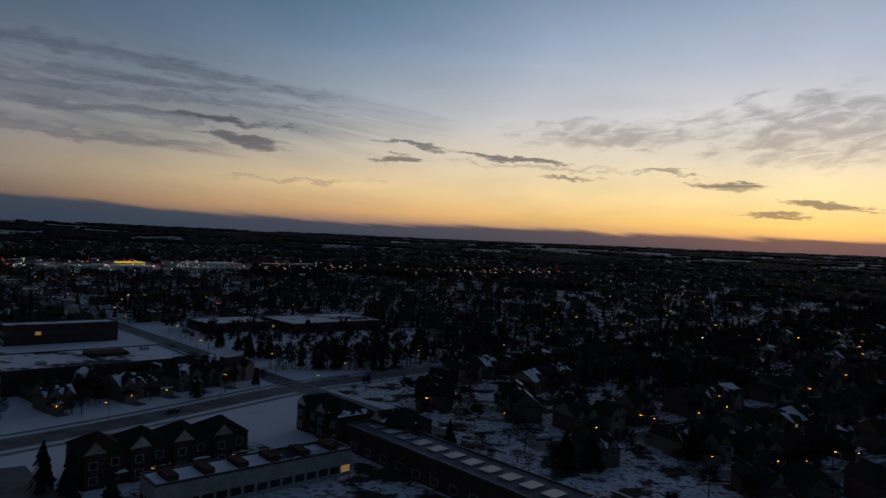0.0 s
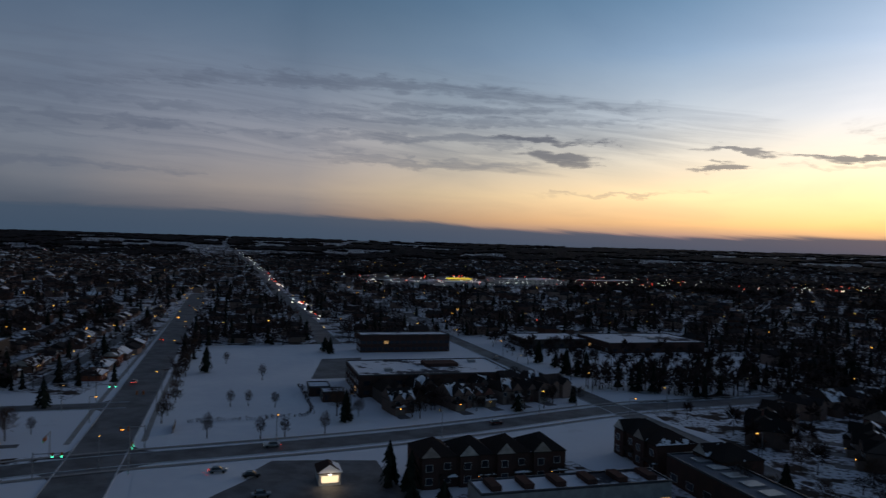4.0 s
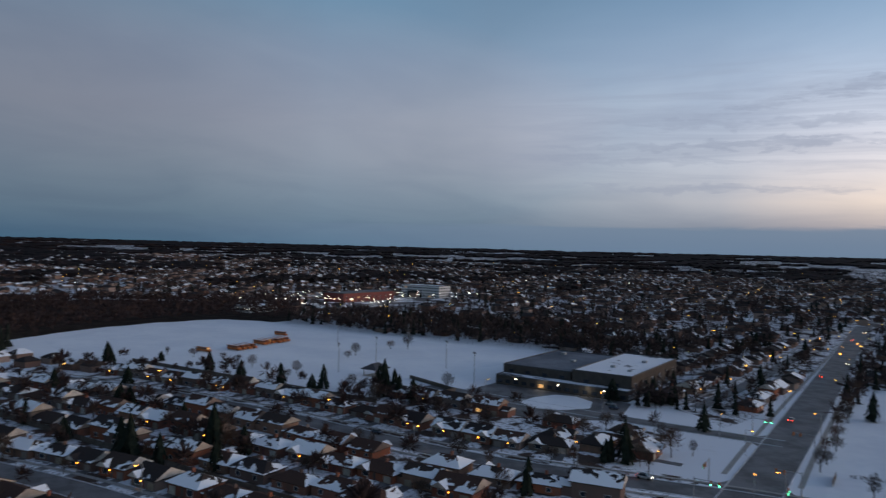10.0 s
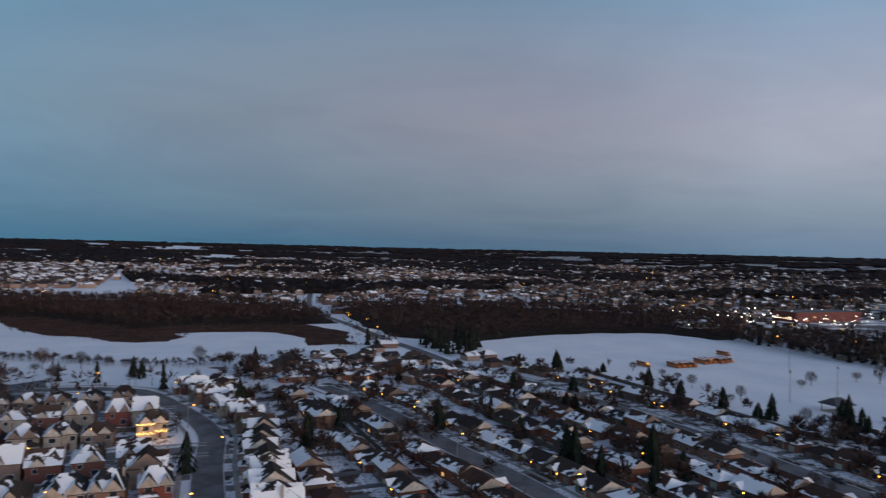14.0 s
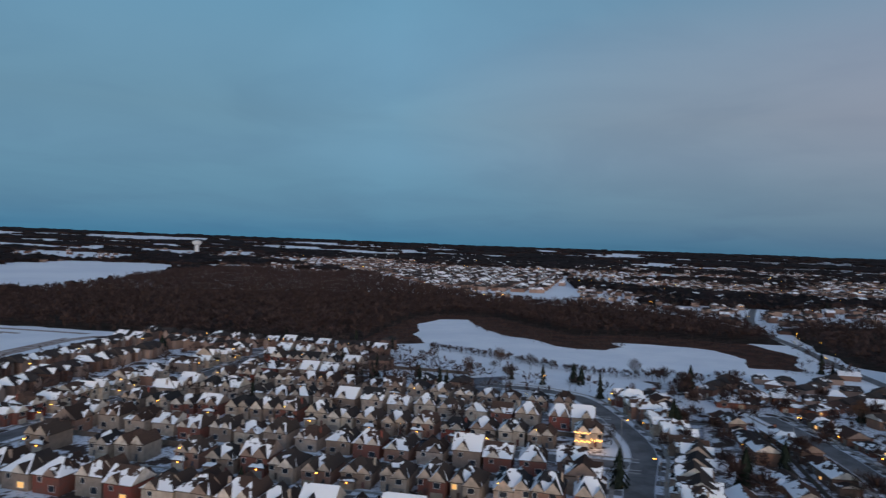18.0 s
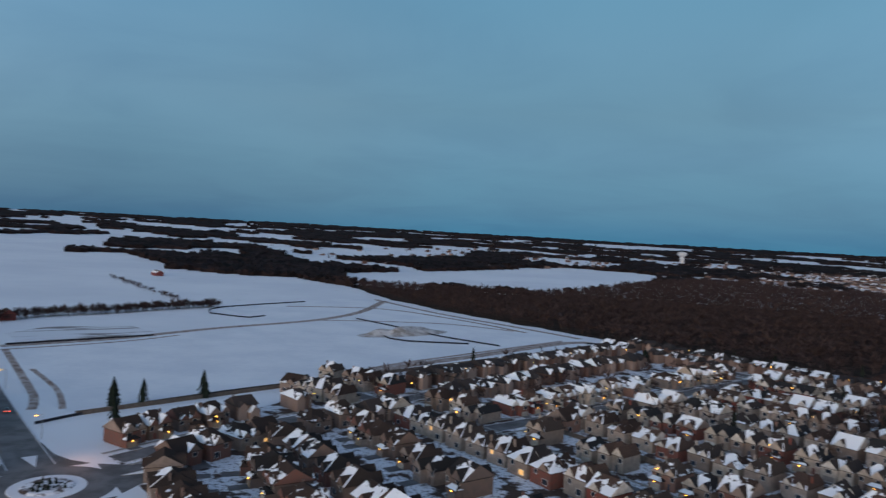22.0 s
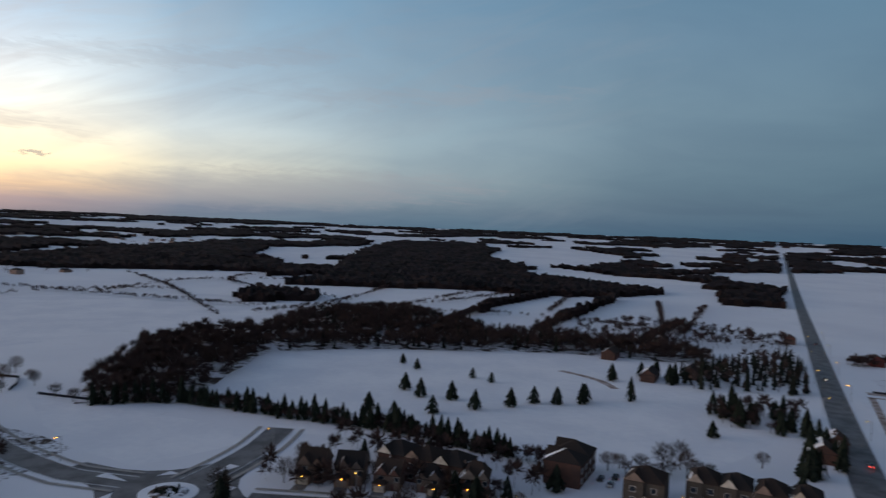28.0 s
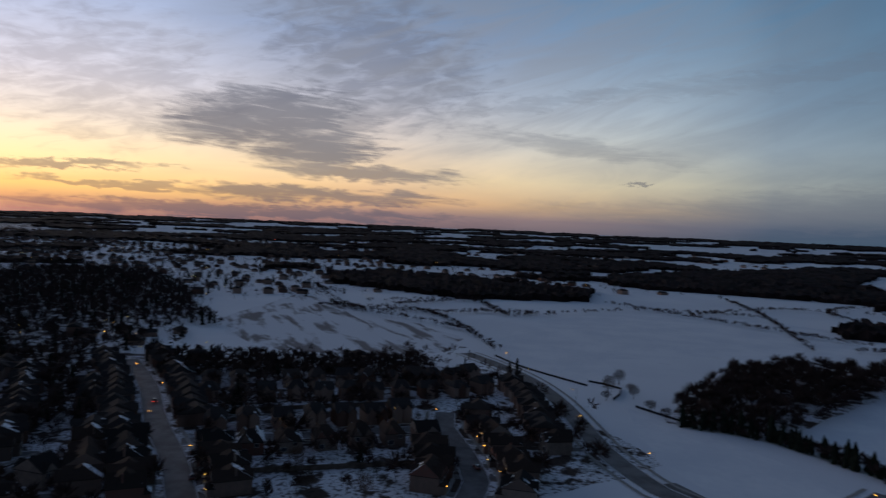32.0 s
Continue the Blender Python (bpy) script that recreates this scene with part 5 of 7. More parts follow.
def bungalow(kind):
    w, d, e = ((13.0, 8.6, 2.9), (11.5, 9.4, 3.0), (12.5, 8.0, 4.4), (14.0, 9.0, 2.8))[kind]
    g = thing("bungalow", ("low brown brick bungalow with snow-covered hipped roof", "red brick bungalow with snow-streaked gable roof",
                           "brick split-level house with gabled snowy roof", "long brick ranch house with wide snowy roof")[kind], "house", "older houses")
    bm = boxed(-w / 2, w / 2, -d / 2, d / 2, -0.3, e)
    if kind == 2:
        box(bm, w / 2 - .1, w / 2 + 4.2, -d / 2 + .6, d / 2 - .6, -0.3, 2.7)
    part("wall", bm, OLDBRICK, g)
    bm = bmesh.new()
    roof_mesh(bm, -w / 2, w / 2, -d / 2, d / 2, e, (2.0, 2.6, 2.4, 2.1)[kind], .6, (4.0, 0.0, 0.0, 3.6)[kind])
    if kind in (1, 3):
        gable_y(bm, -w / 2 + .5, -w / 2 + 4.8, -d / 2 - 1.0, 0, e + .02, 1.5, .35)
    part("roof", bm, OLDROOF, g).data.materials.append(GABLE)
    if kind == 2:
        part("garage_roof", roof_mesh(bmesh.new(), w / 2, w / 2 + 4.2, -d / 2 + .6, d / 2 - .6, 2.7, 1.1, .35, 0), OLDROOF, g).data.materials.append(GABLE)
    part("garage_door", boxed(w / 2 - 3.4, w / 2 - .8, -d / 2 - .08, -d / 2 + .05, 0, 2.1), GARAGE, g)
    part("front_door", boxed(-.5, .5, -d / 2 - .08, -d / 2 + .05, 0.2, 2.2), DOOR, g)
    front_window(g, -w / 4, 0.9, 2.2, 1.3, -d / 2)
    front_window(g, -w / 4, 0.9, 1.4, 1.1, d / 2, -1)
    front_window(g, w / 4, 0.9, 1.2, 1.1, d / 2, -1)
    if kind in (0, 3):
        part("chimney", boxed(1.0, 1.8, -.4, .4, e, e + 3.0), OLDBRICK, g)
    if kind == 1:
        part("porch_lamp", boxed(-.95, -.7, -d / 2 - .25, -d / 2 - .05, 1.9, 2.15), ORANGE, g, "glowing amber porch lamp")
    part("driveway", boxed(w / 2 - 4.0, w / 2 - .4, -d / 2 - 8.5, -d / 2 - .1, -0.2, 0.07), ASPHALT, g, "dark cleared driveway")
    return g


NEW_KINDS = [two_storey(k, BRICK if k % 2 or k == 2 else SIDING) for k in range(5)]
MID_KINDS = [two_storey(k, BROWNBRICK, BROWNROOF, BROWNBRICK) for k in (1, 2, 3)]
for k in MID_KINDS:
    tagged(k, "two-storey dark brown brick house with snow-streaked dark roof")
OLD_KINDS = [bungalow(k) for k in range(4)]
TAKEN = []
used = set()


WANTED = []
# lawns that stay free of houses
GREENS = [[(118, -391), (95, -422), (-30, -406), (-14, -348), (8, -326), (60, -316), (100, -345)], [(-36, -354), (-46, -356), (-66, -332), (-90, -290), (-76, -286), (-56, -306), (-43, -328)], [(45, -328), (42, -391), (-9, -403), (-28, -389), (-12, -348), (8, -334), (37, -313)],
          [(118, -391), (87, -409), (73, -385), (72, -361), (85, -342), (109, -362)], [(68, -367), (52, -379), (46, -334), (63, -320)]]


def put_house(kinds, u, v, yaw):
    """Notes a lot, unless it would overlap another, a road or the spot under the eye."""
    x, y = uv(u, v)
    if math.hypot(x, y) < 168 or rng.random() < 0.05 or any(abs(u - a) < 8.3 and abs(v - b) < 8.3 for a, b in TAKEN) or near_road(u, v, 7.0) or any(inside(u, v, p) for p in GREENS):
        return
    TAKEN.append((u, v))
    WANTED.append((math.hypot(x, y), len(WANTED), kinds, u, v, yaw))


def lots(kinds, pts, pitch, back, sides=(-1, 1), jitter=0.8):
    """Houses along a street at even lots, fronts to the street."""
    line = smooth_line(pts, 1.0)
    run, last = 0.0, line[0]
    for a, b in zip(line, line[1:]):
        run += math.dist(a, b)
        if run < pitch:
            continue
        run = 0.0
        du, dv = (b[0] - a[0]) / math.dist(a, b), (b[1] - a[1]) / math.dist(a, b)
        for s in sides:
            u, v = a[0] - dv * s * back + rng.uniform(-jitter, jitter), a[1] + du * s * back + rng.uniform(-jitter, jitter)
            x, y = uv(-dv * s, du * s)
            put_house(kinds, u, v, math.degrees(math.atan2(y, x)) - 90)


# the house hung with warm lights stands first
TAKEN += [(3, -262), (3, -254), (-3, -255), (9, -255)]
gift = two_storey(1, SIDING)
tagged(gift, "two-storey house hung with glowing warm garlands", "house")
gift.matrix_basis = pose(*uv(3, -262), 0, 0, 0, YAW_V + 90)
for k in range(34):
    x = -4.7 + 9.4 * (k % 17) / 16
    y = -8.42 if x < .6 else -6.2
    z = (5.55 if k < 17 else 2.55) - .18 * (k % 3)
    part("garland_lamp", boxed(x - .13, x + .13, y - .12, y + .12, z, z + .24), GARLAND, gift, "glowing warm garland lamp")

street = {name: pts for name, pts, width in ROADS}
for name in ("street_a", "street_b", "street_c", "street_f"):
    lots(NEW_KINDS, street[name], 10.4, 15.0)
lots(NEW_KINDS, [(122, -402), (170, -404), (300, -408)], 12.2, 14.5)
lots(MID_KINDS, street["boundary_street"], 11.4, 15.5, jitter=1.4)
lots(NEW_KINDS, street["street_e"], 10.8, 15.0)
lots(NEW_KINDS, street["curved_street"], 11.4, 16.0)
lots(MID_KINDS, [(100, -120), (160, -122), (232, -128)], 12.2, 15)
lots(MID_KINDS, [(150, -75), (196, -80), (214, -90)], 12.2, 14)
for k in range(9):
    put_house(NEW_KINDS, 250 + 4 * k, -425 + 0.5 * k, YAW_U)
lots(OLD_KINDS, street["old_street"], 12.6, 14.5)
lots(OLD_KINDS, street["cross_street"][:6] + [(-190, -68)], 12.4, 21.0, (1,), 1.6)
lots(OLD_KINDS, street["cross_street"][:6] + [(-190, -68)], 12.8, 16.0, (-1,))
for u, v in ((-216, -98), (-217, -84), (-219, -70), (-236, -82)):
    put_house(OLD_KINDS, u, v, YAW_V + 90)
lots(OLD_KINDS, [(-240, -192), (-237, -160), (-236, -126)], 13.0, 2.0, (1,), 2.0)
lots(OLD_KINDS, [(-238, -118), (-240, -72)], 14.0, 1.0, (-1,), 2.0)
lots(OLD_KINDS, [(-128, -330), (-138, -200), (-145, -80)], 12.8, 9.5, jitter=1.6)
lots(OLD_KINDS, [(-30, -360), (-42, -300), (-50, -200), (-52, -140)], 12.6, 9.5, jitter=1.4)
lots(OLD_KINDS, [(-75, -345), (-120, -395), (-132, -425)], 12.6, 14.0)
lots(OLD_KINDS, [(-52, -345), (-70, -385), (-78, -405)], 12.6, 12.0)
lots(OLD_KINDS, [(-100, -335), (-128, -345), (-150, -340)], 12.8, 13.0)
lots(OLD_KINDS, [(-110, -362), (-150, -372), (-196, -378)], 12.8, 13.0)
lots(OLD_KINDS, street["quiet_street"], 15.5, 15.0, jitter=2.0)
lots(OLD_KINDS, [(-300, -105), (-400, -95), (-560, -90)], 15.0, 10.0)
lots(MID_KINDS, [(-226, 34), (-232, 75), (-246, 128)], 10.8, 11.0, (1,))
lots(MID_KINDS, [(-240, 45), (-252, 125)], 11.5, 13.0, (1,))
lots(MID_KINDS, street["close_street"], 12.0, 14.5)
lots(MID_KINDS, street["row_street"], 12.0, 15.0)
lots(MID_KINDS, street["loop_street"], 12.0, 14.5)
lots(MID_KINDS, [(150, 205), (152, 233), (170, 290), (178, 330)], 12.0, 19.0, (1,))
lots(MID_KINDS, [(0, 345), (60, 340), (120, 335), (160, 345)], 12.0, 14.0)
lots(MID_KINDS, [(-40, 215), (-46, 300), (-60, 400)], 12.0, 14.0)
lots(MID_KINDS, [(190, 60), (176, 100), (168, 125)], 12.5, 16.0, (-1,))
lots(MID_KINDS, street["south_lane"], 12.4, 14.5)
lots(MID_KINDS, street["south_crescent"], 12.2, 14.5)
lots(OLD_KINDS, [(-250, 262), (-262, 400), (-275, 520)], 15.0, 16.0)
lots(OLD_KINDS, [(-300, 148), (-380, 146), (-560, 138)], 16.0, 18.0, (1,))
lots(MID_KINDS, [(-150, 152), (-190, 190), (-200, 260), (-190, 330)], 13.0, 14.5)
lots(NEW_KINDS, [(-150, 350), (-160, 420), (-190, 500)], 13.0, 14.5)
for i in range(9):
    for j in range(7):
        u, v = -44 - 13.5 * i + rng.uniform(-1, 1), -330 - 17 * j + rng.uniform(-1, 1)
        if inside(u, v, [(-40, -340), (-150, -322), (-158, -420), (-120, -436), (-60, -412)]):
            put_house(OLD_KINDS, u, v, YAW_V + (90 if j % 2 else -90))
# the nearest lots get full houses, the rest join the far streets
LEFT_OVER = []
room = {id(NEW_KINDS): 166, id(MID_KINDS): 108, id(OLD_KINDS): 150}
for r, _, kinds, u, v, yaw in sorted(WANTED, key=lambda w: w[:2]):
    if not room[id(kinds)]:
        LEFT_OVER.append((u, v, yaw, kinds is not OLD_KINDS))
        continue
    room[id(kinds)] -= 1
    kind = kinds[rng.randrange(len(kinds))]
    m = pose(*uv(u, v), 0, 0, 0, yaw + rng.uniform(-3, 3))
    if kind.name in used:
        w = rng.uniform(0.80, 0.93)
        copy_thing(kind, m @ Matrix.Diagonal((w * rng.choice((-1, 1)), rng.uniform(0.82, 1.0), rng.uniform(0.80, 1.06), 1)))
    else:
        used.add(kind.name)
        kind.matrix_basis = m


# ---------------------------------------------------------------- far streets of small houses, joined
def far_town():
    walls, wf, roofs, rf = [], [], [], []

    def small_house(x, y, w, d, h, rise, yaw):
        z, c, s = ground_z(x, y), math.cos(yaw), math.sin(yaw)

        def at(p, q, zz):
            return (x + p * c - q * s, y + p * s + q * c, z + zz)
        n = len(walls)
        walls.extend([at(-w, -d, 0), at(w, -d, 0), at(w, d, 0), at(-w, d, 0), at(-w, -d, h), at(w, -d, h), at(w, d, h), at(-w, d, h)])
        wf.extend([(n, n + 1, n + 5, n + 4), (n + 1, n + 2, n + 6, n + 5), (n + 2, n + 3, n + 7, n + 6), (n + 3, n, n + 4, n + 7)])
        n, hip, o = len(roofs), rng.choice((0.0, w * 0.6)), 0.5
        roofs.extend([at(-w - o, -d - o, h), at(w + o, -d - o, h), at(w + o, d + o, h), at(-w - o, d + o, h), at(-w + hip, 0, h + rise), at(w - hip, 0, h + rise)])
        rf.extend([(n, n + 1, n + 5, n + 4), (n + 1, n + 2, n + 5), (n + 2, n + 3, n + 4, n + 5), (n + 3, n, n + 4)])

    def front_gable(x, y, yaw, x0, x1, y0, y1, h, rise):
        z, c, s = ground_z(x, y), math.cos(yaw), math.sin(yaw)

        def at(p, q, zz):
            return (x + p * c - q * s, y + p * s + q * c, z + zz)
        xm, n = (x0 + x1) / 2, len(walls)
        walls.extend([at(x0, y0, 0), at(x1, y0, 0), at(x1, y0, h), at(xm, y0, h + rise), at(x0, y0, h), at(x0, y1, 0), at(x1, y1, 0), at(x0, y1, h), at(x1, y1, h)])
        wf.extend([(n, n + 1, n + 2, n + 3, n + 4), (n + 5, n, n + 4, n + 7), (n + 1, n + 6, n + 8, n + 2)])
        n = len(roofs)
        roofs.extend([at(x0 - .3, y0 - .4, h - .2), at(xm, y0 - .4, h + rise + .06), at(xm, y1, h + rise + .06), at(x0 - .3, y1, h - .2), at(x1 + .3, y0 - .4, h - .2), at(x1 + .3, y1, h - .2)])
        rf.extend([(n, n + 1, n + 2, n + 3), (n + 1, n + 4, n + 5, n + 2)])

    for u, v, yaw, tall in LEFT_OVER:
        x, y = uv(u, v)
        w, h = rng.uniform(3.9, 4.4), rng.uniform(4.9, 5.9) if tall else 3.0
        turn = radians(yaw + rng.uniform(-4, 4))
        small_house(x, y, w, rng.uniform(4.6, 5.8) if tall else 4.4, h, rng.uniform(2.6, 3.6) if tall else 2.2, turn)
        if tall:
            q = rng.choice((-1, 1))
            front_gable(x, y, turn, min(q * .3, q * w), max(q * .3, q * w), -7.2, 0.0, rng.choice((h, h - .1, 3.0)), rng.uniform(1.7, 2.4))
            front_gable(x, y, turn, min(-q * .4, -q * w * .9), max(-q * .4, -q * w * .9), -6.0, 0.0, h, rng.uniform(1.4, 1.9))
            front_gable(x, y, turn + math.pi, -1.8, 1.8, -6.1, 0.0, h, rng.uniform(1.4, 2.2))
    # the new quarter on the far slope: straight rows of pale houses
    for row in range(14):
        for col in range(70):
            u, v = 90 + row * 30 + (11 if col % 2 else -9), -1080 - (col // 2) * 21.0
            if inside(u, v, NEWTOWN) and rng.random() < 0.86:
                x, y = uv(u, v)
                small_house(x, y, rng.uniform(5.5, 7.0), rng.uniform(5.0, 6.0), rng.uniform(5.2, 6.2), rng.uniform(2.6, 3.4), radians(YAW_U + 90 * rng.randrange(2)))
    for row in range(-60, 62):
        u = row * 33.0
        for col in range(-170, 170):
            v = col * 15.0
            a, b = u + (9 if col % 2 else -9) + rng.uniform(-3, 3) + 40 * noise.noise((v / 300, row * 0.05, 0.0)), v + rng.uniform(-3, 3)
            x, y = uv(a, b)
            r = math.hypot(x, y)
            az = math.degrees(math.atan2(-x, y)) % 360
            if not 330 < r < 2700 or rng.random() > town_share(az, r) * float(np.interp(r, (400, 900, 1400, 2400), (.50, .42, .72, .85))):
                continue
            if any(abs(a - p) < 13 and abs(b - q) < 13 for p, q in TAKEN) or near_road(a, b, 8):
                continue
            if any(inside(a, b, p) for p in CLEAR):
                continue
            small_house(x, y, rng.uniform(4.5, 6.5), rng.uniform(4.0, 5.2), rng.choice((3.0, 3.0, 5.6)), rng.uniform(1.8, 2.8), radians(YAW_V if rng.random() < 0.6 else YAW_U))
    town = tagged(new("far_houses"), "far small houses with snow-patched roofs among trees", "houses", kind="stuff")
    for name, vv, ff, mat in (("walls", walls, wf, FARWALL), ("roofs", roofs, rf, FARROOF)):
        ob = new(name, mesh_of(name, vv, ff, mat))
        ob.parent = town


NEWTOWN = [(486, -1525), (350, -1797), (116, -1802), (80, -1327), (92, -1086), (212, -1100), (292, -1128)]
CLEAR = [
    [(-223, -460), (-270, -495), (-335, -500), (-402, -478), (-410, -415), (-398, -336), (-408, -292), (-416, -200), (-405, -170), (-250, -80), (-225, -232), (-215, -300), (-215, -420)],
    [(-200, -24), (-395, -18), (-398, 120), (-200, 140)], [(-300, -190), (-380, -190), (-380, -95), (-280, -95)],
    [(-270, 135), (-420, 135), (-420, 275), (-270, 262)],
    [(150, 168), (230, 160), (300, 350), (640, 300), (640, 800), (200, 800), (20, 700), (20, 440), (185, 430), (178, 300)],
    [(-145, -425), (-245, -425), (-300, -500), (-150, -510)],
    [(-60, -50), (-235, -60), (-300, -180), (-215, -240), (-215, -460), (-20, -420)],
    [(130, -470), (190, -460), (205, -660), (160, -725), (100, -725), (-145, -640), (-120, -430), (60, -420)],
    NORTHWOOD, WESTWOOD, MEADOWWOOD, HEDGE, SOUTHWOOD, *OPEN, *STANDS,
    [(140, -480), (180, -700), (-140, -640), (-120, -420), (-20, -340), (110, -400)],
    [(300, 500), (300, -480), (900, -500), (900, 800), (200, 800), (0, 700), (0, 430), (200, 420)],
    [(-560, -560), (-720, -560), (-720, -440), (-520, -430)], [(-880, 180), (-1100, 180), (-1100, 620), (-880, 620)],
]
far_town()


def town_trees():
    bare, ever = [], []
    for _ in range(125000):
        r = 300 + 2300 * rng.random() ** 1.45
        a = rng.uniform(0, 2 * math.pi)
        x, y = r * math.cos(a), r * math.sin(a)
        az = math.degrees(math.atan2(-x, y)) % 360
        u, v = to_uv(x, y)
        if rng.random() > town_share(az, r) * (0.45 if 100 < az < 170 else 1.0) or noise.noise((u / 90, v / 90, 2.0)) + rng.uniform(-.5, .5) < -0.32:
            continue
        if any(inside(u, v, p) for p in CLEAR) or near_road(u, v, 3) or any(abs(u - p) < 8 and abs(v - q) < 8 for p, q in TAKEN):
            continue
        (ever if rng.random() < 0.13 else bare).append((x, y))
    trees_stuff("town_trees", bare, TOWNWOODS, "leafless trees among the far houses", 9.5, 9, 3.8, thick=0.055)
    trees_stuff("town_spruces", ever, DARKWOODS, "dark spruces among the far houses", 11.0, ever=True)


town_trees()


# ---------------------------------------------------------------- single trees
def spruce(kind):
    g = thing("spruce", ("tall dark spruce standing in the snow", "dense conical dark evergreen standing in snow", "ragged dark pine above the houses")[kind], "tree", "evergreens")
    h, r, tiers = ((13.0, 3.4, 11), (9.0, 3.7, 10), (11.0, 3.3, 9))[kind]
    part("trunk", cone(bmesh.new(), 0, 0, -0.2, h * 0.9, 0.28, 0.05, 7), BARK, g)
    q = random.Random(kind)
    bm = bmesh.new()
    for k in range(tiers):
        f = k / tiers
        z0, rr = h * (0.06 + 0.86 * f), r * (1 - f) ** 0.7 * min(1.0, 0.72 + 2.2 * f) + 0.2
        n = 13
        top = [bm.verts.new((0.25 * rr * math.cos(6.283 * j / n), 0.25 * rr * math.sin(6.283 * j / n), min(h, z0 + h * 0.20))) for j in range(n)]
        rim = []
        for j in range(n):
            a, s = 6.283 * (j + q.uniform(-.3, .3)) / n, rr * q.uniform(0.68, 1.15)
            rim.append(bm.verts.new((s * math.cos(a), s * math.sin(a), z0 - q.uniform(0, 0.06) * h)))
        for j in range(n):
            i = (j + 1) % n
            bm.faces.new((rim[j], top[i], top[j]))
            if j % 3:
                bm.faces.new((rim[j], rim[i], top[i]))
    part("crown", bm, NEEDLE, g)
    return g


def bare_tree(kind):
    g = thing("bare_tree", ("leafless deciduous tree with a rounded twiggy crown", "slender leafless street tree with upright twigs",
                            "broad leafless brown shrub-like tree")[kind], "tree", "leafless trees")
    h, spread, n = ((9.5, 3.6, 560), (7.5, 1.7, 300), (5.5, 3.2, 460))[kind]
    q = random.Random(40 + kind)
    part("trunk", cone(bmesh.new(), 0, 0, -0.2, h * 0.5, 0.22, 0.10, 7), BARK, g)
    bm = bmesh.new()
    for k in range(9):
        a = k * 2.4
        base = Vector((0, 0, h * q.uniform(0.15, 0.42)))
        tip = Vector((math.cos(a) * spread * q.uniform(.45, .8), math.sin(a) * spread * q.uniform(.45, .8), h * q.uniform(0.6, 0.9)))
        side = Vector((-math.sin(a), math.cos(a), 0)) * 0.07
        up = Vector((0, 0, 0.1))
        ring = [bm.verts.new(base + s) for s in (side, up, -side)]
        end = bm.verts.new(tip)
        for i in range(3):
            bm.faces.new((ring[i], ring[(i + 1) % 3], end))
    k = 0
    while k < n:
        p = Vector((q.uniform(-1, 1), q.uniform(-1, 1), q.uniform(-1, 1)))
        if not 0.25 < p.length < 1.0 + 0.15 * math.sin(5 * math.atan2(p.y, p.x)):
            continue
        k += 1
        out = Vector((p.x, p.y, p.z * 0.6 + 0.7)).normalized()
        p = Vector((p.x * spread * 0.8, p.y * spread * 0.8, h * (0.60 + 0.33 * p.z)))
        d = (out + Vector((q.gauss(0, .35), q.gauss(0, .35), q.gauss(0, .25)))) * 0.13 * h
        s = Vector((q.uniform(-1, 1), q.uniform(-1, 1), q.uniform(-.4, .4))).normalized() * 0.09
        bm.faces.new([bm.verts.new(p + s), bm.verts.new(p - s), bm.verts.new(p + d)])
    part("crown", bm, TWIG, g)
    return g


SPRUCES = [spruce(k) for k in range(3)]
BARES = [bare_tree(k) for k in range(3)]
planted = set()


def plant(kind, u, v, size=1.0):
    x, y = uv(u, v)
    m = pose(x, y, 0, 0, 0, rng.uniform(0, 360))
    ob = kind if kind.name not in planted else copy_thing(kind, m)
    planted.add(kind.name)
    ob.matrix_basis = m @ Matrix.Diagonal((size, size, size * rng.uniform(0.9, 1.1), 1))
    return ob


# spruces on the meadow in rows
for k, (u, v) in enumerate(((264, 152), (254, 134), (276, 127), (293, 114), (307, 102), (320, 95), (324, 85), (338, 75), (309, 158), (300, 145), (303, 130), (368, 191), (357, 176), (355, 141), (350, 128))):
    plant(SPRUCES[1], u, v, 1.0 if k < 11 else 0.7)
for u, v in ((308, 15), (353, 56), (406, 44), (410, 42), (416, 58), (420, 62), (424, 54), (396, 74), (418, 46), (332, 75), (274, -17), (275, -22), (272, -19), (253, -16), (330, -20), (279, -21), (296, -28), (300, -22), (312, -26), (322, -24), (338, -10), (342, 0), (345, 10), (350, 18), (336, 6)):
    plant(SPRUCES[rng.randrange(3)], u, v, rng.uniform(0.75, 1.05))
for u in range(328, 370, 4):
    plant(SPRUCES[2], u, rng.uniform(-18, 16), rng.uniform(0.7, 1.0))
for k, (u, v) in enumerate(smooth_line([(206, 252), (226, 232), (234, 205), (235, 175), (238, 149), (243, 130), (240, 110), (237, 78)], 2.3)):
    plant(SPRUCES[rng.choice((0, 2))], u + rng.uniform(-2.5, 2.5), v + rng.uniform(-1, 1), rng.uniform(0.5, 0.85))
spots = []
for u, v in smooth_line([(208, 250), (227, 231), (235, 205), (236, 175), (239, 149), (244, 130), (241, 110), (238, 78), (236, 62)], 1.6):
    spots += [uv(u + rng.gauss(0, 2.2), v + rng.gauss(0, 1.0)) for _ in range(2)]
trees_stuff("meadow_hedge", spots, DEEPWOODS, "dense dark leafless hedge along the meadow", 5.5, 34, 3.2, thick=0.04)
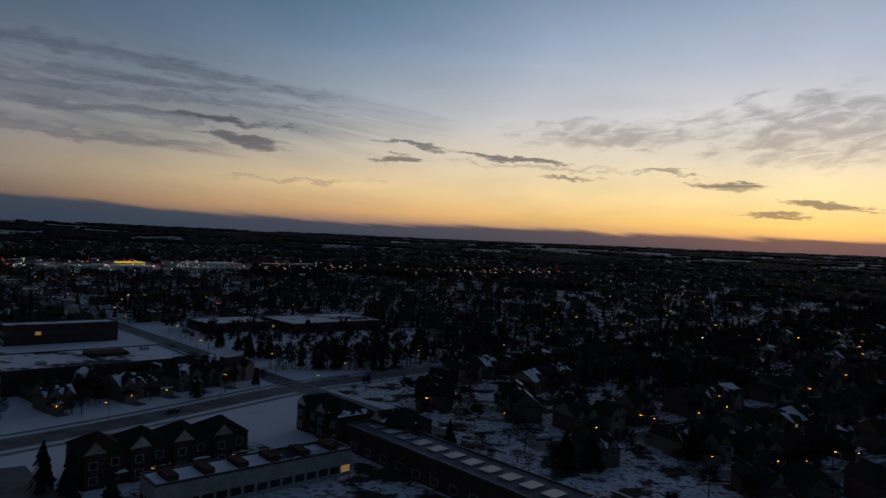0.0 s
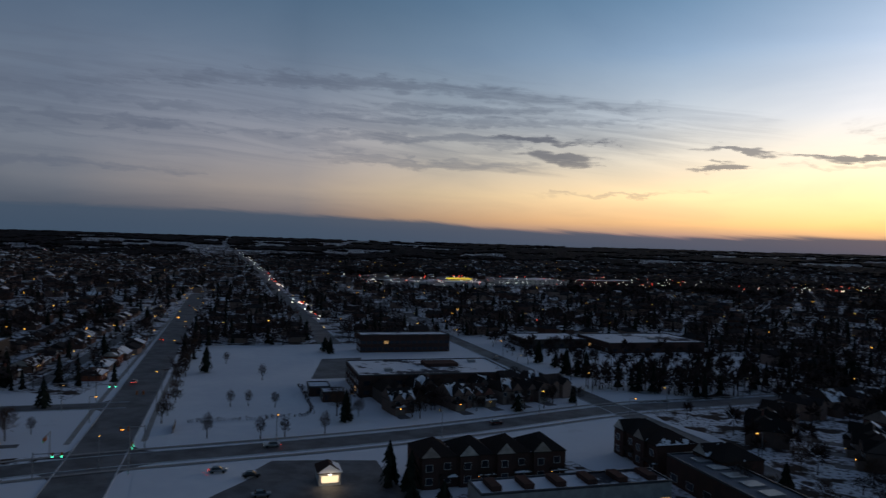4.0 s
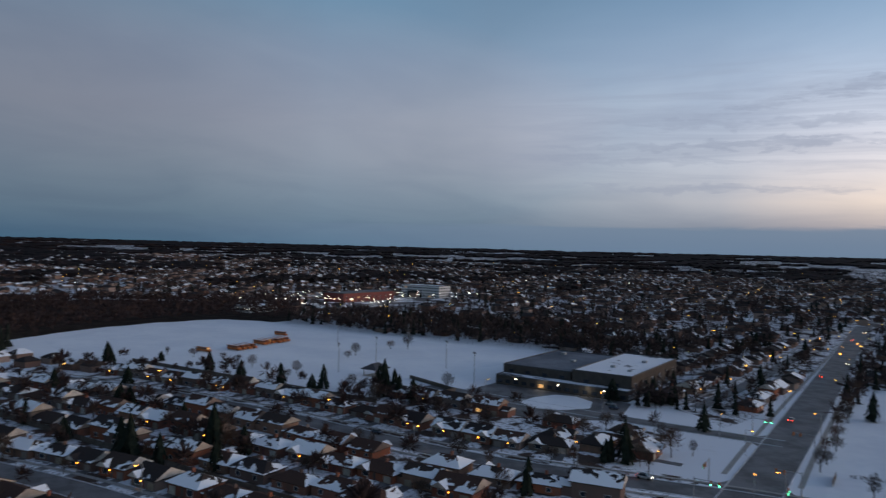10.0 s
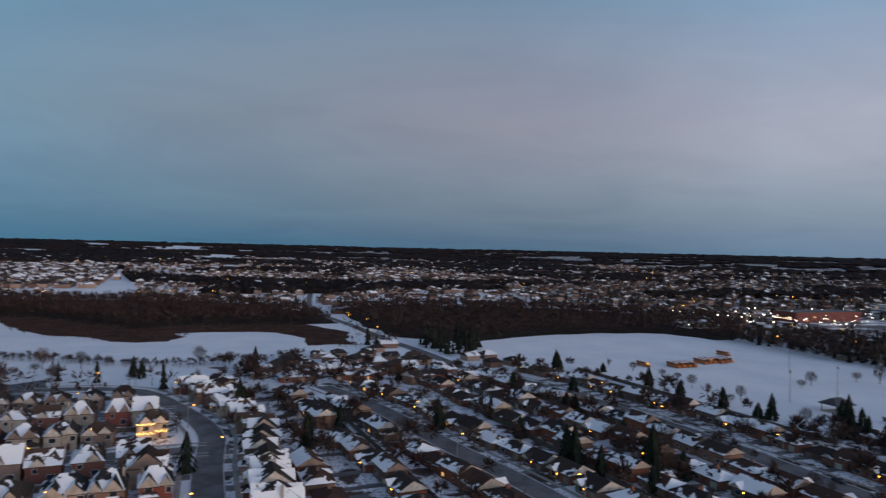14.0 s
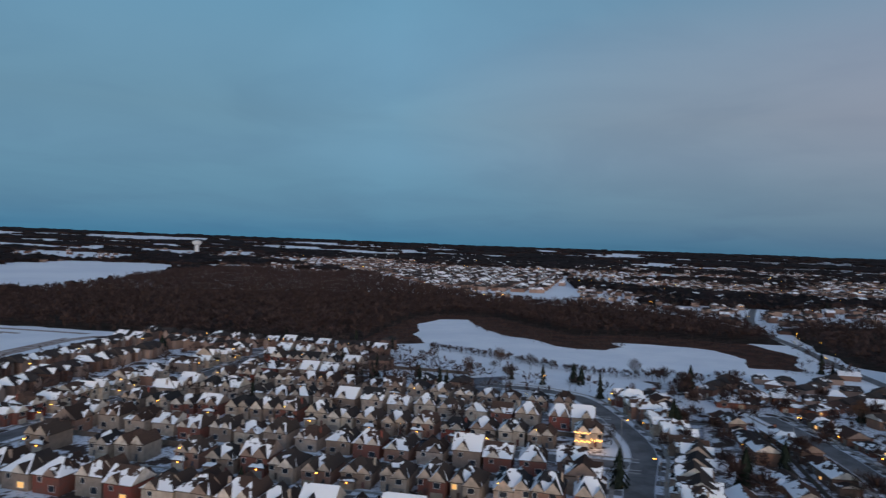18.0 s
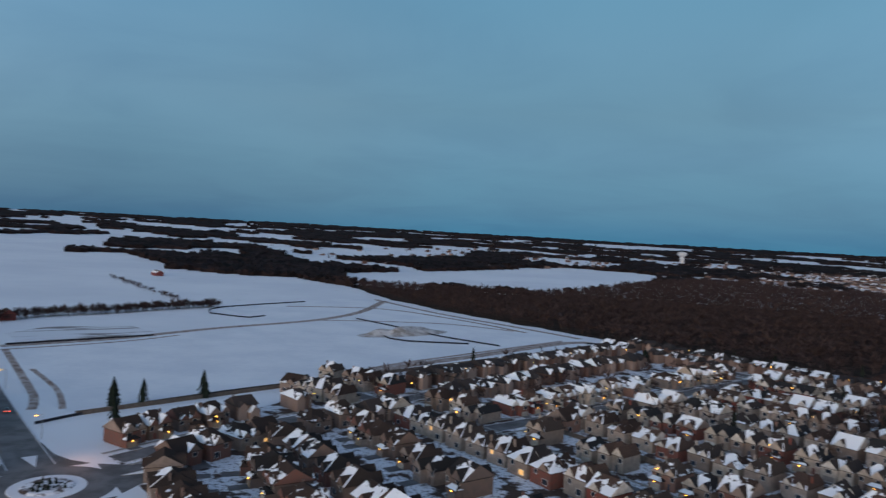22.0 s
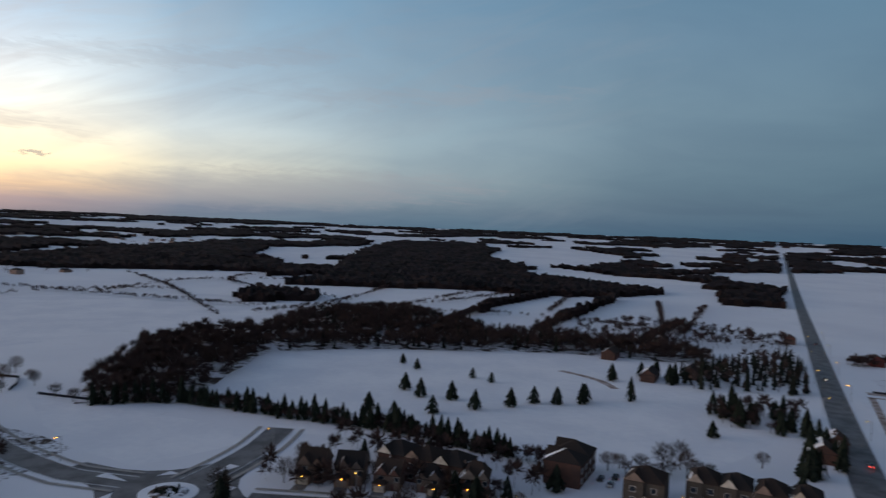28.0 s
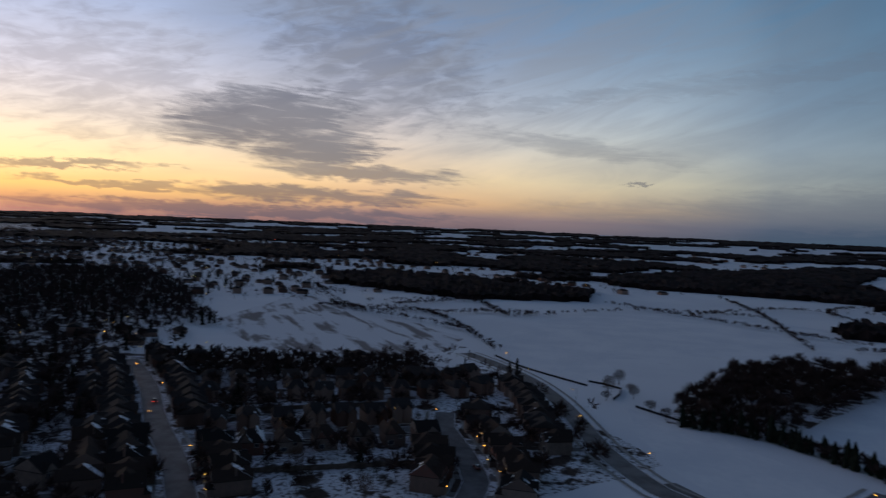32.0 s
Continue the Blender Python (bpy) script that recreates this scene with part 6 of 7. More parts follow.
for u, v in ((-225, -289), (-224, -237), (-226, -240), (-224, -218), (-229, -216), (-202, -336), (-233, -187), (-237, -180), (-231, -168), (-236, -172), (-228, -292), (-222, -262), (-226, -330),
             (-205, -345), (-210, -352), (-320, -13), (-372, 44), (-366, 46), (-172, -86), (-327, 146), (-314, 149), (-291, 149), (-288, 152), (-294, 145), (-292, 183), (-288, 186), (-288, 211), (-284, 214), (-279, 230), (-275, 226),
             (-252, -200), (-256, -206), (-247, -196), (-240, -182), (-236, -186), (-244, -188), (-300, -93), (-296, -88), (-298, -84), (-262, -62), (-150, -205), (-118, -190), (-60, -250), (-30, -290), (-28, -284), (10, -372), (14, -376), (-40, -372), (-44, -376),
             (288, -30), (292, -75), (291, -86), (290, -110), (300, -20), (270, -70), (-150, 38), (-146, 44), (-166, 36), (-160, 40), (-120, -250), (-128, -160), (-150, -290)):
    plant(SPRUCES[rng.randrange(3)], u, v, rng.uniform(0.7, 1.05))
for u, v in ((-254, -2), (-254, 4), (-251, 13), (-212, 7), (-212, 14), (-214, 26), (-300, 10), (-340, -5), (-215, -8)):
    plant(BARES[1], u, v, rng.uniform(0.75, 0.95))
for k in range(16):
    plant(BARES[2 if k % 2 else 1], -235 - 9.5 * k, -22 + rng.uniform(-1.5, 1.5), rng.uniform(0.8, 1.1))
for u, v in ((243, 38), (245, 31), (246, 27), (250, 19), (254, 16), (258, 22), (248, 34), (252, 27), (256, 12), (243, 44), (250, 24), (276, -4), (247, 41), (205, 262), (214, 300), (220, 312), (206, 275), (225, 330), (198, 300), (204, 308)):
    plant(BARES[rng.choice((0, 2))], u, v, rng.uniform(0.8, 1.2))
for u, v in ((60, -400), (58, -408), (40, -406), (-18, -408), (-30, -404), (70, -374), (72, -382), (68, -390), (48, -372), (50, -380), (100, -418), (110, -425)):
    plant(BARES[rng.choice((0, 2))], u, v, rng.uniform(0.8, 1.2))
for u, v in ((-250, -310), (-252, -300), (-244, -280), (-238, -262), (-246, -250), (-236, -246), (-300, -265), (-310, -268), (-345, -270), (-352, -262), (-246, -330), (-240, -345), (-235, -205), (-262, -172), (-222, -62), (-230, -75), (-235, -66), (-228, -57), (-224, -92), (-232, -98), (-228, -106), (-240, -90)):
    plant(BARES[rng.choice((0, 1, 2))], u, v, rng.uniform(0.7, 1.0))


FAR_BARE = []


def yard_trees(poly, count, share):
    """Garden trees between the houses of a quarter."""
    us, vs = [p[0] for p in poly], [p[1] for p in poly]
    done = 0
    for _ in range(count * 6):
        u, v = rng.uniform(min(us), max(us)), rng.uniform(min(vs), max(vs))
        if done >= count or not inside(u, v, poly) or near_road(u, v, 1.5) or math.hypot(*uv(u, v)) < 175:
            continue
        if any(abs(u - a) < 6.5 and abs(v - b) < 6.5 for a, b in TAKEN) or any(inside(u, v, p) for p in GREENS):
            continue
        done += 1
        if math.hypot(*uv(u, v)) > 240 and rng.random() > share:
            FAR_BARE.append(uv(u, v))
            continue
        plant(SPRUCES[rng.randrange(3)] if rng.random() < share else BARES[rng.randrange(3)], u, v, rng.uniform(0.6, 1.1))


yard_trees([(-215, -345), (-60, -345), (-60, -60), (-215, -60)], 130, 0.2)
yard_trees([(-200, -192), (-240, -190), (-252, -92), (-248, -68), (-205, -64)], 34, 0.2)
yard_trees([(-60, -400), (-10, -400), (0, -150), (-60, -140)], 30, 0.3)
yard_trees([(0, -420), (300, -420), (290, -160), (0, -160)], 45, 0.12)
yard_trees([(-560, -110), (-290, -110), (-290, -50), (-560, -50)], 70, 0.4)
yard_trees([(-60, 200), (150, 200), (165, 350), (-60, 400)], 46, 0.3)
yard_trees([(-262, 30), (-224, 30), (-236, 130), (-275, 125)], 34, 0.25)
yard_trees([(-220, 140), (-90, 140), (-90, 420), (-220, 420)], 40, 0.3)
yard_trees([(-150, 50), (-78, 62), (-78, 100), (-145, 100)], 22, 0.2)
yard_trees([(160, 50), (215, 50), (205, 140), (150, 140)], 30, 0.45)
yard_trees([(-150, 112), (-84, 122), (-70, 210), (-150, 210)], 34, 0.15)
trees_stuff("garden_trees", FAR_BARE, TOWNWOODS, "leafless garden trees between the houses", 7.5, 60, 3.2, thick=0.024)
for name, poly, gap, keep in (("southern", [(-60, 205), (150, 205), (165, 350), (-60, 400)], 9.0, 0.4), ("southern", [(-262, 205), (-60, 205), (-10, 560), (-230, 600)], 8.5, 0.42),
                             ("collector", [(148, 66), (212, 52), (228, 70), (224, 140), (168, 142)], 6.5, 0.55), ("avenue", [(-400, 138), (-262, 138), (-250, 262), (-340, 275), (-345, 195), (-400, 150)], 8.0, 0.55), ("old", [(-30, -400), (-215, -345), (-235, -190), (-215, -64), (-60, -64), (-20, -150)], 9.0, 0.34),
                             ("terrace", [(-75, 125), (-215, 150), (-240, 300), (-262, 205), (-60, 205)], 9.0, 0.4)):
    spots = [p for p in scatter(poly, gap, keep, 1.0) if not any(abs(to_uv(*p)[0] - a) < 5.8 and abs(to_uv(*p)[1] - b) < 5.8 for a, b in TAKEN)]
    trees_stuff(name + "_garden_trees", spots, DEEPWOODS, "dark round leafless trees between the houses", 9.0, 64, 3.3, thick=0.034)
spots = [uv(a[0] + rng.gauss(0, .4), a[1] + rng.gauss(0, .4)) for a in smooth_line([(-286, 24), (-262, 25), (-240, 24), (-236, 14), (-235, -14)], 0.9)]
trees_stuff("park_hedge", spots, TOWNWOODS, "low leafless clipped hedge round the park", 1.3, 20, 4.0, thick=0.05)


# ---------------------------------------------------------------- larger buildings
def flat_building(name, label, category, u0, u1, v0, v1, h, wall, roof, bays, units=(), doors=0, lit=0, parapet=0.5):
    """A flat-roofed block with a parapet, rows of framed windows along both long sides, and roof plant."""
    g = thing(name, label, category)
    x, y = uv((u0 + u1) / 2, (v0 + v1) / 2)
    g.matrix_basis = pose(x, y, 0, 0, 0, YAW_U)
    a, b = abs(u1 - u0) / 2, abs(v1 - v0) / 2
    part("wall", boxed(-a, a, -b, b, -0.3, h), wall, g)
    part("roof", boxed(-a + .35, a - .35, -b + .35, b - .35, h, h + 0.12), roof, g)
    bm = bmesh.new()
    for p in ((-a - .05, a + .05, -b - .05, -b + .3), (-a - .05, a + .05, b - .3, b + .05), (-a - .05, -a + .3, -b + .3, b - .3), (a - .3, a + .05, -b + .3, b - .3)):
        box(bm, *p, h + .002, h + parapet)
    part("parapet", bm, DARKMETAL, g)
    floors = max(1, int(h / 3.6))
    for f in range(floors):
        z = 1.0 + 3.5 * f
        for k in range(bays):
            t = (k + 0.5) / bays * 2 - 1
            for s in (-1, 1):
                front_window(g, a * t, z, 2.4, 1.6, s * b, -s)
        ends = max(1, int(bays * b / a))
        for k in range(ends):
            t = (k + 0.5) / ends * 2 - 1
            part("window", boxed(a - .02, a + .06, b * t - 1.2, b * t + 1.2, z, z + 1.6), GLASS, g)
    for k, (p, q, w, d, t) in enumerate(units):
        part("roof_unit", boxed(p - w / 2, p + w / 2, q - d / 2, q + d / 2, h + .12, h + t, bevel=0.06), METAL if w < 6 else DARKBRICK, g)
    for k in range(lit):
        t = (k + 0.5) / lit * 2 - 1
        part("wall_lamp", boxed(a + .02, a + .35, b * t - .3, b * t + .3, 3.2, 3.5), WHITE, g, "bright white wall lamp")
    return g


flat_building("school", "flat-roofed grey school hall with dark membrane roof", "school", -362, -300, -165, -130, 8.0, MASONRY, GREYROOF, 8,
              ((-18, -8, 3, 2, 1.2), (2, 6, 3, 2, 1.2)))
flat_building("school_gym", "tall flat-roofed school hall with snow-covered roof", "school", -366, -298, -128.5, -101, 9.5, MASONRY, FLATROOF, 6,
              ((14, -2, 2, 2, 1.1), (-10, 5, 2.5, 2, 1.1), (20, 8, 1.6, 1.6, .9)))
flat_building("school_annex", "low snowy-roofed school entrance wing with lit lamps", "school", -299.5, -291, -164, -100, 4.2, MASONRY, FLATROOF, 2, lit=3)
flat_building("flat_school", "two-storey dark brick school with snow-covered flat roof", "school", -296, -262, 44, 106, 8.0, DARKBRICK, FLATROOF, 6,
              ((-3, 6, 9, 14, 1.5), (8, -18, 3, 3, 1.2), (-9, 22, 3, 3, 1.2)))
flat_building("school_portable", "small dark portable classroom with snowy roof", "classroom", -276, -266, 26, 34, 3.4, DARKBRICK, FLATROOF, 2)
flat_building("school_portable", "small dark portable classroom with snowy roof", "classroom", -264, -256, 30, 38, 3.4, DARKBRICK, FLATROOF, 2)
flat_building("brick_apartments", "long dark brick apartment block with flat snowy roof", "apartments", -380, -368, 62, 111, 9.0, DARKBRICK, FLATROOF, 4)
flat_building("avenue_building", "low flat-roofed building with snow-covered roof", "building", -400, -372, 158, 196, 5.0, MASONRY, FLATROOF, 5)
flat_building("avenue_hall", "low broad hall with snow-covered flat roof", "building", -392, -352, 200, 262, 5.5, DARKBRICK, FLATROOF, 6, ((5, 5, 4, 4, 1.2),))
flat_building("red_store", "long red-clad store with bright lamps along its front", "store", -680, -590, -560, -530, 10.0, REDCLAD, GREYROOF, 9, lit=10)
flat_building("low_store", "low white store with glowing signs", "store", -470, -436, -530, -505, 5.5, WHITEWALL, FLATROOF, 5, lit=6)
flat_building("grey_hotel", "grey five-storey block beyond the red store", "hotel", -760, -735, -560, -500, 15.0, WHITEWALL, FLATROOF, 6, lit=3)
flat_building("store_hall", "low white store hall with snowy roof", "store", -960, -900, 220, 330, 7.0, WHITEWALL, FLATROOF, 8, lit=4)
flat_building("store_hall", "wide grey store hall with snowy roof", "store", -1040, -980, 370, 470, 8.0, WHITEWALL, FLATROOF, 8, lit=5)
flat_building("store_hall", "dark blue store block with snowy roof", "store", -1000, -960, 500, 590, 9.0, DARKBRICK, FLATROOF, 8, lit=5)
flat_building("garden_flats", "long dark flat-roofed terrace with snow on the roof", "terrace", -156, -84, 106, 118, 6.5, DARKBRICK, GREYROOF, 11, tuple((-30 + 6 * k, 0, 3.6, 4.5, .5) for k in range(11)))
flat_building("white_terrace", "row of pale flat-roofed stacked homes with snowy decks", "terrace", -148, -139, 50, 96, 6.0, CONCRETE, FLATROOF, 3, tuple((0, -19 + 7.6 * k, 6, 2.4, 1.3) for k in range(6)))


def town_house_row(u, v, count, yaw, label, pitch=9.6, wall=None):
    """A row of tall attached homes: each home is a thing of its own."""
    for k in range(count):
        g = thing("town_house", label, "house", "town houses")
        du, dv = (0, pitch * k) if yaw == YAW_V else (pitch * k, 0)
        x, y = uv(u + du, v + dv)
        g.matrix_basis = pose(x, y, 0, 0, 0, yaw + (180 if u > 0 else 0))
        w = pitch / 2 - 0.05
        part("wall", box(boxed(-w, w, -6, 6, -0.3, 7.6), -w + .5, .1, -6.9, -5.9, -0.3, 7.6), wall or MASONRY, g)
        part("porch_roof", roof_mesh(bmesh.new(), .2, w - .1, -7.4, -5.9, 2.9, .7, .15, .8), ROOF, g)
        bm = roof_mesh(bmesh.new(), -w + .45, w - .45, -6, 6, 7.6, 3.2, .45, w - .2)
        gable_y(bm, -w + .4, .2, -6.9, 0, 7.65, 2.6, .15)
        part("roof", bm, DARKROOF, g).data.materials.append(GABLE)
        for s in (-1, 1):
            for z in (1.2, 4.4):
                for x0 in (-w / 2, w / 2):
                    front_window(g, x0, z, 1.5, 1.5, -6.9 if s < 0 and x0 < 0 else s * 6, -s)
        part("front_door", boxed(-.5, .5, -6.08, -5.95, 0.2, 2.4), DOOR, g)
        if k % 2:
            part("porch_lamp", boxed(.8, 1.05, -6.3, -6.1, 2.2, 2.45), ORANGE, g, "glowing amber porch lamp")


town_house_row(-168, 47, 4, YAW_V, "tall dark-roofed attached town house with plain end wall", wall=DARKBRICK)
town_house_row(231, -16, 4, YAW_V, "stone-fronted town house with dark hipped roof", 9.4)
town_house_row(222, 28, 1, YAW_V, "detached pale town house with steep dark roof", 12)
town_house_row(225, 54, 2, YAW_U, "dark brick town house with steep roof", 11, DARKBRICK)
town_house_row(204, 84, 3, YAW_V, "dark-roofed town house beside the collector road", 10, DARKBRICK)
town_house_row(-150, 120, 1, YAW_U, "dark gabled town house at the junction", 11, DARKBRICK)
town_house_row(-176, 112, 2, YAW_U, "dark gabled town house at the junction", 10.5, DARKBRICK)


def barn(u, v, w, d, wall, label):
    g = thing("barn", label, "barn")
    x, y = uv(u, v)
    g.matrix_basis = pose(x, y, ground_z(x, y), 0, 0, YAW_U)
    part("wall", boxed(-w / 2, w / 2, -d / 2, d / 2, -0.5, 4.2), wall, g)
    part("roof", roof_mesh(bmesh.new(), -w / 2, w / 2, -d / 2, d / 2, 4.2, 3.2, .5, 0), OLDROOF, g).data.materials.append(wall)
    part("barn_door", boxed(-1.8, 1.8, -d / 2 - .1, -d / 2 + .05, 0, 3.2), DOOR, g)


barn(565, -72, 14, 9, REDCLAD, "small red barn beside the north road")
barn(434, 36, 14, 8, DARKBRICK, "farmhouse with a snowy gable roof among trees")
barn(412, 56, 16, 8, DARKBRICK, "low dark farmhouse with snowy roof among trees")
barn(300, -24, 12, 9, DARKBRICK, "brick house among tall spruces")
barn(318, -30, 11, 8, DARKBRICK, "brick house among tall spruces by the road")
barn(470, 90, 18, 9, DARKBRICK, "dark farm shed among trees")
barn(560, 70, 14, 9, OLDBRICK, "farmhouse beyond the meadow")
barn(640, -20, 14, 9, OLDBRICK, "brick farmhouse beside the north road")
barn(972, -293, 22, 10, REDCLAD, "long red barn on the far field edge")

# pavilion at the playing field
pav = thing("pavilion", "open timber pavilion with dark hipped roof", "pavilion")
pav.matrix_basis = pose(*uv(-270, -220), 0, 0, 0, YAW_U)
part("roof", roof_mesh(bmesh.new(), -5, 5, -4, 4, 3.6, 2.6, .8, 3.6), DARKMETAL, pav)
for sx in (-4.6, 4.6):
    for sy in (-3.6, 3.6):
        part("post", boxed(sx - .15, sx + .15, sy - .15, sy + .15, -.2, 3.6), WOOD, pav)
part("floor", boxed(-5, 5, -4, 4, -.2, .15), CONCRETE, pav)

# water tower on the far plain
tower = thing("water_tower", "pale water tower on a broad shaft", "water tower")
tx, ty = uv(1299, -2038)
tower.location = (tx, ty, ground_z(tx, ty))
part("shaft", cone(bmesh.new(), 0, 0, -2, 26, 7.5, 6.5, 20), WHITEWALL, tower)
bm = cone(bmesh.new(), 0, 0, 24, 29, 7, 15, 24)
cone(bm, 0, 0, 28.99, 37, 15, 15, 24)
cone(bm, 0, 0, 36.99, 41, 15, 4, 24)
part("tank", bm, WHITEWALL, tower)


# lit kiosk at the crossing and a lit canopy among the far stores
kiosk = thing("kiosk", "small brightly lit kiosk beside the crossing", "kiosk")
kiosk.matrix_basis = pose(*uv(-172, 22), 0, 0, 0, YAW_U)
part("wall", boxed(-3.5, 3.5, -2.6, 2.6, -.2, 3.2), WHITEWALL, kiosk)
part("roof", roof_mesh(bmesh.new(), -3.5, 3.5, -2.6, 2.6, 3.2, 1.5, .4, 1.5), OLDROOF, kiosk)
part("shop_window", boxed(3.5, 3.58, -2.0, 2.0, .8, 2.4), lamp_material("shop_light", (1.0, .72, .38), 5), kiosk, "glowing warm shop window")
part("wall_lamp", boxed(3.55, 3.9, -.3, .3, 2.6, 2.95), WHITE, kiosk, "bright white wall lamp")
canopy = thing("lit_canopy", "long canopy with a glowing yellow fascia", "canopy")
cx, cy = uv(-958, 300)
canopy.matrix_basis = pose(cx, cy, ground_z(cx, cy), 0, 0, YAW_V)
part("fascia", boxed(-17, 17, -6, 6, 9.0, 10.4), YELLOW, canopy, "glowing yellow fascia")
for x in (-16, 0, 16):
    part("post", boxed(x - .3, x + .3, -.3, .3, -1, 9.0), METAL, canopy)


def glow(name, u, v, z, power, colour):
    lamp = bpy.data.lights.new(name, "POINT")
    lamp.energy, lamp.color, lamp.shadow_soft_size = power, colour, 0.4
    new(name, lamp).location = (*uv(u, v), z)


# the house hung with warm lights, and the brightest pools on the road
glow("garland_light", 0, -250.8, 3.6, 230, (1.0, .55, .16))
glow("garland_light", 6, -250.8, 3.6, 230, (1.0, .55, .16))
glow("kiosk_light", -166, 22, 3.0, 500, (1.0, .75, .45))
glow("road_light", 196, -26, 8.0, 900, (1.0, .45, .22))
glow("road_light", 228, -50, 8.0, 900, (1.0, .45, .22))
glow("school_light", -289, -140, 3.4, 200, (1.0, .92, .7))
glow("school_light", -289, -118, 3.4, 200, (1.0, .92, .7))


# ---------------------------------------------------------------- street furniture
def street_lamp():
    g = thing("street_lamp", "grey metal street lamp with a glowing amber head", "street lamp", "street lamps")
    part("pole", box(cone(bmesh.new(), 0, 0, -.2, 8.2, .14, .09, 8), 0, 1.8, -.06, .06, 8.1, 8.22), METAL, g)
    head = part("lamp_head", boxed(1.5, 2.3, -.17, .17, 8.14, 8.32, bevel=.03), METAL, g)
    part("bulb", boxed(1.55, 2.25, -.15, .15, 8.0, 8.135), ORANGE, head, "glowing amber lens")
    return g


def signal():
    g = thing("traffic_signal", "traffic signal on a long mast arm showing green", "traffic light", "traffic signals")
    part("pole", cone(bmesh.new(), 0, 0, -.2, 6.5, .15, .11, 8), METAL, g)
    part("mast_arm", boxed(0, 6.5, -.08, .08, 6.0, 6.16), METAL, g)
    for k, x in enumerate((4.2, 6.2)):
        h = part("signal_head", boxed(x - .25, x + .25, -.2, .2, 5.0, 6.25, bevel=.03), BUSPAINT, g)
        part("lens", boxed(x - .2, x + .2, -.27, -.2, 5.1, 5.5), GREEN, h, "glowing green lens")
    return g


lamp0, placed = street_lamp(), []


def lamp_at(u, v, yaw):
    m = pose(*uv(u, v), 0, 0, 0, yaw)
    if placed:
        copy_thing(lamp0, m)
    else:
        lamp0.matrix_basis = m
    placed.append((u, v))


for name, pts, width in ROADS:
    if name in ("pond_road", "far_main_road", "south_street"):
        continue
    gap = 46 if width < 12 else 40
    line, run, side = smooth_line(pts, 2.0), 10.0, 1
    for a, b in zip(line, line[1:]):
        run += math.dist(a, b)
        r = math.hypot(*uv(*a))
        if run > gap and 170 < r < 900 and not (name == "north_road" and r > 700):
            run, side = 0.0, -side
            du, dv = (b[0] - a[0]) / math.dist(a, b), (b[1] - a[1]) / math.dist(a, b)
            off = side * (width / 2 + 1.6)
            x, y = uv(dv * side, -du * side)
            lamp_at(a[0] - dv * off, a[1] + du * off, math.degrees(math.atan2(y, x)))
sig = signal()
for k, (u, v, yaw) in enumerate(((-186, -46, YAW_V), (-208, -24, YAW_V + 180), (-206, -47, YAW_U), (-186, -25, YAW_U + 180), (-255, -26, YAW_V + 180), (-268, -47, YAW_V))):
    m = pose(*uv(u, v), 0, 0, 0, yaw)
    if k:
        copy_thing(sig, m)
    else:
        sig.matrix_basis = m


def flood_mast(u, v):
    g = thing("flood_mast", "tall unlit sports floodlight mast on the playing field", "floodlight", "floodlight masts")
    g.location = (*uv(u, v), 0)
    part("mast", cone(bmesh.new(), 0, 0, -.2, 14, .2, .12, 8), METAL, g)
    part("crossarm", boxed(-1.5, 1.5, -.1, .1, 13.6, 13.8), METAL, g)
    for x in (-1.2, -.4, .4, 1.2):
        part("floodlight", boxed(x - .3, x + .3, -.3, .2, 13.8, 14.5, bevel=.04), DARKMETAL, g)


for u, v in ((-265, -240), (-297, -242), (-286, -173), (-362, -269), (-330, -300), (-310, -205)):
    flood_mast(u, v)


# ---------------------------------------------------------------- vehicles
def car(lights):
    g = thing("car", "car on the cleared asphalt with its lamps on" if lights else "parked car on the cleared asphalt", "car", "cars")
    bm = boxed(-2.2, 2.2, -.88, .88, .35, .95, bevel=.12)
    part("body", bm, CARPAINT, g)
    bm = bmesh.new()
    v = [bm.verts.new(p) for p in ((-1.6, -.8, .94), (1.1, -.8, .94), (1.1, .8, .94), (-1.6, .8, .94), (-1.1, -.66, 1.5), (.4, -.66, 1.5), (.4, .66, 1.5), (-1.1, .66, 1.5))]
    for f in ((0, 1, 5, 4), (1, 2, 6, 5), (2, 3, 7, 6), (3, 0, 4, 7), (4, 5, 6, 7)):
        bm.faces.new([v[k] for k in f])
    part("cabin", bm, GLASS, g)
    for x in (-1.35, 1.4):
        for y in (-.85, .85):
            bm = bmesh.new()
            bmesh.ops.create_cone(bm, cap_ends=True, segments=14, radius1=.33, radius2=.33, depth=.22, matrix=pose(x, y, .33, 90))
            part("wheel", bm, RUBBER, g)
    if lights:
        for y in (-.62, .62):
            part("headlight", boxed(2.16, 2.24, y - .16, y + .16, .62, .8), WHITE, g, "lit white headlight")
            part("tail_light", boxed(-2.25, -2.17, y - .16, y + .16, .66, .84), RED, g, "lit red tail light")
    return g


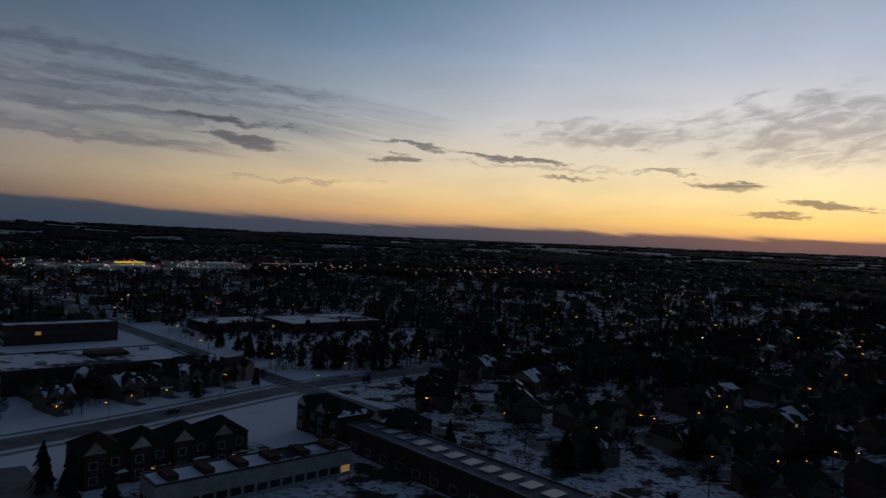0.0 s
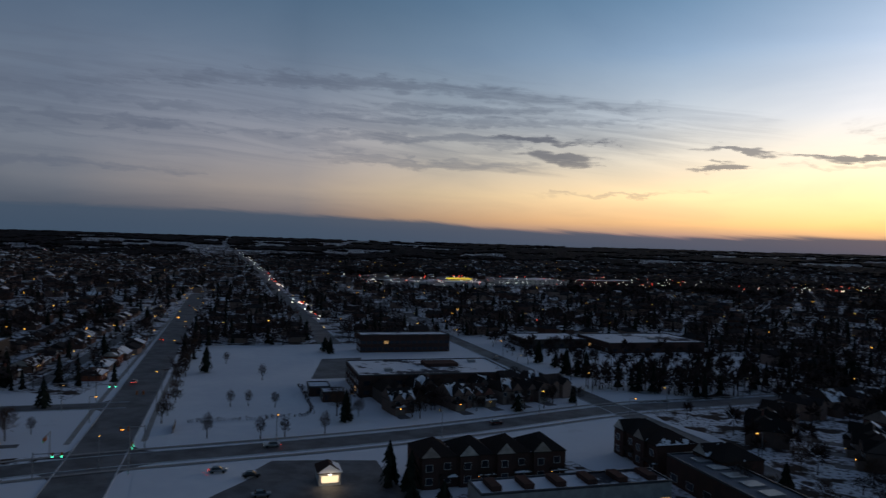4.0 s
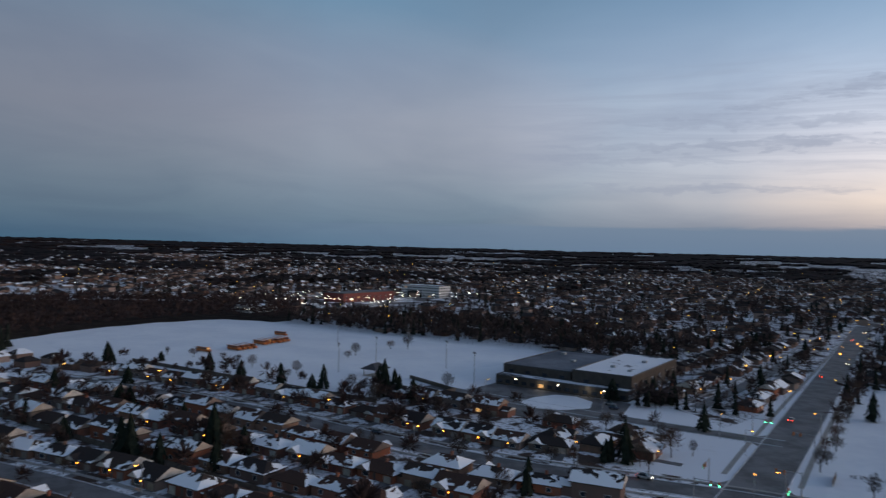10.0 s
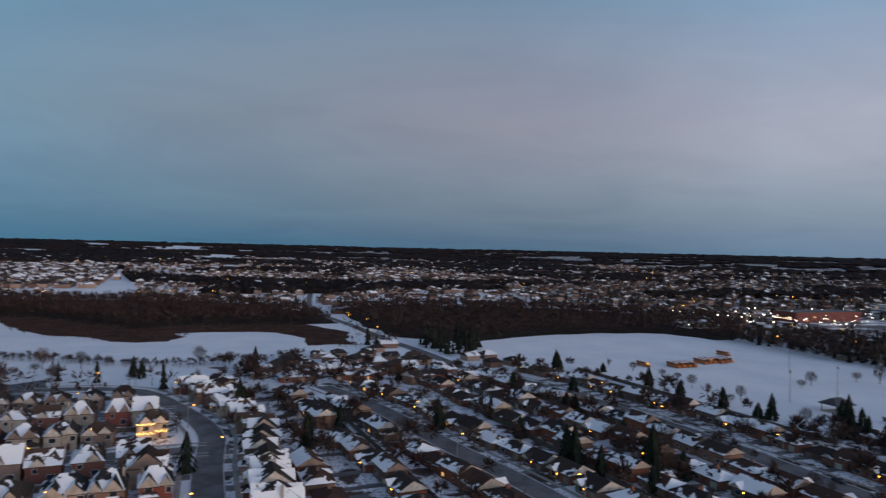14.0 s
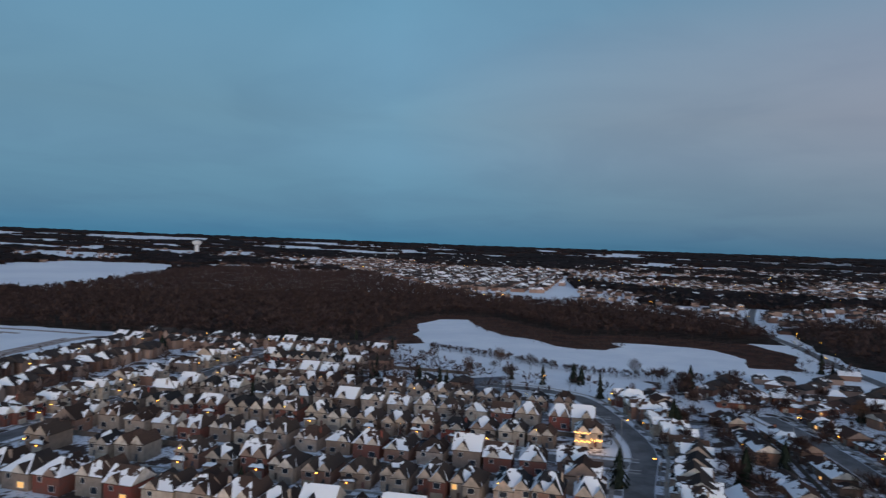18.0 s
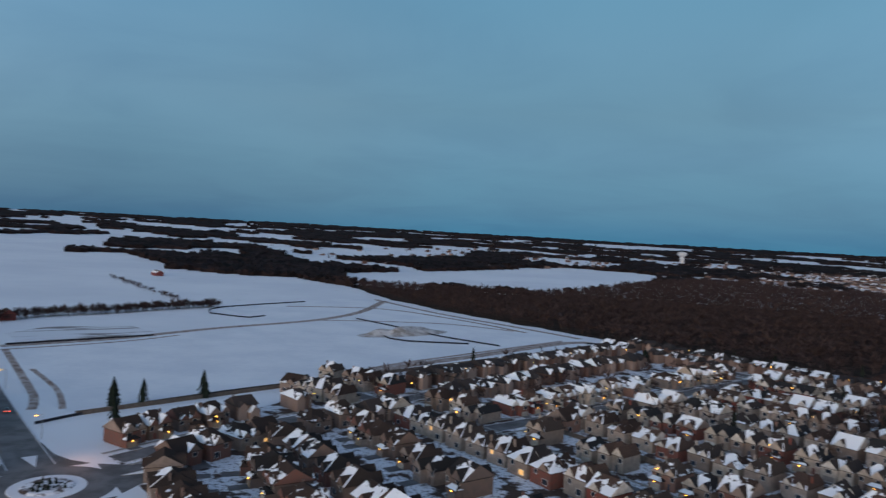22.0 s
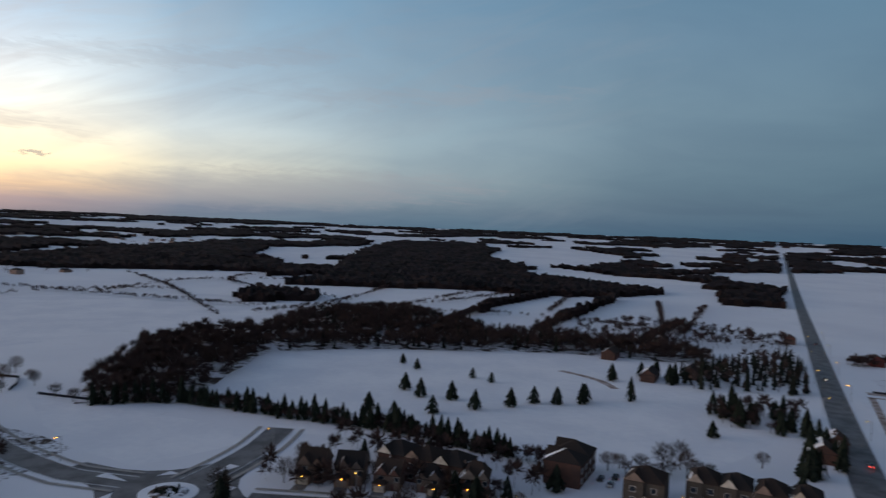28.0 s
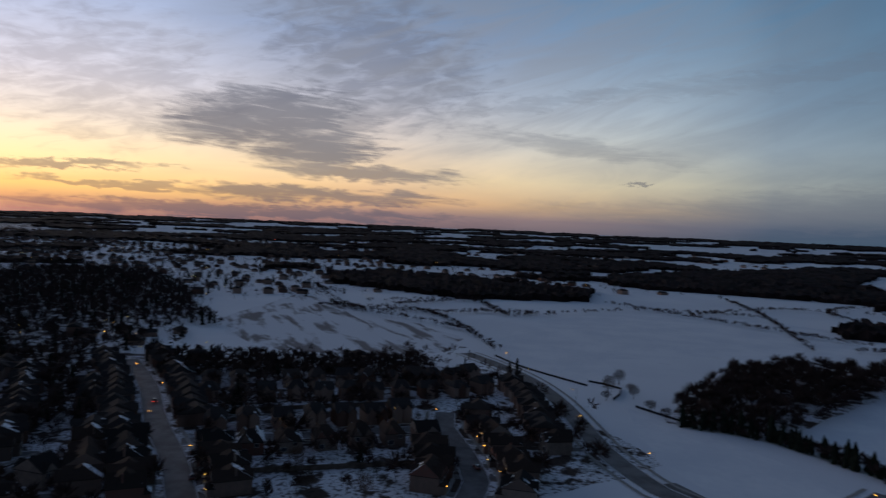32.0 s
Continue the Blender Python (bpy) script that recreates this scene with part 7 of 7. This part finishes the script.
driving, parked = car(True), car(False)
first = {driving.name, parked.name}
for k, (u, v, yaw, kind) in enumerate((
        (-300, -39, YAW_U + 180, driving), (-420, -41, YAW_U + 180, driving), (-480, -33, YAW_U, driving), (-196, -62, YAW_V, driving), (-203, 10, YAW_V + 180, driving),
        (-216, 82, YAW_V, parked), (-620, -40, YAW_U + 180, driving), (-700, -36, YAW_U, driving), (300, -40, YAW_U, driving), (480, -36, YAW_U + 180, driving), (650, -40, YAW_U, driving),
        (-183, -4, YAW_V, driving), (-178, 4, YAW_V, parked), (-164, 6, YAW_V, parked), (232, 44, YAW_U, parked), (236, 40, YAW_U, parked), (228, 40, YAW_U, parked), (240, 36, YAW_U, driving),
        (-340, 128, YAW_U, parked), (-275, -100, YAW_V, parked), (-281, -104, YAW_V, parked), (100, -178, YAW_U, parked), (60, -240, YAW_U, parked), (120, -294, YAW_U, parked), (250, -200, YAW_V, parked), (262, -260, YAW_V, parked),
        (-90, -240, YAW_V, parked), (-180, -240, YAW_V, driving), (-186, -150, YAW_V, parked), (4, 230, YAW_V, parked), (-12, 330, YAW_V, driving), (96, 220, YAW_V, parked))):
    m = pose(*uv(u, v), 0.15, 0, 0, yaw)
    if kind.name in first:
        first.discard(kind.name)
        kind.matrix_basis = m
    else:
        copy_thing(kind, m)
def school_bus():
    g = thing("school_bus", "orange school bus parked on the snowy field", "bus", "parked school buses")
    part("body", boxed(-5.2, 3.8, -1.2, 1.2, .5, 3.0, bevel=.18), BUSPAINT, g)
    part("bonnet", boxed(3.7, 5.4, -1.05, 1.05, .5, 1.7, bevel=.15), BUSPAINT, g)
    for k in range(8):
        for s in (-1, 1):
            part("window", boxed(-4.8 + 1.05 * k, -4.0 + 1.05 * k, min(s * 1.2, s * 1.23), max(s * 1.2, s * 1.23), 1.85, 2.6), GLASS, g)
    part("windscreen", boxed(3.8, 3.84, -1.0, 1.0, 1.8, 2.7), GLASS, g)
    for x in (-3.2, 4.3):
        for y in (-1.1, 1.1):
            bm = bmesh.new()
            bmesh.ops.create_cone(bm, cap_ends=True, segments=14, radius1=.5, radius2=.5, depth=.3, matrix=pose(x, y, .5, 90))
            part("wheel", bm, RUBBER, g)
    part("snow_cap", boxed(-5.0, 3.6, -1.05, 1.05, 2.98, 3.08, bevel=.04), FIELD, g, "thin snow on the roof")
    return g


bus = school_bus()
for k, (u, v) in enumerate([(-262, -342)] + [(-278 - 4.0 * i, -335) for i in range(4)] + [(-304 - 4.3 * i, -342 - (i % 3)) for i in range(6)] + [(-344, -366)]):
    m = pose(*uv(u, v), 0, 0, 0, YAW_V + rng.uniform(-3, 3))
    if k:
        copy_thing(bus, m)
    else:
        bus.matrix_basis = m


# ---------------------------------------------------------------- garden fences
def fence(u0, v0, u1, v1):
    g = thing("garden_fence", "dark weathered board fence between gardens", "fence", "garden fences")
    (x0, y0), (x1, y1) = uv(u0, v0), uv(u1, v1)
    length, yaw = math.dist((x0, y0), (x1, y1)), math.degrees(math.atan2(y1 - y0, x1 - x0))
    g.matrix_basis = pose(x0, y0, 0, 0, 0, yaw)
    n = max(1, round(length / 12))
    for k in range(n):
        part("panel", boxed(k * length / n + .06, (k + 1) * length / n - .06, -.05, .05, 0, 1.8), WOOD, g)
        part("post", boxed(k * length / n - .06, k * length / n + .06, -.07, .07, -.2, 1.95), WOOD, g)


for u0, v0, u1, v1 in ((0, -209, 180, -209), (0, -267, 180, -267), (20, -323, 180, -323), (70, -377, 180, -377), (222, -190, 226, -390), (-65, -130, -60, -300), (-68, -150, -64, -290),
                       (-216, -340, -222, -180), (-118, -320, -124, -90), (20, 308, 90, 308), (16, 232, 80, 228), (284, -60, 300, -200), (300, -200, 318, -420), (-45, -330, -30, -215),
                       (-222, -18, -232, -18), (-274, -202, -262, -168), (-262, -168, -240, -171)):
    fence(u0, v0, u1, v1)


# ---------------------------------------------------------------- scattered far lamps
def far_lamps():
    """Amber and white lamp heads far off in the town, each a small box on a thin post."""
    for name, mat, label, count, size in (("far_street_lamps", ORANGE, "far amber street lamps in the town", 700, .40), ("far_white_lamps", WHITE, "far white lamps of the stores", 330, .68),
                                          ("far_red_lamps", RED, "far red tail lamps and signs", 90, .7)):
        verts, faces = [], []
        while len(verts) < count * 12:
            r, a = 420 + 2000 * rng.random() ** 1.2, rng.uniform(0, 6.283)
            x, y = r * math.cos(a), r * math.sin(a)
            az = math.degrees(math.atan2(-x, y)) % 360
            u, v = to_uv(x, y)
            if mat is not ORANGE and rng.random() < 0.9:
                pick = rng.random()
                if pick < 0.13:
                    u = -450 - 2200 * rng.random() ** 1.6
                    v = float(np.interp(u, (-3250, -1700, -1149, -760, -400), (-63, 16, 34, 41, 50))) + rng.uniform(-4, 4)
                elif pick < 0.30:
                    u, v = rng.uniform(-880, -770), rng.uniform(640, 1060)
                elif pick < 0.75 or mat is RED:
                    u, v = rng.uniform(-1080, -850), rng.uniform(150, 700)
                else:
                    u, v = rng.uniform(-760, -480), rng.uniform(-600, -440)
                x, y = uv(u, v)
                r = math.hypot(x, y)
                az = 20
            if rng.random() > town_share(az, r) or (mat is ORANGE or az != 20) and any(inside(u, v, p) for p in CLEAR):
                continue
            z, s, n = ground_z(x, y) + rng.uniform(6.5, 10), size * rng.uniform(.6, 1.1) / 2, len(verts)
            verts += [(x + i * s, y + j * s, z + k * s) for k in (-1, 1) for j in (-1, 1) for i in (-1, 1)]
            verts += [(x - .08, y, z - s), (x + .08, y, z - s), (x + .08, y, z - 10), (x - .08, y, z - 10)]
            faces += [(n, n + 1, n + 3, n + 2), (n + 4, n + 6, n + 7, n + 5), (n, n + 4, n + 5, n + 1), (n + 2, n + 3, n + 7, n + 6), (n, n + 2, n + 6, n + 4), (n + 1, n + 5, n + 7, n + 3)]
        tagged(new(name, mesh_of(name, verts, faces, mat)), label, "lamps", kind="stuff")


far_lamps()
